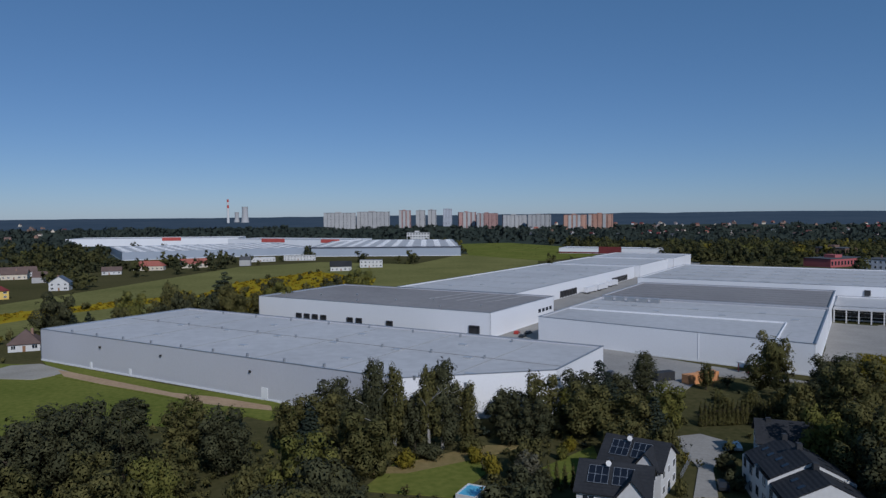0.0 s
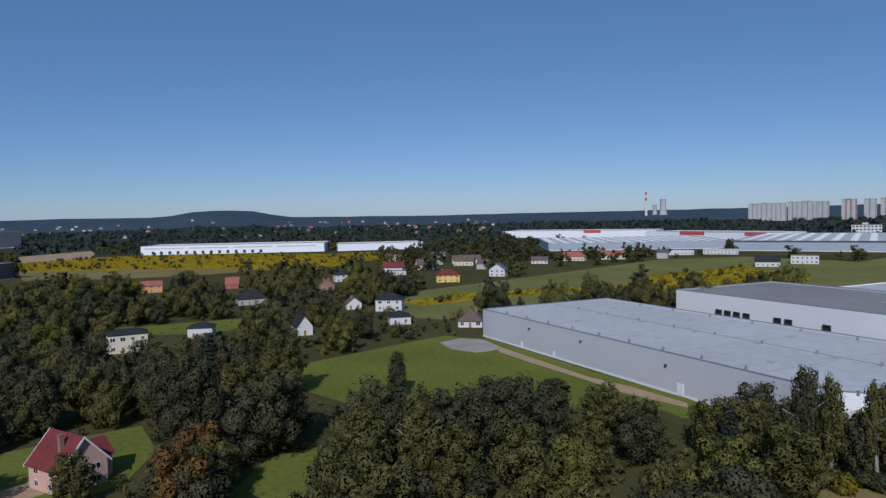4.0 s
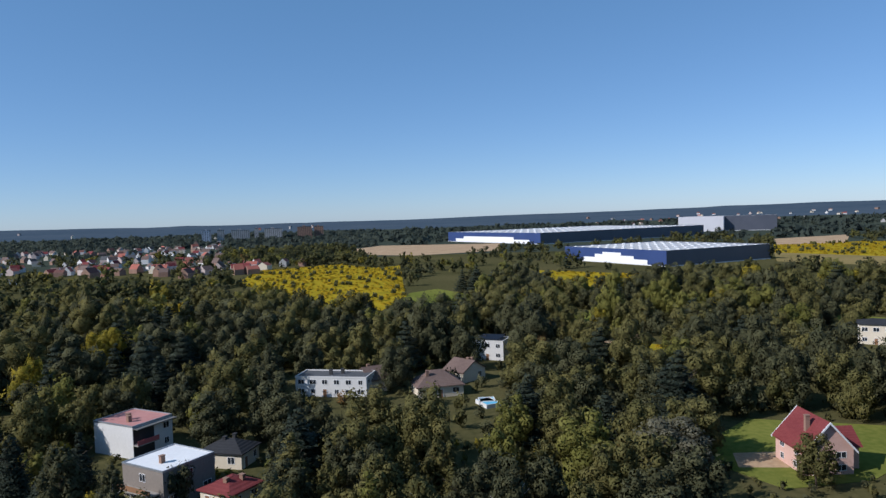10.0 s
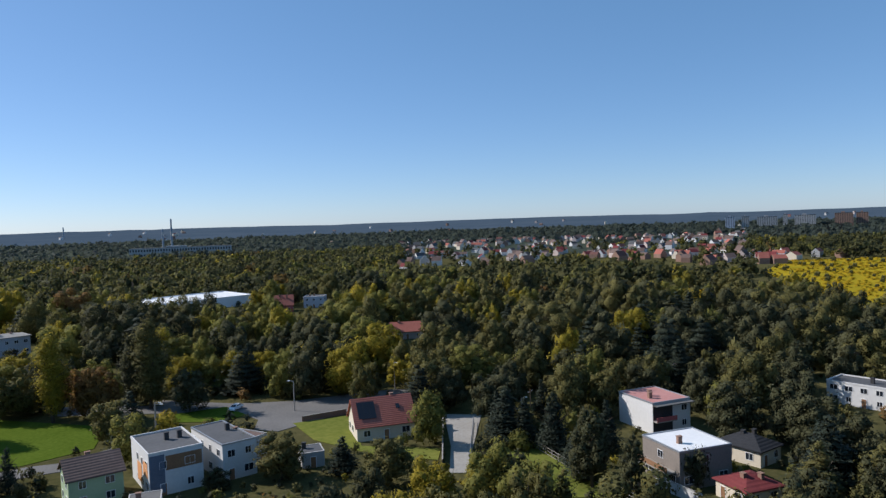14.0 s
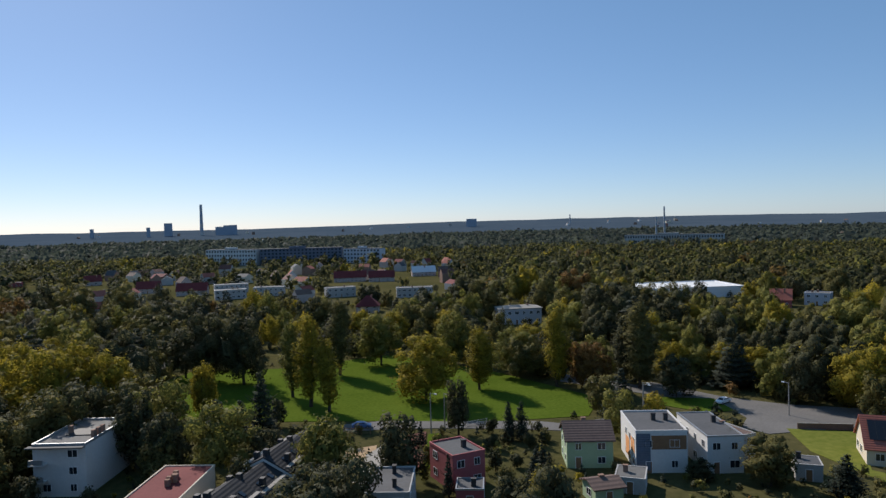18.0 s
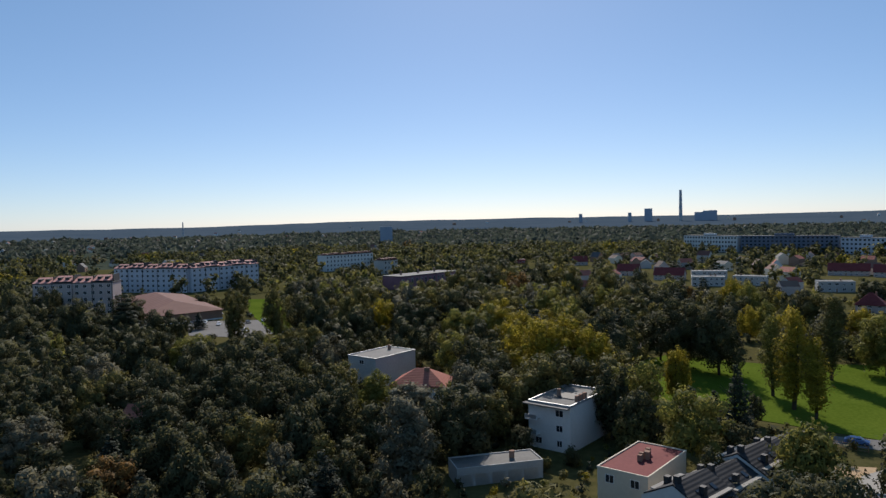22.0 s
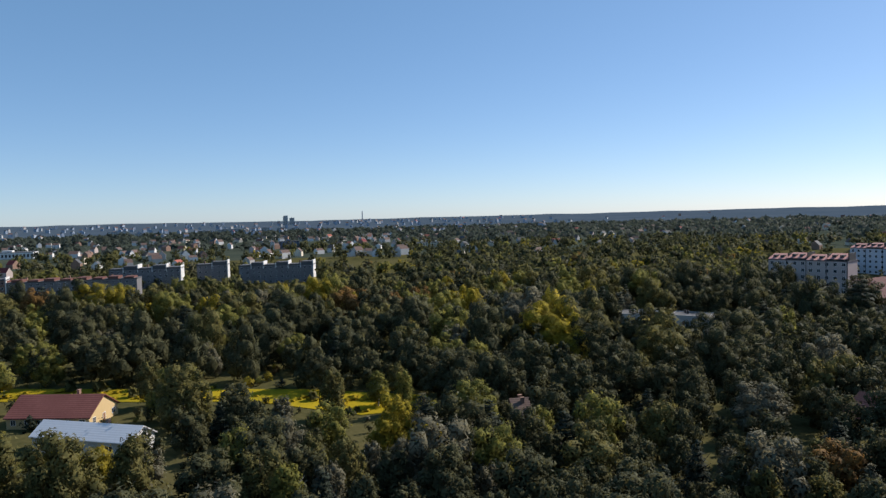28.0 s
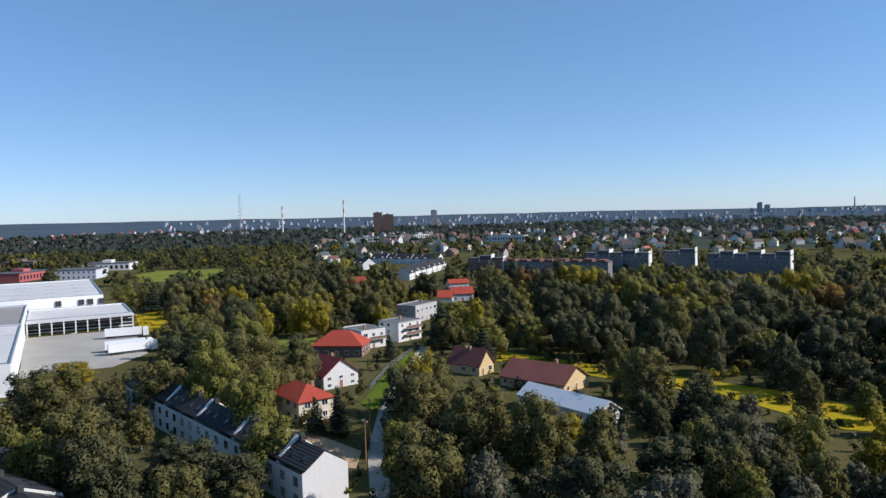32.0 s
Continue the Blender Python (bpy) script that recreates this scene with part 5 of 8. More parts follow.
def wooded(px, py, low=False):
    """Which of these places may carry a tree: not on open land or in gardens, nor where it would hide them from the
    camera.
    """
    for poly in OPEN[MARKED[0]:]:
        mark(poly)
    for x, y, hl, hd, c, s in CLEAR[MARKED[1]:]:
        mark([(x + u * c - v * s, y + u * s + v * c) for u, v in ((-hl, -hd), (hl, -hd), (hl, hd), (-hl, hd))], 9)
    for poly in WIDE:
        mark(poly, 9)
    for poly in BUILT[MARKED[2]:]:
        mark(poly, 2)
    for poly in SOFT[MARKED[3]:]:
        mark(poly, 4)
    for poly in FRONT:
        mark(poly, 2)
    for poly in LOWER:
        mark(poly, 16)
    MARKED[:] = len(OPEN), len(CLEAR), len(BUILT), len(SOFT)
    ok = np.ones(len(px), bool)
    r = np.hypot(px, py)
    # each place pushed outward from the camera, to find what a tree there hides
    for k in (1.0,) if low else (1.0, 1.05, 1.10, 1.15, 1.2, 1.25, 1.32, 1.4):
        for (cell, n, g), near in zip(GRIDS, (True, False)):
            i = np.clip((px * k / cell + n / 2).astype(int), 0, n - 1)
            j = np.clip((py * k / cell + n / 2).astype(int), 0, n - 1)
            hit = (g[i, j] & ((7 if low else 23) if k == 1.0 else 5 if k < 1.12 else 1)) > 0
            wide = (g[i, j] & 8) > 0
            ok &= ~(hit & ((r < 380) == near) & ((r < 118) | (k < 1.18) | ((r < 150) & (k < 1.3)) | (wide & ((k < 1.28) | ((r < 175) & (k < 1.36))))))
    return ok


def scatter(r0, r1, step, seed, low=False):
    rng = np.random.RandomState(seed)
    k = np.arange(-r1, r1 + step, step)
    gx, gy = [a.ravel() for a in np.meshgrid(k, k)]
    gx = gx + rng.uniform(-0.45, 0.45, len(gx)) * step
    gy = gy + rng.uniform(-0.45, 0.45, len(gy)) * step
    r = np.hypot(gx, gy)
    keep = (r >= r0) & (r < r1)
    gx, gy = gx[keep], gy[keep]
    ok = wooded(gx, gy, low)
    gx, gy = gx[ok], gy[ok]
    # clumps and gaps
    gap = np.sin(gx * 0.031 + 1.3 * np.sin(gy * 0.023)) * np.sin(gy * 0.037 + 1.1 * np.sin(gx * 0.019))
    az, r = np.degrees(np.arctan2(-gx, gy)) % 360, np.hypot(gx, gy)
    thin = np.where(r < 300, -1.6, -0.95)
    thin = np.where(r < 420, thin, np.where((az > 325) | (az < 8), 0.45, np.where((az < 35) & (r < 900), -0.2, np.where(az < 92, 0.45, np.where(az < 150, -0.75, -0.5)))))
    thin = np.where((r > 420) & (az > 290) & (az < 326) & (r < 1000), -0.9, thin)
    thin = np.where((r > 780) & (az > 322) & (az < 346) & (r < 2000), -0.9, thin)
    thin = np.where((r > 420) & (az > 150) & (az < 262), -0.8, thin)
    thin = np.where((r > 600) & (az > 258) & (az < 312), -0.3, thin)
    thin = np.where((r > 420) & (r < 760) & (az > 164) & (az < 195), -0.3, thin)
    for a0, a1, q0, q1, k in ((104, 131, 640, 1500, 0.75), (97, 113, 560, 800, 0.6), (165, 194, 415, 800, 0.05), (262, 307, 600, 1700, 0.55), (228, 263, 640, 1700, 0.1)):
        thin = np.where((az > a0) & (az < a1) & (r > q0) & (r < q1), k, thin)
    keep = gap + rng.uniform(-0.9, 0.9, len(gx)) > thin
    return gx[keep], gy[keep], rng


def hues(gx, gy, rng):
    """A foliage for each tree, in loose stands, with more dark ones where trees stand back-lit."""
    az = np.degrees(np.arctan2(-gx, gy)) % 360
    warm = np.exp(-((az - 150) / 45) ** 2) + 0.75 * np.exp(-((az - 275) / 32) ** 2) + 0.25
    warm = np.where((np.hypot(gx, gy) > 400) & (az > 140) & (az < 330), 0.5 * warm, warm)
    stand = np.sin(gx * 0.045 + 2 * np.sin(gy * 0.03)) * np.sin(gy * 0.05 + 2 * np.sin(gx * 0.027))
    q = rng.uniform(0, 1, len(gx)) + 0.42 * stand
    out = np.full(len(gx), 1)
    # more dark leaves on sunward bearings, back-lit shade put into the colour
    out[q < np.where((az > 200) & (az < 292) & (np.hypot(gx, gy) < 260), 0.72, np.where((az > 205) & (az < 262), 0.66, 0.42))] = 0
    out[q > 1.04 - 0.26 * warm] = 2
    out[q > 1.22 - 0.18 * warm] = 3
    out[(rng.uniform(0, 1, len(gx)) < 0.05) & (abs(az - 235) < 60)] = 4
    out[rng.uniform(0, 1, len(gx)) < 0.07] = 6
    out[rng.uniform(0, 1, len(gx)) < 0.008] = 5
    return out


NAMES = ["dark", "mid", "light", "yellow", "silver", "rust", "needle"]
COVER = ["dark green", "green", "bright green", "yellowing", "silvery green", "rust-coloured", "dark needle-leaved"]


def woods(name, r0, r1, step, lobes, leaves, size, hmean, hvar, wide, seed, core=0.85, one="", low=False, plain=False):
    """A belt of woods round the place, from r0 to r1, one object for each kind of foliage."""
    gx, gy, rng = scatter(r0, r1, step, seed, low)
    if PLACED and r0 < 400 and not low:
        far = np.ones(len(gx), bool)
        for x, y, s in PLACED:
            far &= (gx - x) ** 2 + (gy - y) ** 2 > (s * 0.8 + 1.0) ** 2
        gx, gy = gx[far], gy[far]
    sp = hues(gx, gy, rng)
    total = 0
    for k in range(7):
        idx = np.where(sp == k)[0]
        if not len(idx):
            continue
        parts, norms = [], []
        for var in range(4):
            sub = idx[var::4]
            if not len(sub):
                continue
            t, no = crown("conifer" if k == 6 else ("birch" if var == 3 else "broad"), 100 * seed + var, lobes, leaves, size, 1.0 / wide, core, plain or low or bool(one))
            h = np.clip(rng.normal(hmean, hvar, len(sub)), hmean * 0.5, hmean * 1.4)
            h = h * (1 + 0.22 * np.sin(gx[sub] * 0.026 + 1.7 * np.sin(gy[sub] * 0.019)) * np.sin(gy[sub] * 0.031 + 0.8))   # taller and lower stands
            w = h * wide * rng.uniform(0.8, 1.2, len(sub))
            a = rng.uniform(0, 6.283, len(sub))
            c, s = np.cos(a)[:, None, None], np.sin(a)[:, None, None]
            X = (t[None, :, :, 0] * c - t[None, :, :, 1] * s) * w[:, None, None] + gx[sub][:, None, None]
            Y = (t[None, :, :, 0] * s + t[None, :, :, 1] * c) * w[:, None, None] + gy[sub][:, None, None]
            Z = t[None, :, :, 2] * h[:, None, None] * np.ones_like(X)
            if r1 > 1500:
                g = np.array([ground_z(min(math.hypot(x, y), 4400), math.degrees(math.atan2(-x, y))) for x, y in zip(gx[sub], gy[sub])])
                Z = Z + g[:, None, None]
            parts.append(np.stack([X, Y, Z], -1).reshape(-1, 3, 3))
            # far crowns' shading normals turned upwards, evening out light and shade
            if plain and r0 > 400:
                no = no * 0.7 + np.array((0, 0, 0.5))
            if one == "haze_leaf":
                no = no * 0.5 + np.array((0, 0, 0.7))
            norms.append(np.stack([no[None, :, :, 0] * c - no[None, :, :, 1] * s, no[None, :, :, 0] * s + no[None, :, :, 1] * c, no[None, :, :, 2] * np.ones_like(c)], -1).reshape(-1, 3, 3))
        tris = np.concatenate(parts)
        total += len(tris)
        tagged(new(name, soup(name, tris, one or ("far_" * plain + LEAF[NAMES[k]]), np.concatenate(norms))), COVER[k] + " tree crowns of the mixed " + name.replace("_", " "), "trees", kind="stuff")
    return total


# ---- the houses ----
house("pale green two-storey house with a brown tiled roof", -57.2, -122.1, 164, 8.5, 8, 5.2, "gable", 2.4, "green", "brown", 2)
house("white two-storey house with orange panels and a grey flat roof", -69.1, -118.4, 163, 9.2, 13.5, 7.4, "flat", 0.4, "white", "graphite", 2)
house("white two-storey house with a grey flat roof", -79.4, -115.9, 167, 6.5, 15.7, 6.6, "flat", 0.3, "white", "graphite", 2)
house("grey house extension with a pale brown flat roof", -83.6, -114.9, -172, 3.1, 9, 5.6, "flat", 0.3, "grey", "brown", 2)
house("cream house with a red tiled roof and solar panels", -111.9, -104.4, 145, 12.7, 10, 3.2, "gable", 4.6, "cream", "red", 1)
house("white house with a pink flat roof and dark balcony", -147.0, -56.3, 149, 9.7, 11.6, 6.4, "flat", 0.3, "white", "pinkroof", 2)
house("grey-brown rendered house with a bright white flat roof", -120.3, -40.5, 146, 10.5, 10.3, 6.4, "flat", 0.3, "taupe", "whiteroof", 2)
house("cream bungalow with a dark hipped roof", -135.3, -34.0, 162, 6.5, 8.7, 3.0, "hip", 1.6, "cream", "graphite", 1)
house("low cream outbuilding with a maroon roof", -115.8, -29.2, 57, 6.7, 7, 2.8, "hip", 1.2, "cream", "maroon", 1)
house("long white house with a dark grey roof", -185.9, -18.2, 75, 19.5, 8, 5, "flat", 0.4, "white", "graphite", 2)
house("cream house with a brown gabled roof", -189.0, -8.6, 117, 5.5, 9, 3.4, "gable", 2.6, "cream", "brown", 1)
house("cream house with a brown hipped roof among trees", -180.8, 8.4, 100, 11.9, 9, 3.0, "hip", 3.0, "cream", "brown", 1)
house("white modern house with solar panels on its flat roof", -223.2, 28.3, 65, 10.5, 8, 6, "flat", 0.3, "white", "graphite", 2)
house("white garage wing with a flat roof", -230.0, 33.1, 123, 5.1, 7, 5, "flat", 0.3, "white", "graphite", 2)
house("pink house with a steep maroon roof and white gable edges", -117.5, 71.5, 88, 8.6, 9.5, 4.4, "gablex", 4.6, "pink", "maroon", 2)
house("pale two-storey house with a dark low roof", -219.1, 156.7, 58, 12.8, 9, 6.5, "hip", 1.2, "cream", "graphite", 2)
house("white bungalow with a grey roof", -217.7, 188.6, 38, 9.2, 8, 4, "hip", 1.5, "white", "graphite", 1)
house("white modern house with a dark gabled roof", -185.6, 210.0, 53, 6.1, 12, 3.6, "gablex", 4, "white", "graphite", 1)
house("white two-storey house with a black hipped roof", -190.7, 279.7, 25, 12.6, 10, 5.6, "hip", 2.6, "white", "graphite", 2)
house("white single-storey wing with a grey roof", -163.7, 246.7, 40, 8.7, 9, 3.4, "hip", 2, "white", "graphite", 1)
house("small white house with a brown gabled roof", -211.0, 277.3, 43, 7.2, 8, 3, "gablex", 3, "white", "brown", 1)
house("white house with a dark brown hipped roof by the field", -132.3, 252.9, 20, 9.7, 10, 2.8, "hip", 4, "white", "brown", 1)
house("orange house with a red tiled roof", -381.4, 291.7, 53, 12.6, 8, 4.5, "gable", 2.5, "orange", "red", 2)
house("house with a bright red roof among trees", -348.8, 328.9, 40, 8.1, 8, 3, "gable", 4, "redwall", "red", 1)
house("house with a large dark grey hipped roof", -274.4, 271.4, 55, 14.6, 10, 3.5, "hip", 4, "grey", "graphite", 1)
house("brick house with a red gabled roof", -281.9, 344.0, 35, 9.5, 8, 3, "gablex", 4, "brickwall", "red", 1)
house("white house with a black roof", -306.5, 390.4, 50, 11.1, 9, 5, "hip", 2, "white", "graphite", 2)
house("white house with a maroon roof", -314.0, 467.2, 19, 16.8, 9, 4, "gable", 4, "white", "maroon", 1)
house("low white house with a flat roof", -296.9, 447.6, 30, 12.0, 8, 3, "flat", 0.3, "white", "graphite", 1)
house("white house with a brown gabled roof", -304.8, 499.4, 46, 14.0, 9, 4, "gable", 4.5, "white", "brown", 1)
house("yellow house with a maroon roof", -233.2, 411.7, 35, 15.3, 10, 5, "hip", 3.2, "yellow", "maroon", 2)
house("grey house with a flat roof", -376.9, 646.7, 15, 16.3, 9, 5, "flat", 0.3, "grey", "graphite", 2)
house("long white house with a brown roof", -303.4, 570.8, 36, 26.0, 10, 4, "gable", 3.5, "white", "brown", 1)
house("white villa with slate-blue gables", -218.4, 460.8, 11, 11.6, 9, 5, "gablex", 4, "white", "slate", 2)
house("cream house with a red tiled roof", -220.9, 627.2, 6, 24.9, 10, 4, "hip", 4, "cream", "red", 1)
house("cream house with a dull red roof", -191.0, 654.7, 28, 22.4, 10, 4, "gable", 4, "cream", "red", 1)
house("white house with a brown roof", -236.1, 584.6, 18, 14.5, 9, 3, "gable", 3, "white", "brown", 1)
house("cream house with a brown roof at the field", -292.7, 547.8, 16, 17.4, 10, 4, "gable", 3.5, "cream", "brown", 1)
house("white house with a black gabled roof beside the field", -52.0, 598.7, 8, 17.5, 9, 4, "gable", 4, "white", "graphite", 1)
house("white cubic house with black bands beside the field", -27.7, 635.5, 2, 20.2, 10, 6.5, "flat", 0.3, "white", "graphite", 2)
house("low white house with a pale flat roof", -146.3, 729.9, 23, 30.2, 10, 4, "flat", 0.3, "white", "whiteroof", 1)
house("white house group with grey flat roofs", -107.6, 747.3, 4, 32.6, 10, 5, "flat", 0.3, "white", "graphite", 2)
house("pale three-storey cube house with a roof terrace", 35.1, -141.7, -104.6, 16.2, 9.4, 9.0, "flat", 0.5, "white", "concrete", 3)
house("cream house with a faded maroon roof and chimney stacks", 16.7, -117.1, -106, 15.5, 8.5, 6.0, "flat", 0.3, "cream", "maroon", 2)
house("grey house with a flat felt roof and chimneys", -17.1, -108.9, -106, 11.3, 7.2, 5.4, "flat", 0.4, "grey", "graphite", 2)
house("red two-storey house with a flat grey roof", -31.0, -119.8, -167, 6.4, 9, 6, "flat", 0.4, "redwall", "graphite", 2)
house("grey three-storey block with a flat roof", 98.3, -176.7, -105, 16.6, 10.9, 8, "flat", 0.4, "grey", "concrete", 3)
house("white house with a red tiled roof among trees", 80.3, -166.0, -168, 14.3, 11, 3.5, "hip", 3.3, "white", "red", 1)
house("row of low grey garages with a flat roof", 42.3, -116.5, -142, 15.8, 6, 3, "flat", 0.3, "grey", "concrete", 1)
house("cream house with a bright red roof", 131.1, 103.0, -26, 8.7, 14.2, 5, "hip", 2.6, "cream", "brightred", 2)
house("white house with a steep maroon roof", 158.9, 114.5, -25, 10.8, 10.9, 3.6, "gablex", 4, "white", "maroon", 2)
house("brown house with a bright red hipped roof and balcony", 194.8, 135.7, -72, 17.0, 11, 4, "hip", 4, "brown", "brightred", 1)
house("white two-storey house with balconies and a flat roof", 211.2, 137.3, -25, 10.0, 13.0, 6.2, "flat", 0.4, "white", "concrete", 2)
house("white three-storey house with balconies", 227.1, 131.3, -16, 11.9, 10.5, 7, "flat", 0.4, "white", "concrete", 3)
house("bare concrete block house with a flat roof", 272.7, 148.7, -5, 17.5, 10.0, 7, "flat", 0.4, "grey", "concrete", 2)
house("white house with a red roof", 315.8, 155.6, -68, 7.1, 9, 5, "gable", 3, "white", "brightred", 1)
house("house with a bright red roof", 341.2, 158.5, -56, 11.5, 9, 4, "gable", 3, "white", "brightred", 1)
house("house with a long red roof", 392.5, 184.8, -53, 12.2, 9, 4, "gable", 2, "white", "brightred", 1)
house("red-roofed house among trees", 385.7, 253.5, -66, 9.1, 9, 4, "gable", 3, "white", "brightred", 1)
house("red-roofed house hidden among trees", 290.8, 186.4, -72, 8.7, 9, 3.5, "hip", 3, "cream", "brightred", 1)
house("yellow house with a dark red-brown gabled roof", 185.3, 83.6, -13, 7.0, 11.1, 3, "gablex", 4, "ochre", "brownred", 1)
house("long yellow house with a large brown-red tiled roof", 176.7, 58.6, -14, 12.4, 19.5, 2.6, "gablex", 3.6, "ochre", "brownred", 1)
house("white barn-shaped house with a zinc roof", 152.4, 45.2, -26, 7.2, 23.7, 3.2, "gablex", 2.2, "white", "zinc", 1)
house("white house with black roofs and solar panels", 39.7, 114.8, -35, 10.2, 10, 5, "gable", 3, "white", "graphite", 2)
house("white house with a dark roof and solar panels beside the lawn", 32.5, 103.7, -24, 10.5, 10, 5, "gable", 3, "white", "graphite", 2)
house("pale blue three-storey house", -108.3, -300.4, 173, 19.4, 10, 7, "hip", 1, "paleblue", "concrete", 2)
house("white terraced end house with a black roof", 70.3, 124.4, -23, 9.0, 9, 4.5, "gable", 3, "white", "graphite", 2)
house("house with a red roof among trees", -211.5, -181.9, 136, 12.6, 10, 3, "gable", 3, "peachgrey", "red", 1)
house("low red building among trees", -247.4, -299.3, 140, 9.6, 10, 3.8, "gable", 4.8, "redwall", "red", 1)
house("pale blue flat-roofed building", -268.3, -297.5, 129, 11.5, 10, 6, "flat", 0.3, "paleblue", "concrete", 2)
house("white house with a maroon roof", -49.4, -371.5, 167, 11.7, 10, 3.8, "hip", 4.8, "peachgrey", "maroon", 2)
house("house with a steep maroon roof", -63.6, -583.8, 172, 26.3, 10, 3.8, "gable", 4.8, "peachgrey", "maroon", 2)
house("house with a steep maroon roof", -88.2, -572.2, 168, 20.6, 10, 3.8, "gable", 4.8, "peachgrey", "maroon", 2)
house("house with a pale metal roof", -131.7, -610.7, 177, 20.9, 10, 3.8, "gable", 4.8, "peachgrey", "zinc", 2)
house("grey flat-roofed house among trees", -43.4, -463.2, -173, 19.0, 10, 6, "flat", 0.3, "grey", "concrete", 2)
house("grey flat-roofed house among trees", -88.2, -437.3, 172, 22.9, 10, 6, "flat", 0.3, "grey", "concrete", 2)
house("grey flat-roofed house among trees", 1.6, -493.5, 171, 19.9, 10, 6, "flat", 0.3, "grey", "concrete", 2)
house("grey flat-roofed house among trees", 27.0, -485.5, -173, 20.0, 10, 6, "flat", 0.3, "grey", "concrete", 2)
house("house with a faded maroon roof", 89.6, -562.1, 178, 16.4, 12, 3.8, "gable", 4.8, "peachgrey", "maroon", 2)
house("house with a maroon roof", 54.8, -525.6, 174, 20.7, 10, 3.8, "gable", 4.8, "peachgrey", "maroon", 2)
house("house with a grey-brown roof", 153.6, -673.3, -154, 13.4, 9, 3.8, "gable", 4.8, "peachgrey", "maroon", 1)
house("grey flat-roofed house among trees", 29.1, -534.2, -171, 23.6, 10, 6, "flat", 0.3, "grey", "concrete", 2)
house("low dark red building", 224.8, -694.6, -155, 17.1, 10, 4, "flat", 0.3, "redwall", "concrete", 1)
house("house with a red roof deep among trees", 122.8, -111.1, -177, 4.7, 9, 3, "gable", 4, "cream", "red", 1)
house("small green garden shed with a brown roof", -51.7, -104.5, 179, 4.9, 5, 2.6, "gable", 0.8, "green", "brown", 1)
house("low grey garden shed with a felt roof", -58.5, -107.4, 147, 5.0, 6, 2.6, "flat", 0.2, "grey", "concrete", 1)
house("low grey garage with a dark flat roof", -89.8, -102.6, 147, 4.3, 5, 2.8, "flat", 0.2, "grey", "graphite", 1)
house("low red annex with a grey flat roof", -30.5, -109.6, 162, 4.5, 5, 3, "flat", 0.3, "redwall", "graphite", 1)
house("small garden shed with a dark red roof", -110.1, 101.9, 39, 4.6, 5, 2.5, "gable", 1.2, "brown", "maroon", 1)
house("house with a brown gabled roof among trees", -195.6, 17.1, 41, 7.3, 9, 3, "gable", 2.5, "cream", "brown", 1)
house("long low grey building deep among the trees", 268.0, -132.0, -103, 15.5, 12, 4, "flat", 0.3, "grey", "graphite", 1)
house("long low grey building deep among the trees", 254.1, -148.0, -134, 15.2, 12, 4, "flat", 0.3, "grey", "graphite", 1)
house("small brown-roofed house hidden in the wood", 145.8, -43.4, -92, 3.5, 7, 3, "gable", 2.5, "grey", "brown", 1)


# ---- the logistics park ----
surface("skylight_dome", (0.34, 0.35, 0.36), (0.44, 0.45, 0.46), 0.35, 0.5, 3.0, 0.0)
patch("loading_yard", "concrete", 0.33, [uv(-142, 188), uv(-60, 188), uv(-57, 205), uv(-10, 212), uv(-101, 240), uv(-101, 384), uv(-107, 520), uv(-132, 690), uv(-142, 690)])
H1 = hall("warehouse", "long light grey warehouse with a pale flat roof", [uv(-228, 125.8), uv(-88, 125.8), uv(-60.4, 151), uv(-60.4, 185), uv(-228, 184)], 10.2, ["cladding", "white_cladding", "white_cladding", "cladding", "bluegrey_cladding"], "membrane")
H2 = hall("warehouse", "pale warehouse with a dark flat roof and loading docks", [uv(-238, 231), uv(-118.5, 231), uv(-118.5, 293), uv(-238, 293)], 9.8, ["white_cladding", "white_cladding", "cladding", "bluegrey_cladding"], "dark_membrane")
H3 = hall("warehouse", "long white warehouse with a grey roof along the loading street", [uv(-212, 304), uv(-143, 304), uv(-143, 508), uv(-212, 508)], 8.6, "white_cladding", "membrane")
hall("warehouse", "white warehouse with a grey roof and a projecting front", [uv(-208, 512), uv(-140, 512), uv(-140, 596), uv(-208, 596)], 9, "white_cladding", "membrane")
hall("warehouse", "white warehouse with a dark end wall", [uv(-206, 600), uv(-136, 600), uv(-136, 668), uv(-206, 668)], 9.5, "white_cladding", "membrane")
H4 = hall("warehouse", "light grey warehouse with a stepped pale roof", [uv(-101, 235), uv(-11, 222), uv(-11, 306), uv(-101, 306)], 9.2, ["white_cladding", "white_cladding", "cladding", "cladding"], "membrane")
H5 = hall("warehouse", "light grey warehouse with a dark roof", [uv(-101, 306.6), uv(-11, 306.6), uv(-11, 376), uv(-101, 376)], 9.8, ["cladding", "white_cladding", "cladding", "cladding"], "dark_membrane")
H6 = hall("warehouse", "wide pale warehouse with rows of roof lights", [uv(-108, 390), uv(22, 390), uv(22, 508), uv(-108, 508)], 11, "white_cladding", "membrane")




def slab_hall(name, label, p0, p1, depth, h, walls, roof_mat):
    """A rectangular hall: its front from p0 to p1, depth behind it."""
    a, b = Vector((*p0, 0)), Vector((*p1, 0))
    n = Vector((-(b - a).y, (b - a).x, 0)).normalized() * depth
    return hall(name, label, [p0, p1, (p1[0] + n.x, p1[1] + n.y), (p0[0] + n.x, p0[1] + n.y)], h, walls, roof_mat)



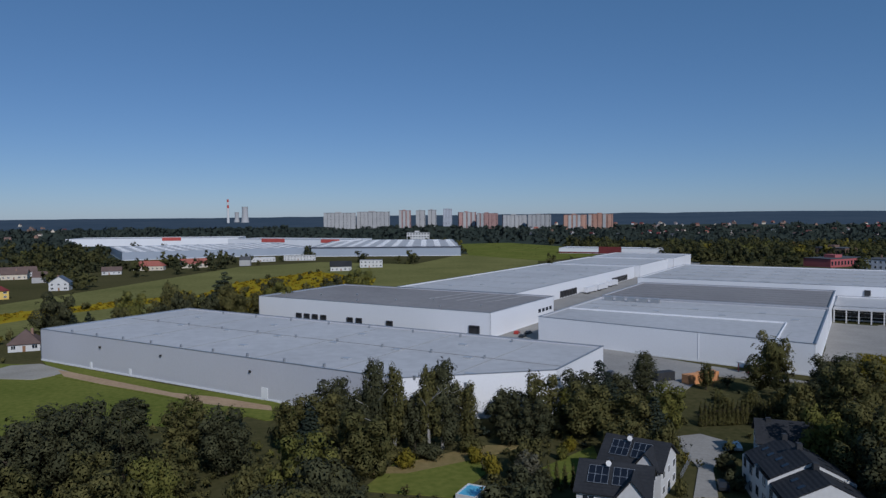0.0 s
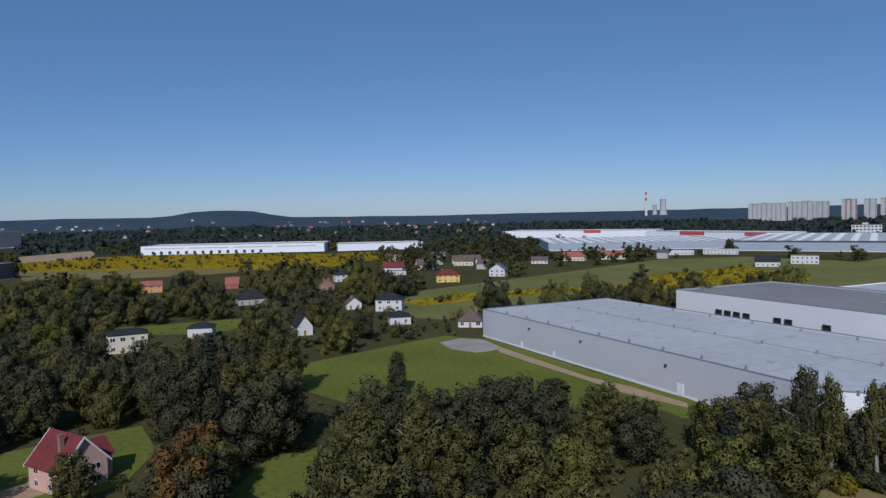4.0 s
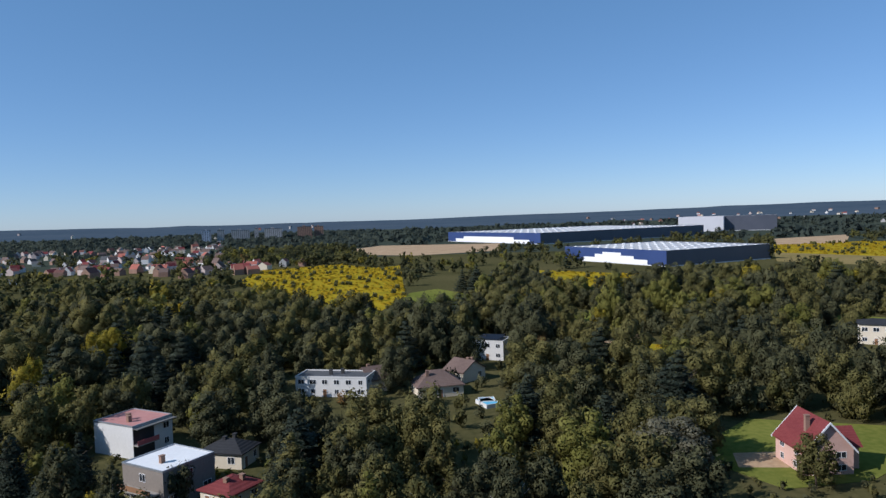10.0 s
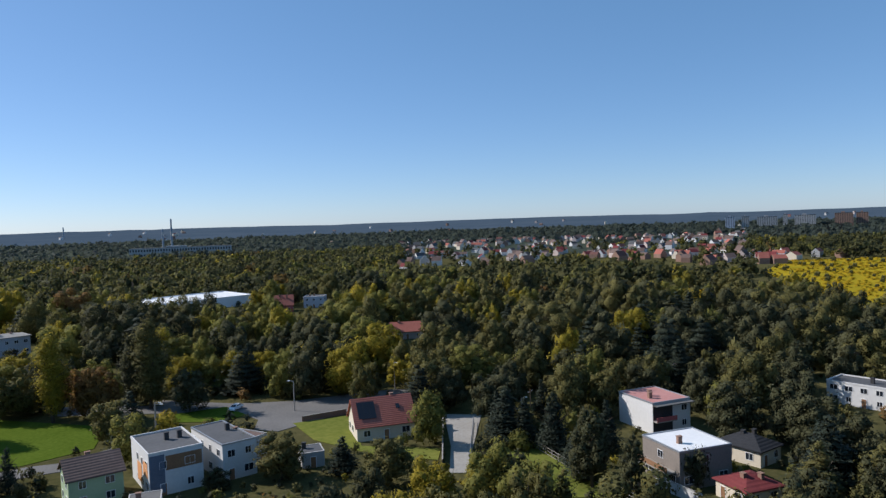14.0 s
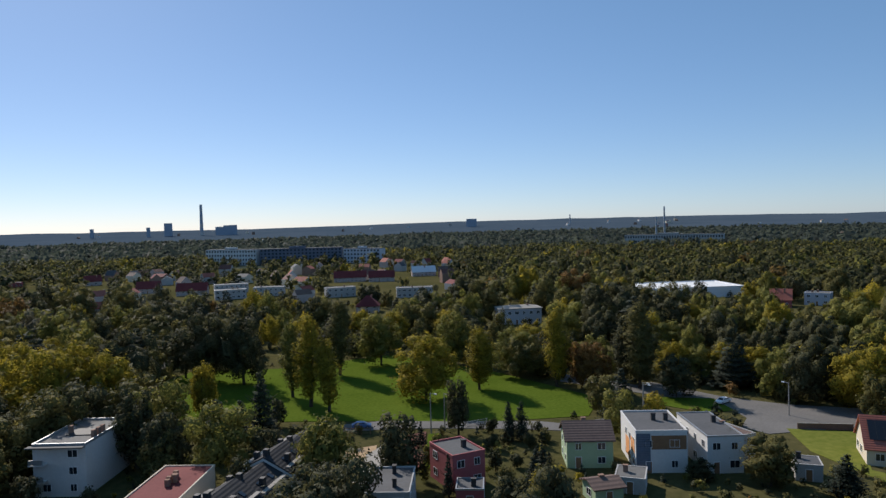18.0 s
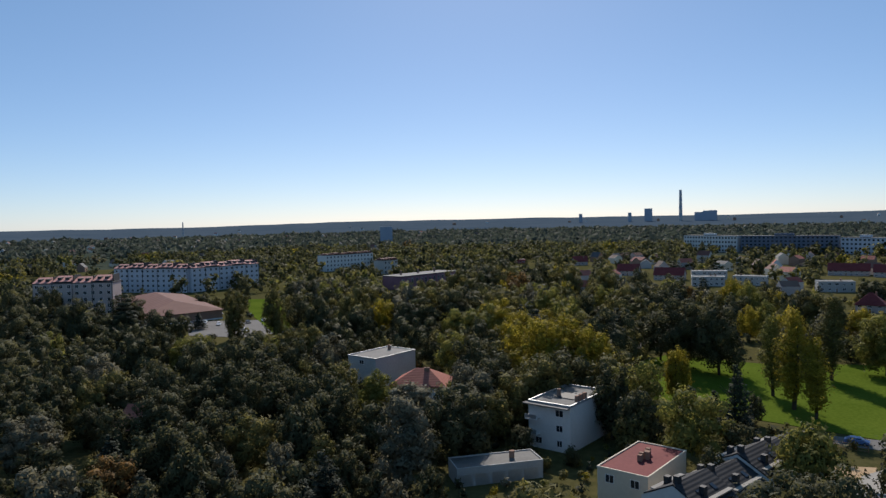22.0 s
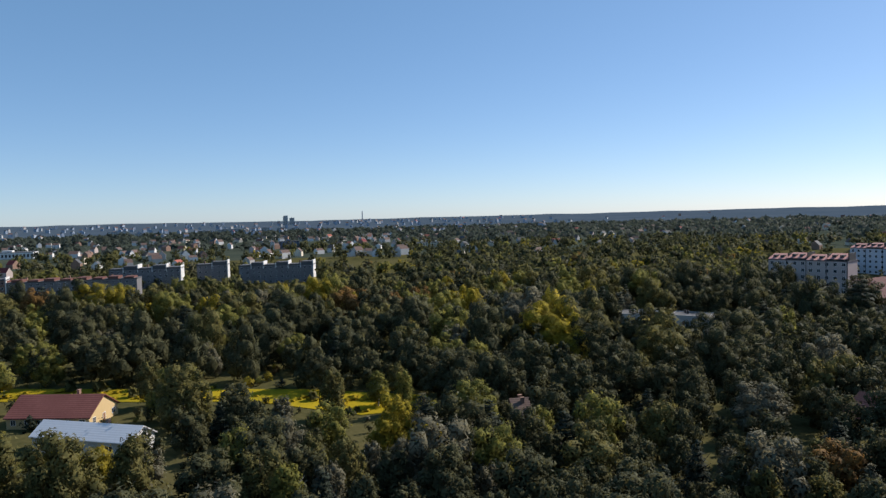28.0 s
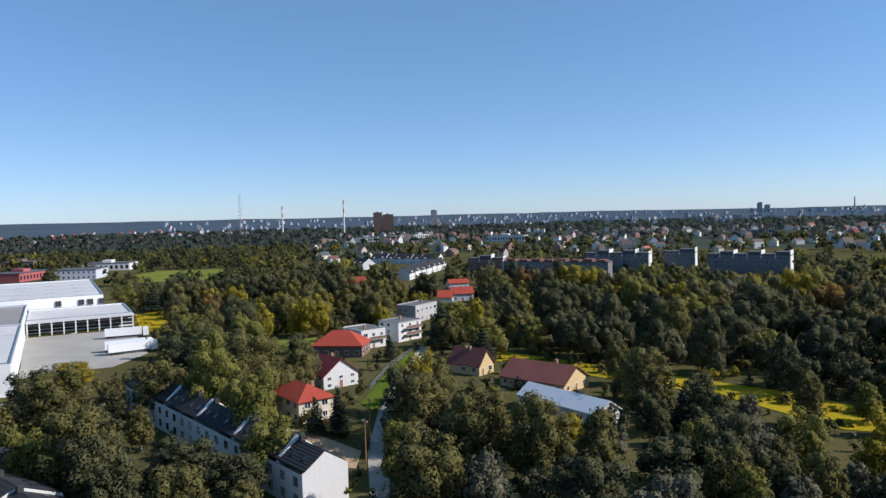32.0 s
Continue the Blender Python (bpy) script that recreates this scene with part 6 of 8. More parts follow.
def on_roof(hl, c, name, mat, spots, size, z):
    """Small boxes standing on a hall's roof, each a part."""
    sx, sy, sz = size
    me = boxes(name, mat, (-sx / 2, -sy / 2, 0, sx / 2, sy / 2, sz))
    for u, v in spots:
        x, y = uv(u, v)
        part(name, me, hl, pose(x - c[0], y - c[1], z, 0, 0, -34.4))


def strip(hl, c, name, mat, u0, v0, u1, v1, z, w, t):
    """A long low bar on a hall, from one place to another."""
    x0, y0 = uv(u0, v0)
    x1, y1 = uv(u1, v1)
    L = math.hypot(x1 - x0, y1 - y0)
    part(name, boxes(name, mat, (0, -w / 2, 0, L, w / 2, t)), hl, pose(x0 - c[0], y0 - c[1], z, 0, 0, math.degrees(math.atan2(y1 - y0, x1 - x0))))


def dock(hl, c, u, v, face, w=3.2, h=3.6, z=0.4, mat="dark"):
    """A dock door with its dark shelter, on the front (face 'v') or the end (face 'u') of a hall."""
    x, y = uv(u, v)
    m = pose(x - c[0], y - c[1], z, 0, 0, -34.4 if face == "v" else 55.6)
    d = part("dock_shelter", unit("dock_shelter", "dark", (-w / 2, -0.55, 0, -w / 2 + 0.4, -0.003, h), (w / 2 - 0.4, -0.55, 0, w / 2, -0.003, h), (-w / 2 + 0.4, -0.55, h - 0.5, w / 2 - 0.4, -0.003, h)), hl, m)
    part("dock_door", unit("dock_door", mat, (-w / 2 + 0.4, -0.1, 0, w / 2 - 0.4, -0.004, h - 0.5)), d)


# roof lights, vents, seams, doors and docks
hl, _, c = H1
rr = random.Random(5)
on_roof(hl, c, "roof_light", "skylight_dome", [(-206 + 18.5 * i + rr.uniform(-1, 1), 139 if i % 2 else 170) for i in range(8)] + [(-196 + 22 * i, 155) for i in range(6)], (2.4, 1.5, 0.35), 9.7)
on_roof(hl, c, "roof_vent", "steel", [(-215 + 13 * i, 128.6) for i in range(12)] + [(-210 + 16 * i, 156.5) for i in range(9)] + [(-205 + 17 * i, 181) for i in range(8)], (0.5, 0.5, 0.9), 9.7)
strip(hl, c, "roof_seam", "dark_membrane", -226, 157.5, -62, 157.5, 9.7, 0.35, 0.07)
strip(hl, c, "roof_gutter", "dark_membrane", -226, 127.2, -90, 127.2, 9.7, 0.9, 0.06)
for i in range(6):
    strip(hl, c, "roof_joint", "concrete", -215 + i * 27, 128, -215 + i * 27, 182, 9.7, 0.14, 0.05)
x, y = uv(-128.2, 125.8)
part("door", boxes("door", "frame_white", (-1.1, -0.12, 0, 1.1, -0.003, 3.2)), hl, pose(x - c[0], y - c[1], 0, 0, 0, -34.4))
for u in (-201, -182):
    x, y = uv(u, 125.8)
    part("door", unit("hall_door", "frame_white", (-0.5, -0.15, 0, 0.5, -0.003, 2.2)), hl, pose(x - c[0], y - c[1], 0, 0, 0, -34.4))
for u, z in ((-196, 7), (-168, 7.2), (-133, 6.6)):
    x, y = uv(u, 125.8)
    part("wall_lamp", unit("wall_lamp", "dark", (-0.25, -0.5, 0, 0.25, -0.003, 0.5)), hl, pose(x - c[0], y - c[1], z, 0, 0, -34.4))
hl, _, c = H2
for u in (-213.3, -208.7, -204.1, -199.3, -184.8, -180, -164.4):
    dock(hl, c, u, 231, "v", 3.0, 3.2)
dock(hl, c, -125.3, 231, "v", 4.4, 4.6, 0.0)
for v in (277, 281, 285, 289):
    x, y = uv(-118.5, v)
    window(hl, pose(x - c[0], y - c[1], 4.4, 0, 0, 55.6), 2.6, 1.5, "dark")
on_roof(hl, c, "roof_vent", "steel", [(-230 + 14 * i, 240 + 9 * (i % 3)) for i in range(8)], (0.6, 0.6, 0.8), 9.3)
for i in range(5):
    strip(hl, c, "roof_joint", "membrane", -165 + i * 7, 262, -160 + i * 7, 291, 9.3, 0.3, 0.06)
hl, _, c = H3
for i in range(6):
    dock(hl, c, -143, 364 + 4.4 * i, "u", 3.0, 3.6)
for i in range(7):
    dock(hl, c, -143, 457 + 5 * i, "u", 3.0, 3.6)
on_roof(hl, c, "roof_light", "skylight_dome", [(-205 + 13 * (i % 5), 315 + 12 * i) for i in range(16)], (2.4, 1.5, 0.35), 8.1)
for i in range(6):
    strip(hl, c, "roof_joint", "concrete", -210, 330 + i * 30, -145, 330 + i * 30, 8.1, 0.16, 0.05)
hl, _, c = H4
for v, h0 in ((263, 0.5),):
    strip(hl, c, "roof_step", "white_cladding", -100, v + 1, -22, v, 8.7, 0.3, 0.55)
    strip(hl, c, "roof_step", "white_cladding", -22, v, -21.5, 226, 8.7, 0.3, 0.55)
strip(hl, c, "roof_seam", "concrete", -100, 284, -12, 284, 8.7, 0.3, 0.06)
on_roof(hl, c, "roof_light", "skylight_dome", [(-92 + 12 * i, 272 + 13 * (i % 2)) for i in range(7)], (2.4, 1.5, 0.35), 8.7)
on_roof(hl, c, "air_unit", "steel", [(-95 + 5 * i, 298) for i in range(5)], (3.4, 2.0, 1.7), 8.7)
x, y = uv(-43.6, 228.2)
part("downpipe", boxes("downpipe", "white_cladding", (-0.15, -1.6, 0.3, 0.15, -1.2, 9.1)), hl, pose(x - c[0], y - c[1], 0, 0, 0, -34.4))
hl, _, c = H5
for i in range(7):
    strip(hl, c, "roof_seam", "palefelt", -99, 314 + i * 9, -13, 314 + i * 9, 9.3, 0.14, 0.04)
hl, _, c = H6
on_roof(hl, c, "roof_light", "skylight_dome", [(-100 + 14 * (i % 9), 400 + 24 * (i // 9)) for i in range(36)], (5.0, 1.3, 0.35), 10.5)
for i in range(5):
    strip(hl, c, "roof_seam", "concrete", -106, 396 + i * 24, 20, 396 + i * 24, 10.5, 0.4, 0.07)
# the glazed dock front with its canopy and columns
hl, _, c = hall("dock_office", "low glazed loading front with a grey canopy and white columns", [uv(-10.6, 346), uv(31, 346), uv(31, 389.6), uv(-10.6, 389.6)], 6.0, ["glass", "white_cladding", "white_cladding", "white_cladding"], "membrane")
x, y = uv(-10.6, 337)
part("canopy", boxes("canopy", "membrane", (0, 0, 5.4, 41.6, 9.0, 5.9)), hl, pose(x - c[0], y - c[1], 0, 0, 0, -34.4))
for i in range(10):
    part("column", unit("canopy_column", "white", (-0.25, 0.1, 0, 0.25, 0.6, 5.4)), hl, pose(x - c[0], y - c[1], 0, 0, 0, -34.4) @ pose(0.4 + 4.5 * i, 0, 0))
for i in range(2):
    part("transom", unit("transom", "frame_white", (0, 8.7, 0, 41.6, 8.95, 0.2)), hl, pose(x - c[0], y - c[1], 1.6 + 1.8 * i, 0, 0, -34.4))
hl, _, c = H6
for u in (2, 12, 16, 21):
    x, y = uv(u, 390)
    part("wall_fan", unit("wall_fan", "dark", (-1.3, -0.6, 0, 1.3, -0.003, 2.6)), hl, pose(x - c[0], y - c[1], 6.6, 0, 0, -34.4))


def truck(x, y, rot, colour="white"):
    t = thing("articulated_truck", pose(x, y, 0.05, 0, 0, rot), colour + " articulated truck with a box trailer on the yard", "truck", "parked trucks")
    part("trailer", unit("trailer", "paint_white", (-6.8, -1.25, 1.1, 6.8, 1.25, 4.0)), t)
    part("chassis", unit("chassis", "dark", (-6.6, -0.5, 0.7, 8.6, 0.5, 1.1)), t)
    cab = part("cab", unit("cab", "paint_" + colour, (7.3, -1.22, 0.6, 9.4, 1.22, 3.6), (7.5, -1.1, 3.6, 8.9, 1.1, 3.95)), t)
    part("windscreen", unit("truck_screen", "glass", (9.4, -1.1, 2.0, 9.43, 1.1, 3.1)), cab)
    for wx in (-5.8, -4.5, -3.2, 6.2, 8.4):
        for wy in (-1.0, 1.0):
            part("wheel", unit_wheel(), t, pose(wx, wy, 0.5, 90, 0, 0))


def unit_wheel():
    if "truck_wheel" not in SHARED:
        SHARED["truck_wheel"] = tube("wheel", "dark", [(0.48, -0.16), (0.5, 0.16)], 12)
    return SHARED["truck_wheel"]


truck(194.5, 241.5, -42)
truck(174.5, 216, -34)
truck(171.5, 210.5, -30)
truck(110, 404, 55)
truck(121, 419, 55)
truck(134, 440, 55)


def container(x, y, rot, label, mat):
    k = thing("container", pose(x, y, 0.05, 0, 0, rot), label, "container")
    part("box", boxes("box", mat, (-3.0, -1.2, 0, 3.0, 1.2, 2.6)), k)
    for i in range(8):
        part("rib", unit("container_rib", mat, (-0.12, -1.26, 0.15, 0.12, 1.26, 2.5)), k, pose(-2.6 + i * 0.74, 0, 0))


container(79, 184.5, 20, "orange-red steel container in the yard", "orange")
container(84, 187, 20, "orange-red steel container in the yard", "orange")
container(72, 188, 20, "dark steel container in the yard", "dark")
shelter = thing("yard_shelter", pose(104, 196, 0, 0, 0, 17), "open white yard shelter with red posts", "shelter")
part("roof", boxes("roof", "white", (-7, -2.2, 3.0, 7, 2.2, 3.3)), shelter)
for i in range(5):
    part("post", unit("shelter_post", "redwall", (-0.12, -2.0, 0, 0.12, -1.8, 3.0), (-0.12, 1.8, 0, 0.12, 2.0, 3.0)), shelter, pose(-6.5 + 3.25 * i, 0, 0))


def rooflights(h, p0, p1, depth, z, nx, ny, size=(5.0, 1.6)):
    """Rows of white roof lights on a rectangular hall."""
    hl, _, c = h
    a, b = Vector((*p0, 0)), Vector((*p1, 0))
    n = Vector((-(b - a).y, (b - a).x, 0)).normalized()
    ang = math.degrees(math.atan2(b.y - a.y, b.x - a.x))
    me = boxes("roof_light", "frame_white", (-size[0] / 2, -size[1] / 2, 0, size[0] / 2, size[1] / 2, 0.5))
    for i in range(nx):
        for j in range(ny):
            q = a + (b - a) * ((i + 0.5) / nx) + n * depth * (j + 0.5) / ny
            part("roof_light", me, hl, pose(q.x - c[0], q.y - c[1], z, 0, 0, ang))


def wall_panels(h, p0, p1, spans, mat):
    """Flat panels on a hall's front: (from, to, bottom, top), the first two as shares of its length."""
    hl, _, c = h
    L, ang = math.hypot(p1[0] - p0[0], p1[1] - p0[1]), math.degrees(math.atan2(p1[1] - p0[1], p1[0] - p0[0]))
    for s0, s1, z0, z1 in spans:
        part("wall_panel", boxes("wall_panel", mat, (s0 * L, -0.25, z0, s1 * L, -0.125, z1)), hl, pose(p0[0] - c[0], p0[1] - c[1], 0, 0, 0, ang))


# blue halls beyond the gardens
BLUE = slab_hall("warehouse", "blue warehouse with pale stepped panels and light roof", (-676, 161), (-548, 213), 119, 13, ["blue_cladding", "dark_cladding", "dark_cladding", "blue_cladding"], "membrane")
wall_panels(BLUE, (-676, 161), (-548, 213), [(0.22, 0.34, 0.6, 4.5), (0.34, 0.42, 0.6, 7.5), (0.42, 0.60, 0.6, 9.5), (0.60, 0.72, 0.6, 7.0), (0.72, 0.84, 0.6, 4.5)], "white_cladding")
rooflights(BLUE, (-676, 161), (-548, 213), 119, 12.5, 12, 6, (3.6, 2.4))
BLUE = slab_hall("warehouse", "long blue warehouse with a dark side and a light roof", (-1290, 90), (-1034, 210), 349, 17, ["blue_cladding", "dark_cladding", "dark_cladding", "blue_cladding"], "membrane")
wall_panels(BLUE, (-1290, 90), (-1034, 210), [(0.1, 0.2, 0.6, 6), (0.2, 0.75, 0.6, 10), (0.75, 0.9, 0.6, 6)], "white_cladding")
rooflights(BLUE, (-1290, 90), (-1034, 210), 349, 16.5, 14, 12, (5.0, 3.4))
slab_hall("warehouse", "tall pale hall beyond the fields", (-1371, 558), (-1328, 631), 60, 29.3, "cladding", "membrane")
slab_hall("warehouse", "tall dark grey hall beyond the fields", (-1345, 641), (-1307, 727), 60, 29.1, "dark_cladding", "membrane")
LONG = slab_hall("warehouse", "long white distribution hall with many dock doors", (-790, 590), (-590, 716), 60, 11.5, "white_cladding", "membrane")
wall_panels(LONG, (-790, 590), (-590, 716), [(0.06 + 0.045 * i, 0.075 + 0.045 * i, 0.6, 4.5) for i in range(14)], "dark")
wall_panels(LONG, (-790, 590), (-590, 716), [(0.02 + 0.24 * i, 0.235 + 0.24 * i, 7.5, 9) for i in range(4)], "cladding")
slab_hall("warehouse", "white industrial hall behind the goldenrod field", (-575, 725), (-490, 800), 50, 9, "white_cladding", "membrane")
GREY = slab_hall("warehouse", "pale grey warehouse with roof lights beyond the crop field", (-104, 812), (68, 806), 240, 11, "bluegrey_cladding", "membrane")
rooflights(GREY, (-104, 812), (68, 806), 240, 10.5, 10, 9, (7.0, 3.0))
wall_panels(GREY, (-104, 812), (68, 806), [(0.0, 1.0, 9.3, 10.9)], "dark_cladding")
GREY = slab_hall("warehouse", "grey warehouse with rows of roof lights", (-300, 770), (-112, 862), 170, 9, "bluegrey_cladding", "membrane")
rooflights(GREY, (-300, 770), (-112, 862), 170, 8.5, 14, 6, (7.0, 3.0))
SHOP = slab_hall("warehouse", "long white shopping hall with red sign panels", (-540, 1160), (-270, 1180), 80, 12, "white_cladding", "membrane")
wall_panels(SHOP, (-540, 1160), (-270, 1180), [(0.55, 0.66, 8, 13.5)], "signal_red")
SHOP = slab_hall("warehouse", "white shopping hall with red sign panels", (-268, 1100), (-80, 1010), 80, 12, "white_cladding", "membrane")
wall_panels(SHOP, (-268, 1100), (-80, 1010), [(0.3, 0.5, 8, 13.5), (0.8, 0.95, 8, 13)], "signal_red")
SHOP = slab_hall("shop", "low white shop with a dark red entrance", (190, 838), (296, 780), 40, 6.5, "white_cladding", "membrane")
wall_panels(SHOP, (190, 838), (296, 780), [(0.0, 1.0, 0.4, 2.0), (0.4, 0.62, 2.0, 8.5)], "maroon")
slab_hall("warehouse", "low white industrial hall among the trees", (-196, -357), (-262, -345), 40, 6, "white_cladding", "whiteroof")
LOWER.append([(224, -230), (180, -249), (138, -191), (176, -176)])
LOWER.append([(-196, -357), (-262, -345), (-222, -292), (-165, -300)])
LOWER.append([(97, 174), (113, 151), (126, 140), (172, 190), (152, 216), (124, 216)])
LOWER.append([(106, 149), (74, 76), (68, 78), (99, 151)])
LOWER.append([(162, -30), (167, 14), (140, 12), (138, -26)])
FRONT.append([(332, -286), (265, -242), (212, -194), (205, -232), (210, -262), (262, -297)])
MARKET = hall("market_hall", "long brick market hall with a broad red-brown hipped roof", [(255.8, -234.0), (239.5, -270.1), (316.1, -322.9), (332.4, -286.8)], 4.5, "brickwall", "rustroof")
hl, _, c = MARKET
eave = [Vector((x - c[0], y - c[1], 4.6)) for x, y in ((255.8, -234.0), (239.5, -270.1), (316.1, -322.9), (332.4, -286.8))]
eave = [Vector((p.x * 1.03, p.y * 1.03, 4.65)) for p in eave]
axis = (eave[2] - eave[1]).normalized()
ridge = [(eave[0] + eave[1]) / 2 + axis * 20 + Vector((0, 0, 4.4)), (eave[2] + eave[3]) / 2 - axis * 20 + Vector((0, 0, 4.4))]
part("hipped_roof", mesh_of("hipped_roof", eave + ridge, [(0, 1, 4), (1, 2, 5, 4), (2, 3, 5), (3, 0, 4, 5), (3, 2, 1, 0)], "rustroof"), hl)
FRONT.append([(86.2, 68.3), (118.6, 147.5), (105, 147.5), (74, 76)])
terrace("terraced house with a black tiled roof and white fire walls", 86.2, 68.3, 118.6, 147.5, -8.5, 6, 2.8, 10, "white", "graphite", True)
terrace("terraced house with a dark metal roof and timber facade panels", -10.1, -131.8, 5.8, -98.0, -10, 5.2, 2.6, 4, "white", "graphite", False, "wood", True)
FRONT.append([(60.8, 140.8), (87, 138.9), (101, 165), (73.5, 164)])
FRONT.append([(65.4, 164.7), (76.2, 163.8), (83.6, 183.3), (74.5, 184)])
FRONT.append([(48, 70), (62, 70), (74, 122), (50, 120)])
terrace("terraced house with a dark grey tiled roof", 53.2, 93.7, 57.5, 114.1, -12.5, 5.2, 3.0, 3, "white", "graphite", False)

house_row(596.2, 374.0, 593.5, 296.2, 8, 11, 5.0, 4.2, "white", "graphite", "narrow white row house with a dark roof")
house_row(436.7, 249.3, 543.2, 271.2, 7, 10, 5.0, 4.2, "white", "graphite", "narrow white row house with a dark roof")
house_row(536.2, 353.2, 522.7, 331.6, 2, 12, 5.0, 4.2, "white", "graphite", "narrow white row house with a dark roof")
fence(-124.1, -77.0, -116.4, -64.7, 1.5, "low concrete post fence beside the meadow", "concrete")
fence(-116.4, -64.7, -109.7, -53.2, 1.5, "low concrete post fence beside the meadow", "concrete")
fence(-109.7, -53.2, -104.7, -43.7, 1.5, "low concrete post fence beside the meadow", "concrete")
fence(-123.4, -96.2, -101.1, -79.3, 1.6, "dark solid garden wall along the lane", "brownwall", 2.5, True)
fence(-127.7, -90.8, -105.7, -76.4, 1.4, "pale post fence along the concrete lane", "steel")
fence(-118.1, -121.7, -108.1, -126.1, 1.3, "dark hedge-height garden wall at the street", "brownwall", 2.5, True)
fence(-113.2, -43.3, -108.9, -34.4, 2.0, "rendered white garden wall beside the brick house", "white", 2.5, True)
fence(54.3, 134.8, 53.5, 125.8, 1.2, "grey parking rail beside the drive", "steel")
fence(53.5, 125.8, 47.9, 116.7, 1.2, "grey parking rail beside the drive", "steel")
fence(182.8, 109.8, 156.8, 100.5, 1.3, "grey garden fence along the lane", "steel")
fence(213.1, 116.3, 182.8, 109.8, 1.3, "grey garden fence along the lane", "steel")
fence(-37.1, -150.0, -46.6, -151.9, 1.2, "low street railing beside the pavement", "steel")
fence(-10.2, -156.6, -20.0, -152.8, 1.2, "stacked timber-coloured site fence by the plot", "wood")
pool(-167.1, 20.1, 20, 6.0, 4.0)
pool(11.1, 112.5, 60, 5.0, 3.5)
pool(-169.0, 20.0, 0, 4.0, 4.0)
utility_pole(122.1, 78.6, 8.5)
utility_pole(108.9, 71.2, 8.5)
utility_pole(-430.2, 72.8, 8.5)
utility_pole(-288.8, 54.6, 8.5)
utility_pole(-161.3, -99.6, 8.5)
utility_pole(-131.5, -78.1, 8.5)

# ---- flats, stacks and masts ----
block("pale panel-built apartment slab in the far town", -192, 2200, 5, 99, 16, 57, 11, "pale")
block("pale panel-built apartment slab in the far town", -89, 2236, -4, 103, 16, 60, 11, "pale")
block("pink and white apartment tower in the far town", 11, 2262, -0, 38, 25, 64, 14, "pinkish")
block("pale apartment tower in the far town", 63, 2312, -2, 31, 25, 64, 14, "pale")
block("pale apartment tower in the far town", 103, 2360, -2, 28, 25, 66, 14, "pale")
block("blue-grey apartment tower in the far town", 155, 2357, -4, 30, 25, 69, 15, "paleblue")
block("red and white apartment slab in the far town", 206, 2199, 5, 55, 18, 57, 11, "pinkish")
block("red and white apartment slab in the far town", 264, 2143, -17, 62, 18, 53, 11, "pinkish")
block("pale apartment slab in the far town", 346, 2131, 1, 74, 18, 47, 11, "pale")
block("pale apartment slab in the far town", 411, 2069, -19, 66, 18, 48, 11, "pale")
block("orange and white apartment slab in the far town", 500, 1998, -9, 65, 20, 47, 11, "peach")
block("orange and white apartment slab in the far town", 576, 1999, -21, 68, 20, 49, 11, "peach")
block("pale grey apartment tower over the garden town", -1650, -445, 105, 20, 18, 31, 12, "paleblue")
block("grey apartment tower over the garden town", -1676, -419, 104, 16, 16, 31, 12, "grey")
block("grey apartment slab over the garden town", -1716, -382, 103, 42, 16, 29, 10, "grey")
block("grey apartment tower over the garden town", -1771, -355, 101, 10, 12, 32, 11, "grey")
block("grey apartment slab over the garden town", -1780, -315, 100, 43, 16, 30, 10, "grey")
block("dark apartment slab over the garden town", -1792, -239, 98, 36, 16, 32, 11, "brickwall")
block("dark apartment slab over the garden town", -1816, -206, 96, 23, 16, 32, 10, "brickwall")
block("dark brown high-rise block", 1628, 1001, -58, 24, 22, 58, 11, "brownwall")
block("dark brown high-rise block", 1642, 977, -59, 29, 22, 52, 9, "brownwall")
block("rounded grey high-rise tower", 2060, 1050, -63, 20, 25, 63, 16, "grey")
block("pale apartment slab in the distant city", 2238, 568, -76, 55, 18, 23, 10, "pale")
block("pale apartment slab in the distant city", 2152, 497, -77, 35, 18, 16, 10, "pale")
block("pale apartment slab in the distant city", 2286, 325, -82, 43, 18, 17, 10, "pale")
block("pale apartment slab in the distant city", 2295, 257, -84, 74, 18, 20, 10, "pale")
block("grey apartment tower in the distant city", 2305, 142, -86, 24, 18, 21, 11, "grey")
block("grey apartment tower in the distant city", 2307, 93, -88, 29, 18, 20, 11, "grey")
block("pale apartment tower in the distant city", 2308, 50, -89, 27, 18, 18, 11, "pale")
block("slim tower above the distant city", 3208, 111, -88, 18, 20, 60, 16, "grey")
block("slim tower above the distant city", 3209, 82, -89, 20, 20, 52, 14, "grey")
block("pale apartment slab in the distant city", 2278, -375, -99, 25, 18, 17, 9, "pale")
block("pale apartment slab in the distant city", 2272, -413, -100, 33, 18, 19, 9, "pale")
block("white gabled block end", 1106, 59, -87, 6, 16, 12, 9, "white")
block("long dark apartment block", 1156, 35, -88, 32, 14, 11, 6, "slate")
block("white block end in the town", 1201, -117, -96, 5, 14, 9, 6, "white")
block("cream apartment block in the town", 994, -157, -99, 16, 12, 8, 4, "cream")
block("cream apartment block in the town", 990, -177, -100, 17, 12, 8, 4, "cream")
block("cream apartment block in the town", 974, -253, -105, 8, 12, 6, 4, "cream")
block("pinkish-grey apartment house with a stepped red roof", 330, -262, -150, 40, 13, 17, 5, "peachgrey")
block("pale blue apartment house with a tiled mansard", 386, -369, -169, 58, 12, 16.5, 5, "paleblue")
block("pale blue apartment house with a tiled mansard", 352, -398, -106, 55, 12, 16.5, 5, "paleblue")
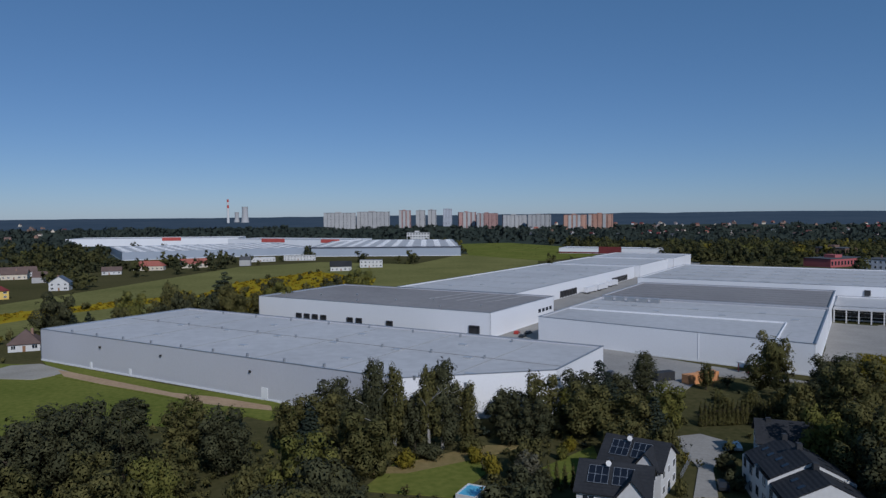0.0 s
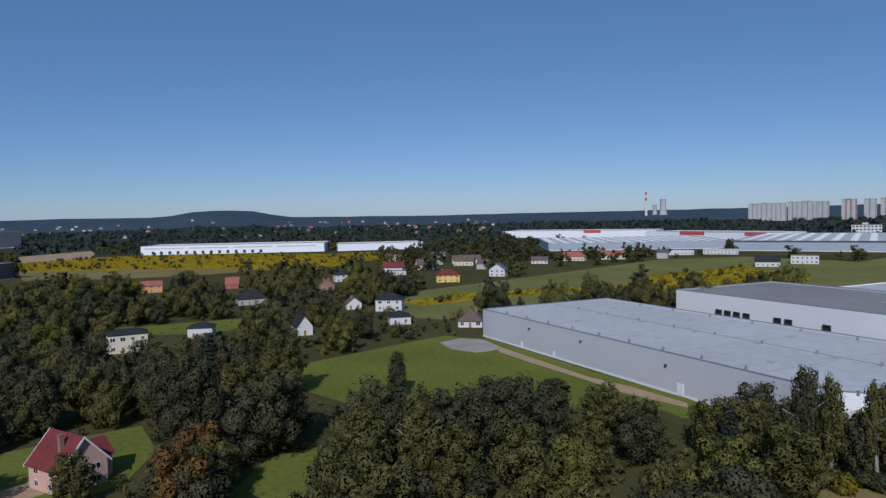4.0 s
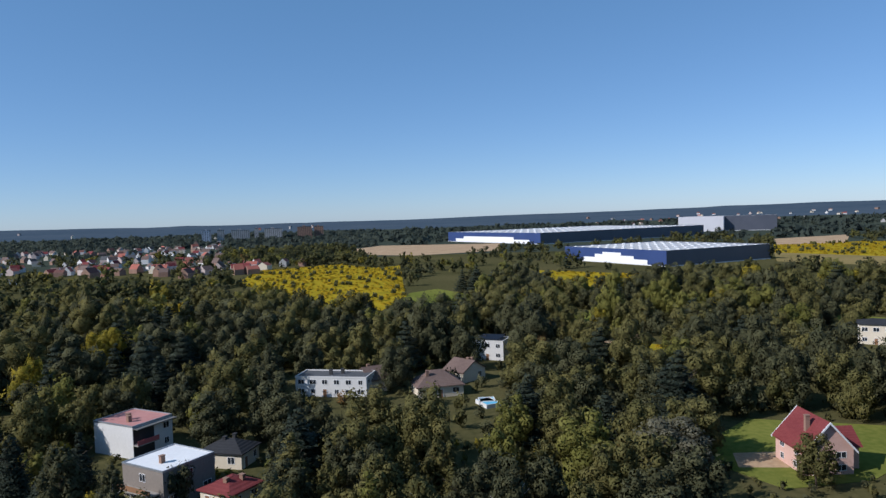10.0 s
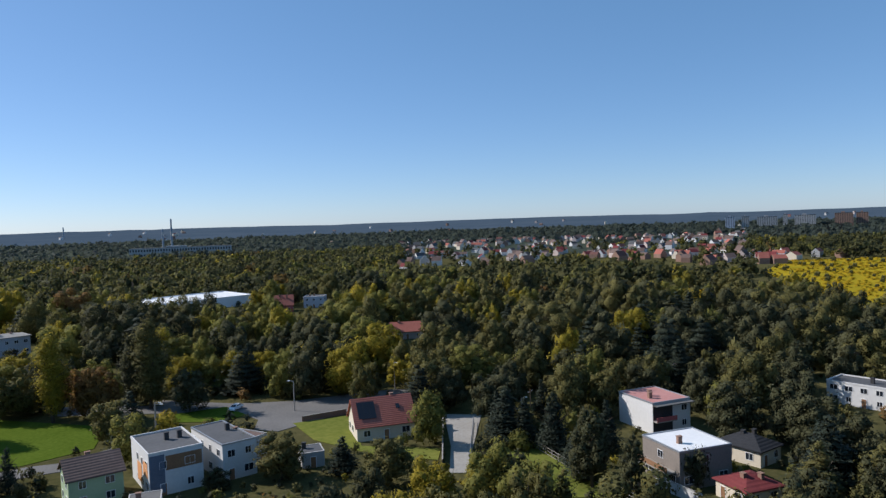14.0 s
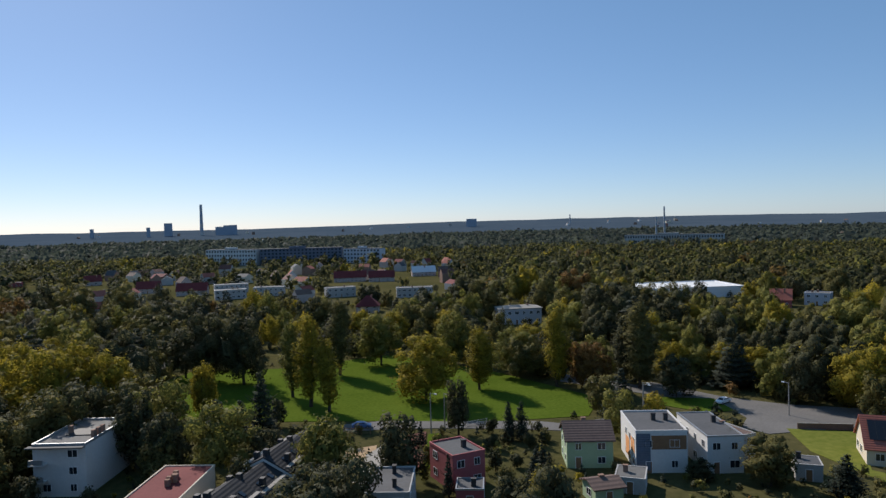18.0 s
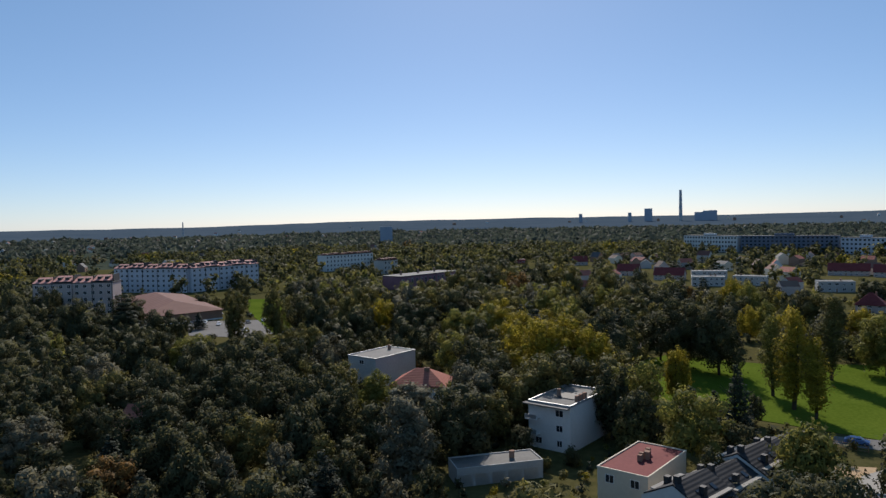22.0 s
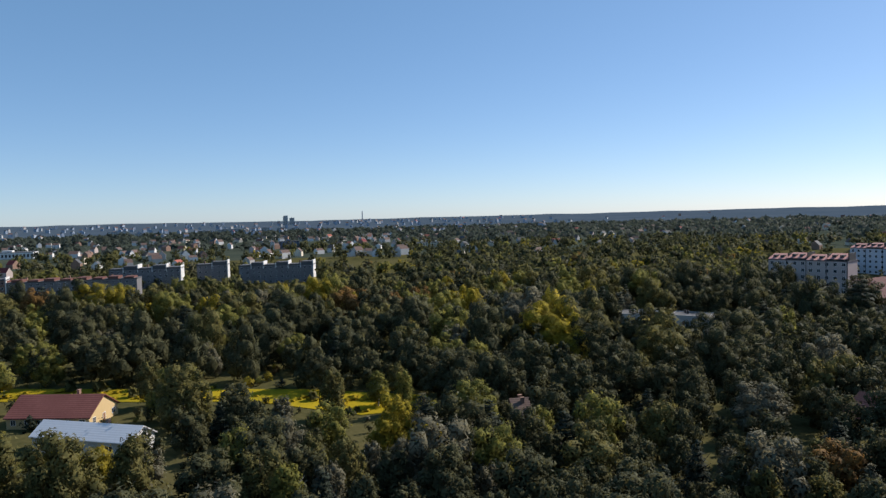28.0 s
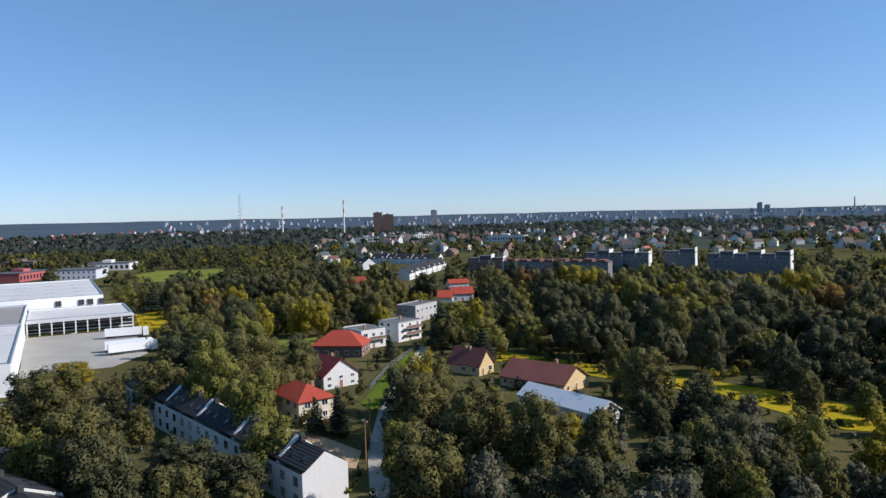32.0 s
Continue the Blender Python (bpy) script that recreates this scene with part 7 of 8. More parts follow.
block("white apartment house with a flat roof", 365, -588, -110, 58, 13, 15, 4, "white")
block("dark magenta school building with a grey flat roof", 196, -406, -107, 53, 16, 12, 2, "magenta")
block("grey flat-roofed block in the town", 298, -546, -111, 16, 14, 12, 3, "grey")
block("white terrace block with a dark mansard roof", 46, -940, 141, 83, 13, 20, 4, "white")
block("dark slate-fronted apartment block", -38, -900, 166, 103, 13, 20, 5, "slate")
block("pale blue apartment block", -113, -869, 140, 53, 13, 18, 4, "paleblue")
block("long grey industrial hall", -697, -1112, 139, 168, 20, 16, 2, "grey")
block("apartment house with a shaded dark front and a stepped roofline", 477, 200, -78, 26, 13, 13, 4, "brownwall")
block("long grey apartment house with a flat roof", 480, 152, -90, 84, 13, 11, 4, "greyfront")
block("grey apartment house with a shaded front and a stepped roofline", 531, 116, -90, 48, 13, 13.5, 4, "greyfront")
block("grey apartment house with a shaded front and a stepped roofline", 550, 73, -90, 22, 13, 13.5, 4, "greyfront")
block("grey apartment house with a shaded front and a stepped roofline", 533, 25, -98, 54, 13, 12.5, 4, "greyfront")
block("long white industrial hall in the town", 1112, 428, -80, 64, 40, 9, 1, "white")
block("low white workshop hall in the town", 1127, 719, -61, 44, 30, 8, 1, "white")
block("low white workshop hall in the town", 1294, 694, -30, 43, 30, 8, 1, "white")
block("low dark commercial hall beyond the warehouses", 495, 772, -58, 35, 30, 7, 1, "brownwall")
block("pale glazed commercial building beyond the warehouses", 404, 552, -56, 36, 30, 8, 2, "paleblue")
block("long low white hall at the field", 488, 619, -56, 44, 30, 7, 1, "white")
block("low dark red shop building beyond the warehouses", 381, 595, 25, 50, 25, 7, 1, "redwall")

block("white office building with dark window bands and a red base", 28, 1190, -2, 38, 16, 18, 4, "white")
stack("striped", -708, 2915, 119, 8.8)
stack("plain", 268, -2988, 150, 11.8)
stack("striped", 1473, 1200, 82, 3.3)
stack("striped", 1569, 1071, 94, 3.7)
stack("plain", -768, -1288, 49, 3.6)
stack("plain", -782, -1280, 69, 3.6)
stack("plain", 3192, -232, 75, 5.1)
stack("plain", 1814, -1863, 59, 4.0)
stack("plain", -1228, -2737, 71, 4.8)
cooling_tower(-654, 2979, 87, 34)
cooling_tower(-693, 3001, 64, 23)
lattice_mast(1404, 1281, 115, 8.5)
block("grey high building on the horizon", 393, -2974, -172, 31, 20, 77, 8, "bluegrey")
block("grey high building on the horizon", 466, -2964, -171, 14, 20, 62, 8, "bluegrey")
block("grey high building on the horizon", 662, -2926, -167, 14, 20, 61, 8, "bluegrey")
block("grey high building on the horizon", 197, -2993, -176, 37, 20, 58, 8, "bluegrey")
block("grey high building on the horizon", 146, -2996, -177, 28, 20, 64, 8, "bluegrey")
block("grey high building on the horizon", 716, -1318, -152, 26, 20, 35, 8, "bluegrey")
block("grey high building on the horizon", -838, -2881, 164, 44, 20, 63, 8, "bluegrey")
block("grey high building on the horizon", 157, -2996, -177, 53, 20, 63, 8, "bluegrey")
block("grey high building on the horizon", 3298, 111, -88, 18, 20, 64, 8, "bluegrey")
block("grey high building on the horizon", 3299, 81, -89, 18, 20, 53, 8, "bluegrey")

# ---- lamps and cars ----
street_lamp(-113.6, -135.2, 7.6, 285)
street_lamp(-85.1, -149.6, 6.5, 124)
street_lamp(-142.8, -127.7, 7.7, 80)
street_lamp(-179.0, -62.7, 6.5, 187)
street_lamp(-85.9, -151.3, 6.5, 118)
street_lamp(-32.8, -148.6, 9.0, 131)
street_lamp(-36.2, -149.8, 8.4, 107)
street_lamp(-130.5, -79.8, 6.5, 167)
street_lamp(-257.0, -38.5, 7.4, 1)
street_lamp(-233.4, 2.0, 6.6, 166)
street_lamp(-178.7, -63.1, 6.5, 189)
street_lamp(-274.4, -41.1, 6.5, 239)
street_lamp(-84.6, -148.7, 6.7, 128)

car(-106.6, -149.4, 20, "white")
car(-18.7, -158.0, 170, "blue")
car(-11.2, -127.5, 60, "white")
car(-10.6, -121.7, 60, "white")
car(64.8, 131.6, 80, "white")
car(53.5, 112.5, 70, "dark")
car(-236.7, -177.9, 60, "white")
car(191.7, -272.9, 160, "white")
car(189.9, -282.3, 160, "white")
car(199.3, -269.5, 150, "dark")
car(251.4, -281.8, 150, "white")
car(229.5, -278.8, 150, "dark")
car(175.9, -275.7, 110, "dark")
car(200.5, -239.4, 140, "white")
car(181.7, -292.6, 20, "dark")
car(336.1, -245.6, 20, "dark")
car(243.1, -248.9, 125, "white")
car(240.2, -250.8, 125, "dark")
car(235.7, -253.8, 125, "white")
car(224.9, -251.0, 125, "white")
car(215.3, -259.9, 140, "dark")
car(211.9, -267.1, 140, "white")
car(184.0, -288.1, 140, "white")
car(44.2, 267.1, 70, "red")
car(48.6, 266.7, 60, "dark")
car(45.1, 259.4, 60, "dark")
car(15.4, -183.7, 20, "dark")
car(59.3, 195.5, 60, "dark")
car(-10.5, -161.5, 20, "dark")


BUILT.append([uv(-240, 118), uv(-100, 118), uv(-56, 150), uv(-56, 200), uv(-10, 216), uv(34, 250), uv(34, 512), uv(-130, 690), uv(-240, 690)])
town("garden_town", 104, 131, 660, 1450, 300, 1, 0.3, 6.0, 0.3)
town("red_roofed_rows", 97, 113, 640, 780, 46, 11, 1.0, 6.0, 0.3)
town("edge_town", 165, 194, 425, 790, 90, 2, 0.6, 8.0, 0.15)
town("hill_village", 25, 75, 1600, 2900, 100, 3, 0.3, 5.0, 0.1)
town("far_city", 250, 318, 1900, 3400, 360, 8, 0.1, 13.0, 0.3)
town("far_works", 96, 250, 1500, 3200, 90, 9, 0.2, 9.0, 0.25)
town("field_village", 8, 35, 480, 800, 14, 4, 0.5)
town("east_town", 262, 307, 700, 1700, 240, 5, 0.12, 8.0, 0.45)
town("south_suburb", 205, 262, 720, 2200, 150, 6, 0.2)
town("far_suburb", 318, 350, 1500, 2500, 150, 7, 0.5)

# ---- single trees ----
tree("birch", "dark", -5.4, 135.4, 19.4, 9.3)
tree("birch", "mid", -1.6, 135.1, 17.8, 7.6)
tree("broad", "dark", -8.2, 135.6, 12.3, 7.7)
tree("broad", "dark", 2.3, 134.8, 11.2, 6.5)
tree("birch", "dark", -12.6, 135.9, 11.7, 8.8)
tree("birch", "mid", 5.0, 134.6, 17.8, 7.6)
tree("birch", "dark", 7.7, 136.0, 18.3, 11.0)
tree("birch", "mid", 12.8, 137.3, 12.5, 4.5)
tree("broad", "mid", -15.4, 136.2, 12.3, 13.3)
tree("broad", "mid", -21.2, 135.0, 11.6, 8.8)
tree("broad", "dark", 21.4, 143.9, 9.6, 10.6)
tree("broad", "dark", 26.0, 136.3, 10.3, 9.0)
tree("birch", "light", 35.6, 150.8, 8.8, 5.0)
tree("poplar", "dark", 60.4, 170.4, 11.9, 7.3)
tree("broad", "dark", 51.6, 163.3, 8.2, 9.7)
tree("poplar", "mid", 105.8, 191.5, 9.7, 4.9)
tree("broad", "mid", 79.4, 177.4, 7.5, 4.7)
tree("broad", "mid", -41.1, 133.4, 12.4, 12.4)
tree("broad", "dark", -62.7, 130.5, 12.0, 17.5)
tree("broad", "dark", -49.0, 124.0, 13.0, 12.9)
tree("broad", "dark", -31.8, 125.4, 12.3, 12.5)
tree("shrub", "mid", -2.6, 129.5, 4.1, 6.3)
tree("shrub", "dark", 4.8, 129.8, 3.8, 6.3)
tree("shrub", "mid", 12.7, 133.3, 3.6, 5.4)
tree("shrub", "dark", -6.8, 129.2, 5.3, 6.3)
tree("shrub", "yellow", 15.2, 119.1, 5.0, 3.9)
tree("broad", "dark", 20.9, 136.7, 5.7, 5.6)
tree("shrub", "yellow", 0.6, 125.7, 4.2, 4.1)
tree("shrub", "yellow", 13.2, 127.7, 3.2, 4.1)
tree("shrub", "yellow", 32.4, 132.5, 3.3, 3.3)
tree("shrub", "light", 29.7, 127.9, 3.2, 2.8)
tree("broad", "dark", 22.6, 111.2, 4.7, 4.6)
tree("broad", "dark", 18.5, 109.3, 6.4, 5.4)
tree("shrub", "light", 49.7, 124.9, 2.7, 2.6)
tree("shrub", "dark", 47.0, 116.8, 2.5, 2.2)
tree("shrub", "mid", 45.0, 109.6, 3.7, 2.5)
tree("broad", "dark", 56.9, 118.7, 4.1, 4.7)
tree("shrub", "dark", 54.8, 111.2, 3.8, 4.0)
tree("thuja", "mid", 77.9, 119.9, 7.2, 5.8)
tree("thuja", "mid", 78.1, 117.1, 7.6, 5.7)
tree("broad", "dark", 77.0, 109.5, 9.5, 7.6)
tree("broad", "dark", 86.5, 135.1, 7.5, 6.5)
tree("broad", "silver", 20.5, 115.0, 6.3, 6.6)
tree("broad", "mid", -123.8, 132.7, 18.6, 13.9)
tree("birch", "dark", -98.7, 147.1, 12.1, 7.1)
tree("broad", "dark", -123.8, 132.7, 13.4, 8.8)
tree("broad", "dark", -108.6, 90.8, 21.0, 14.9)
tree("broad", "mid", -107.8, 66.1, 9.2, 8.2)
tree("broad", "light", -89.4, 79.6, 10.0, 9.7)
tree("broad", "light", -94.4, 74.8, 8.0, 7.8)
tree("birch", "mid", -67.3, 90.3, 16.6, 13.6)
tree("birch", "mid", -60.7, 96.5, 17.4, 10.1)
tree("broad", "dark", -59.8, 107.2, 15.6, 14.9)
tree("broad", "dark", -51.1, 111.9, 17.5, 14.9)
tree("broad", "silver", -115.0, 45.4, 10.5, 16.0)
tree("conifer", "dark", -140.7, 56.6, 17.5, 15.9)
tree("broad", "dark", -196.3, 61.4, 9.9, 10.0)
tree("broad", "dark", -63.3, 164.9, 3.9, 10.0)
tree("poplar", "yellow", -8.6, -181.0, 24.0, 7.3)
tree("poplar", "light", -4.5, -193.0, 20.8, 6.9)
tree("poplar", "yellow", -12.8, -174.5, 18.6, 6.5)
tree("poplar", "mid", -19.5, -216.5, 23.6, 8.8)
tree("poplar", "yellow", -75.8, -179.8, 21.5, 7.9)
tree("poplar", "yellow", -54.5, -183.7, 17.5, 9.0)
tree("poplar", "mid", -95.6, -170.0, 23.8, 10.1)
tree("poplar", "dark", -94.5, -176.3, 19.4, 6.5)
tree("thuja", "dark", -47.3, -138.4, 8.2, 3.8)
tree("thuja", "dark", -50.0, -138.0, 8.2, 3.8)
tree("broad", "yellow", 17.5, -178.7, 13.7, 7.2)
tree("conifer", "dark", 11.9, -145.9, 12.5, 8.3)
tree("conifer", "dark", 3.1, -152.4, 16.2, 8.6)
tree("broad", "dark", -38.2, -145.7, 12.8, 7.3)
tree("broad", "yellow", -38.1, -177.4, 17.7, 20.5)
tree("broad", "yellow", -46.2, -269.9, 12.2, 15.5)
tree("broad", "yellow", -68.4, -264.7, 12.1, 17.6)
tree("broad", "yellow", -81.7, -217.1, 11.8, 16.9)
tree("broad", "yellow", -33.2, -272.9, 13.4, 13.3)
tree("broad", "light", -127.0, -207.7, 11.5, 17.7)
tree("broad", "yellow", -157.7, -243.8, 12.5, 21.1)
tree("broad", "yellow", 72.2, -249.1, 12.9, 16.7)
tree("broad", "yellow", 81.7, -232.3, 9.2, 9.9)
tree("broad", "light", 47.9, -234.5, 11.3, 13.5)
tree("shrub", "mid", -21.2, -137.1, 5.1, 2.9)
tree("conifer", "dark", -22.0, -131.9, 6.0, 3.2)
tree("shrub", "light", -27.8, -129.5, 4.3, 2.4)
tree("shrub", "light", -30.6, -135.7, 4.0, 2.2)
tree("shrub", "light", -25.2, -121.0, 4.1, 2.0)
tree("shrub", "dark", -42.1, -133.9, 3.4, 3.4)
tree("broad", "dark", -38.8, -121.8, 4.6, 3.5)
tree("conifer", "dark", -45.6, -118.0, 5.5, 3.5)
tree("shrub", "dark", -49.7, -132.7, 3.4, 3.4)
tree("broad", "dark", -44.1, -110.6, 4.7, 3.8)
tree("shrub", "mid", -38.1, -113.9, 4.3, 2.9)
tree("shrub", "dark", -43.2, -122.6, 3.1, 2.9)
tree("shrub", "dark", -59.1, -113.4, 2.9, 2.7)
tree("shrub", "mid", -54.2, -135.5, 2.9, 3.3)
tree("shrub", "light", -46.9, -110.2, 2.8, 3.9)
tree("conifer", "dark", 20.4, -124.9, 6.1, 3.7)
tree("shrub", "dark", 30.6, -126.4, 4.1, 4.2)
tree("broad", "dark", 26.2, -148.1, 6.0, 6.1)
tree("conifer", "dark", 27.1, -169.9, 6.9, 6.9)
tree("broad", "dark", 40.9, -127.9, 6.1, 6.5)
tree("broad", "dark", 53.2, -156.3, 7.5, 8.0)
tree("conifer", "dark", 8.0, -166.7, 6.8, 6.7)
tree("conifer", "dark", -27.7, -112.9, 7.6, 2.8)
tree("conifer", "dark", -45.6, -115.4, 6.9, 4.0)
tree("conifer", "dark", -42.3, -110.8, 7.5, 4.2)
tree("shrub", "dark", -58.5, -108.6, 2.8, 5.0)
tree("broad", "dark", -71.7, -106.7, 3.7, 6.2)
tree("conifer", "dark", -28.6, -139.5, 5.8, 2.8)
tree("broad", "dark", -79.7, -110.4, 6.7, 6.6)
tree("shrub", "dark", -45.5, -144.5, 3.6, 3.2)
tree("broad", "dark", -0.1, -165.3, 6.8, 5.3)
tree("shrub", "mid", 34.7, -121.8, 2.9, 3.1)
tree("broad", "light", -34.0, -227.1, 17.7, 18.5)
tree("broad", "dark", 18.9, -219.9, 22.2, 19.6)
tree("broad", "dark", 9.0, -213.9, 20.8, 17.3)
tree("broad", "dark", 27.1, -230.3, 16.7, 13.1)
tree("broad", "light", -69.6, -198.5, 14.1, 17.0)
tree("broad", "light", -57.3, -222.2, 17.5, 14.8)
tree("broad", "rust", -83.3, -172.2, 13.4, 12.4)
tree("broad", "yellow", 48.1, -173.4, 20.7, 17.4)
tree("broad", "yellow", 37.9, -176.8, 18.4, 16.1)
tree("broad", "yellow", 68.8, -213.8, 16.9, 16.3)
tree("broad", "dark", 26.7, -144.6, 16.3, 10.7)
tree("broad", "dark", 54.2, -148.8, 15.4, 14.1)
tree("birch", "silver", 63.3, -125.8, 13.9, 19.3)
tree("broad", "light", 62.7, -150.1, 9.5, 11.8)
tree("broad", "dark", -99.4, -158.3, 10.9, 12.1)
tree("broad", "yellow", -109.4, -176.2, 11.1, 13.4)
tree("broad", "light", -115.8, -172.2, 9.9, 11.7)
tree("broad", "yellow", -122.1, -168.4, 11.0, 13.4)
tree("broad", "yellow", -128.2, -164.6, 10.3, 12.6)
tree("broad", "light", -134.2, -160.9, 10.8, 13.5)
tree("broad", "yellow", -140.0, -157.3, 11.6, 13.6)
tree("broad", "yellow", -144.8, -152.7, 11.1, 13.6)
tree("broad", "light", -149.4, -148.4, 11.5, 13.6)
tree("broad", "dark", -106.9, -51.9, 13.8, 8.6)
tree("conifer", "dark", -119.8, -66.6, 11.3, 6.6)
tree("conifer", "dark", -119.4, -76.9, 11.7, 10.3)
tree("birch", "dark", -105.0, -43.8, 11.3, 6.4)
tree("broad", "light", -149.3, -106.1, 13.4, 16.3)
tree("conifer", "dark", -123.3, -81.6, 9.7, 6.0)
tree("conifer", "dark", -120.0, -72.7, 10.4, 6.8)
tree("conifer", "dark", -120.1, -65.8, 12.3, 6.6)
tree("conifer", "dark", -109.3, -55.0, 11.0, 6.9)
tree("conifer", "dark", -125.2, -57.4, 10.5, 6.7)
tree("conifer", "dark", -139.2, -79.6, 9.2, 6.5)
tree("broad", "mid", -88.9, -82.0, 8.7, 10.7)
tree("broad", "mid", -81.0, -100.8, 8.8, 11.5)
tree("broad", "yellow", -95.9, -65.5, 5.7, 12.2)
tree("conifer", "dark", -89.5, -93.6, 7.1, 7.3)
tree("shrub", "light", -93.4, -77.7, 3.9, 4.9)
tree("shrub", "light", -117.3, -72.9, 4.6, 6.7)
tree("broad", "dark", -142.5, -38.6, 13.1, 13.1)
tree("broad", "dark", -140.7, -23.6, 12.3, 12.7)
tree("broad", "mid", -134.0, -7.1, 14.2, 14.1)
tree("shrub", "dark", -115.6, -37.5, 8.0, 4.9)
tree("birch", "silver", 53.8, -103.5, 17.3, 15.1)
tree("broad", "dark", 108.8, -103.8, 13.2, 14.6)
tree("broad", "silver", 124.3, -86.8, 11.6, 13.5)
tree("birch", "dark", 89.9, -106.2, 11.4, 10.1)
tree("broad", "yellow", 45.8, -180.5, 20.9, 16.5)
tree("broad", "yellow", 55.8, -175.2, 11.6, 14.8)
tree("broad", "yellow", 17.4, -183.6, 12.7, 8.9)
tree("conifer", "dark", 26.6, -167.9, 11.5, 9.6)
tree("conifer", "dark", 11.4, -150.3, 10.9, 8.5)
tree("broad", "mid", 188.6, -219.5, 19.8, 10.5)
tree("broad", "mid", 174.6, -226.2, 20.9, 11.1)
tree("conifer", "dark", 224.5, -237.8, 7.9, 7.9)
tree("broad", "light", 78.7, -139.4, 11.8, 11.6)
tree("birch", "light", 168.4, -14.7, 9.0, 8.2)
tree("broad", "light", 137.3, -31.3, 12.8, 12.5)
tree("broad", "mid", 161.7, -3.6, 11.8, 7.8)
tree("broad", "light", 161.8, -20.0, 10.1, 5.9)
tree("broad", "mid", 157.6, 28.0, 16.0, 14.2)
tree("broad", "mid", 184.5, 40.6, 11.4, 9.1)
tree("broad", "silver", 156.0, 7.7, 7.5, 6.3)
tree("broad", "light", 101.8, 59.6, 11.7, 8.6)
tree("broad", "rust", 97.4, 51.9, 7.8, 10.7)
tree("broad", "mid", 90.7, 134.1, 17.3, 18.3)
tree("broad", "dark", 82.0, 88.9, 11.2, 16.6)
tree("broad", "dark", 83.6, 79.4, 9.2, 11.2)
tree("birch", "mid", 97.3, 117.4, 9.8, 8.6)
tree("broad", "dark", 99.1, 154.0, 14.2, 16.3)
tree("broad", "dark", 85.1, 114.8, 12.6, 13.8)
tree("thuja", "mid", 77.5, 126.1, 8.3, 7.2)
tree("thuja", "mid", 77.4, 122.8, 8.2, 7.0)
tree("broad", "yellow", 75.5, 110.8, 6.8, 8.7)
tree("birch", "dark", 105.9, 136.4, 8.9, 11.1)
tree("conifer", "dark", 121.3, 85.9, 10.9, 6.0)
tree("conifer", "dark", 119.5, 90.5, 8.5, 6.0)
tree("broad", "mid", 118.5, 64.1, 15.6, 14.1)
tree("broad", "mid", 109.3, 48.1, 16.8, 15.4)
tree("broad", "mid", 108.6, 36.7, 17.0, 13.9)
tree("birch", "mid", 114.5, 28.7, 13.4, 10.5)
tree("broad", "mid", 67.2, 74.1, 14.0, 12.0)
tree("birch", "mid", 73.0, 68.3, 10.5, 9.0)
tree("shrub", "mid", 187.4, 150.1, 4.8, 3.9)
tree("broad", "yellow", 127.8, 180.1, 8.3, 16.0)
tree("broad", "light", 244.1, 117.9, 13.3, 19.7)
tree("conifer", "dark", 190.1, 114.1, 9.0, 5.4)
tree("thuja", "mid", 25.8, 115.3, 4.6, 1.3)
tree("thuja", "mid", 27.1, 114.7, 4.5, 1.3)
tree("thuja", "mid", 24.5, 115.9, 4.7, 1.3)
tree("thuja", "mid", 28.4, 114.1, 4.4, 1.3)
tree("thuja", "mid", 83.6, 149.1, 7.0, 8.3)
tree("thuja", "mid", 78.5, 151.7, 6.4, 8.3)
tree("thuja", "mid", 71.2, 150.1, 5.7, 8.0)


# ---- woods ----
for i in range(26):
    tree("thuja", "mid", round(64.4 + 26.6 * i / 25, 1), round(146.4 + 2.1 * i / 25, 1), round(5.6 + 0.5 * math.sin(i * 2.1), 1), 1.5, "thuja hedge")
single, n_single = scatter(60, 118, 6.2, 2), 0
for tx, ty in zip(single[0], single[1]):
    if n_single < 190 and all((tx - x) ** 2 + (ty - y) ** 2 > (s + 1.5) ** 2 for x, y, s in PLACED):
        rr = random.Random(int(tx * 31 + ty * 17))
        th = rr.uniform(7.5, 13.5)
        # mostly dark leaves in the sunward quarter, in place of back-lit shade
        tree(rr.choice(("broad", "broad", "broad", "birch", "conifer")), rr.choice(("dark", "dark", "dark", "dark", "mid", "silver") if tx > 0 and ty < 0 else ("dark", "dark", "mid", "mid", "light", "yellow" if ty < 0 else "dark", "mid")), round(tx, 1), round(ty, 1), round(th, 1), round(th * rr.uniform(0.6, 0.85), 1))
        n_single += 1
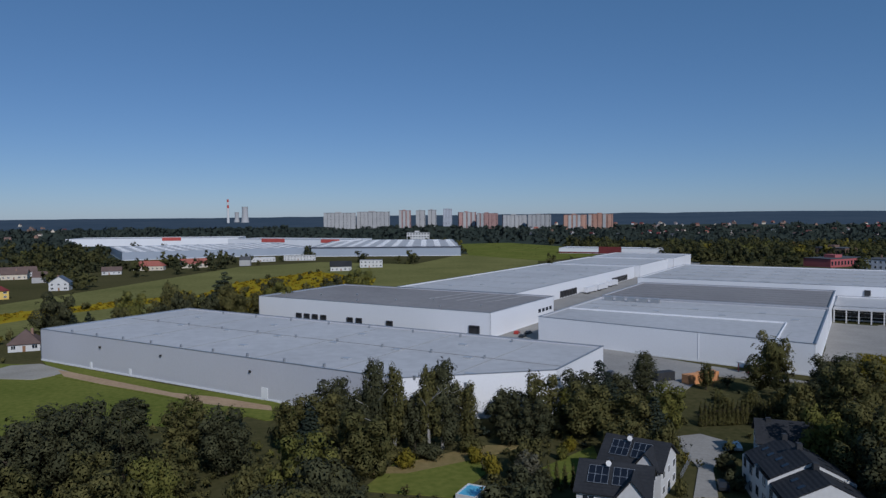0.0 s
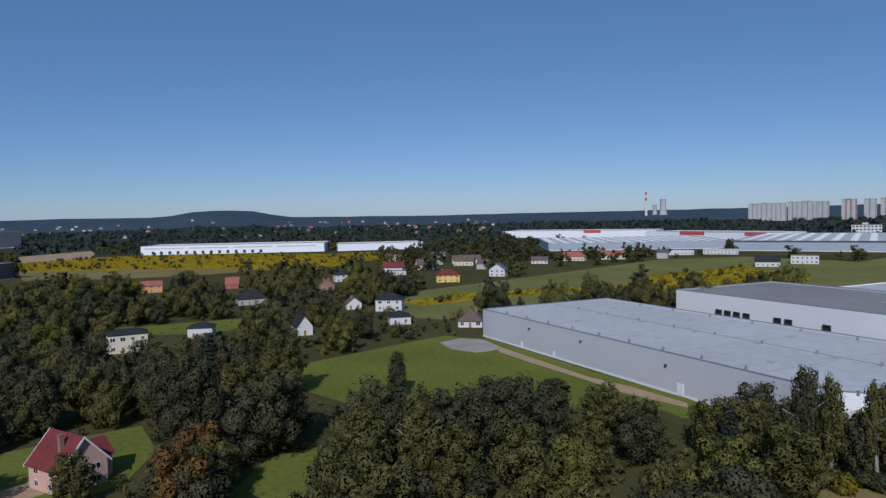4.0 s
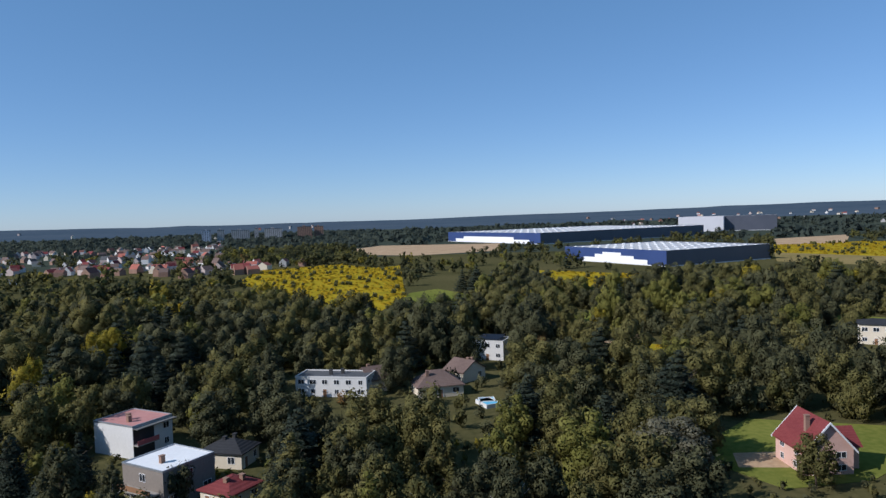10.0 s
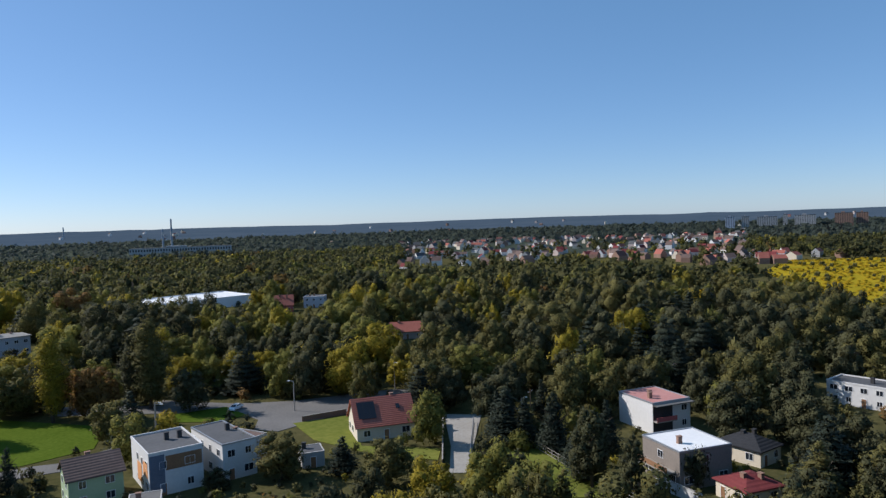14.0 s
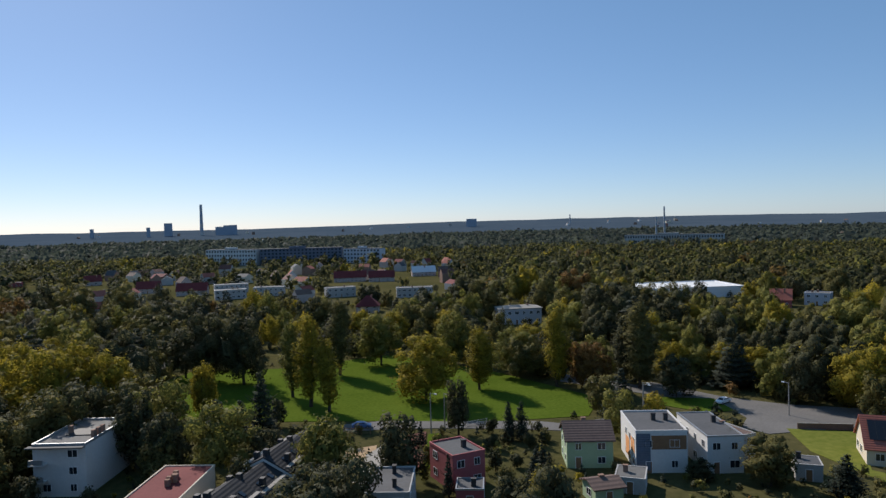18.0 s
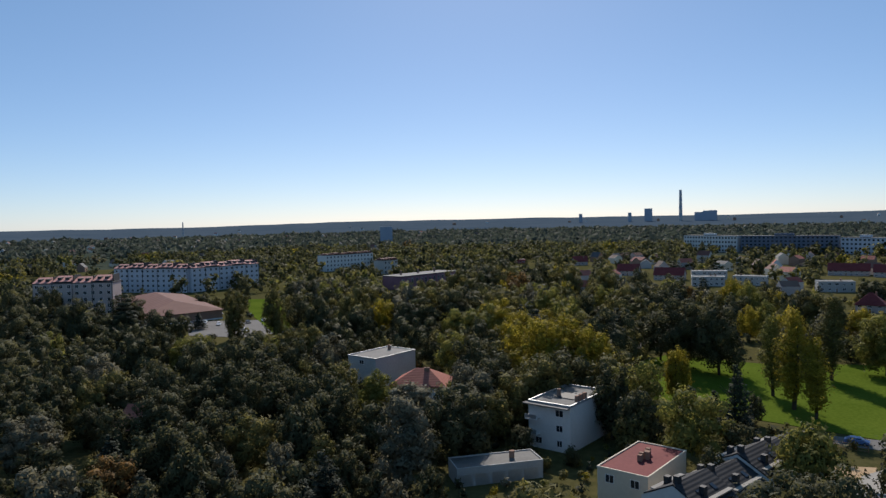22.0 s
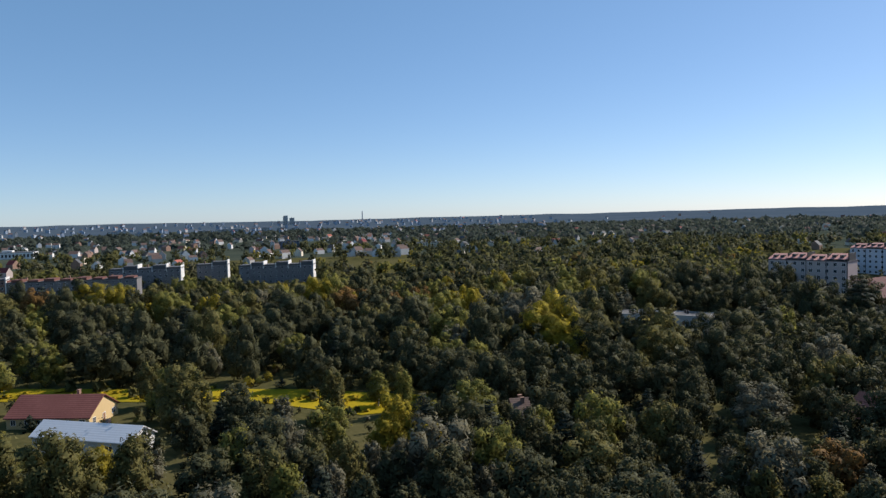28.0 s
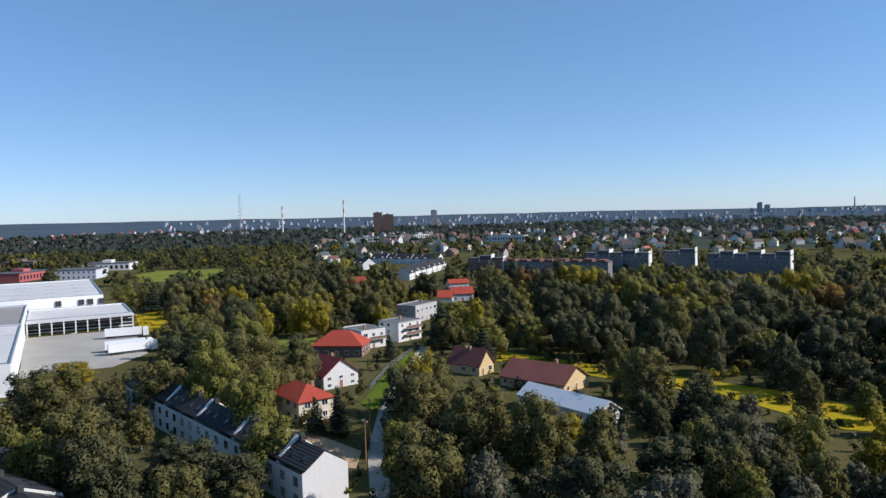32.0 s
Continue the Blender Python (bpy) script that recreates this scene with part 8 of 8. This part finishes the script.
woods("near_woods", 75, 190, 8.2, 14, 1320, 0.034, 11.2, 3.0, 0.96, 3, 0.90)
woods("woods", 190, 420, 11.6, 10, 250, 0.072, 12.6, 3.2, 1.10, 4, 0.92)
woods("distant_woods", 420, 1100, 13.4, 5, 54, 0.105, 10.0, 2.4, 1.4, 5, 0.55, plain=True)
woods("horizon_woods", 1100, 2300, 20, 1, 13, 0.17, 7.5, 1.8, 3.4, 6, 0.5, one="haze_leaf")
woods("undergrowth", 140, 430, 7.6, 2, 20, 0.22, 3.0, 1.2, 1.3, 8, low=True)
woods("garden_shrubs", 58, 140, 3.6, 2, 32, 0.17, 1.8, 0.7, 1.2, 9, low=True)


# ---- wild growth on the open fields ----
def tufts(name, label, mat, patches, step, h, seed, share=1.0, wide=1.4):
    """Low clumps scattered over pieces of open land."""
    rng = np.random.RandomState(seed)
    t, no = crown("shrub", seed, 2, 12, 0.30, 0.8, 0.8, True)
    out, norms = [], []
    for poly in patches:
        xs, ys = [q[0] for q in poly], [q[1] for q in poly]
        n = int((max(xs) - min(xs)) * (max(ys) - min(ys)) / step ** 2)
        px, py = rng.uniform(min(xs), max(xs), n), rng.uniform(min(ys), max(ys), n)
        ok = inside(px, py, poly) & (np.sin(px * 0.11 + 2 * np.sin(py * 0.07)) * np.sin(py * 0.13) + rng.uniform(-1, 1, n) > 1 - 2 * share)
        for x, y in zip(px[ok], py[ok]):
            k = h * rng.uniform(0.5, 1.5)
            out.append(t * np.array((k * wide, k * wide, k)) + np.array((x, y, 0)))
            norms.append(no)
    tagged(new(name, soup(name, np.concatenate(out), mat, np.concatenate(norms))), label, "wild plants", kind="stuff")


tufts("goldenrod", "flowering yellow goldenrod over the wild fields", "tuft_gold", GOLD, 4.6, 1.1, 31, 0.8, 2.8)
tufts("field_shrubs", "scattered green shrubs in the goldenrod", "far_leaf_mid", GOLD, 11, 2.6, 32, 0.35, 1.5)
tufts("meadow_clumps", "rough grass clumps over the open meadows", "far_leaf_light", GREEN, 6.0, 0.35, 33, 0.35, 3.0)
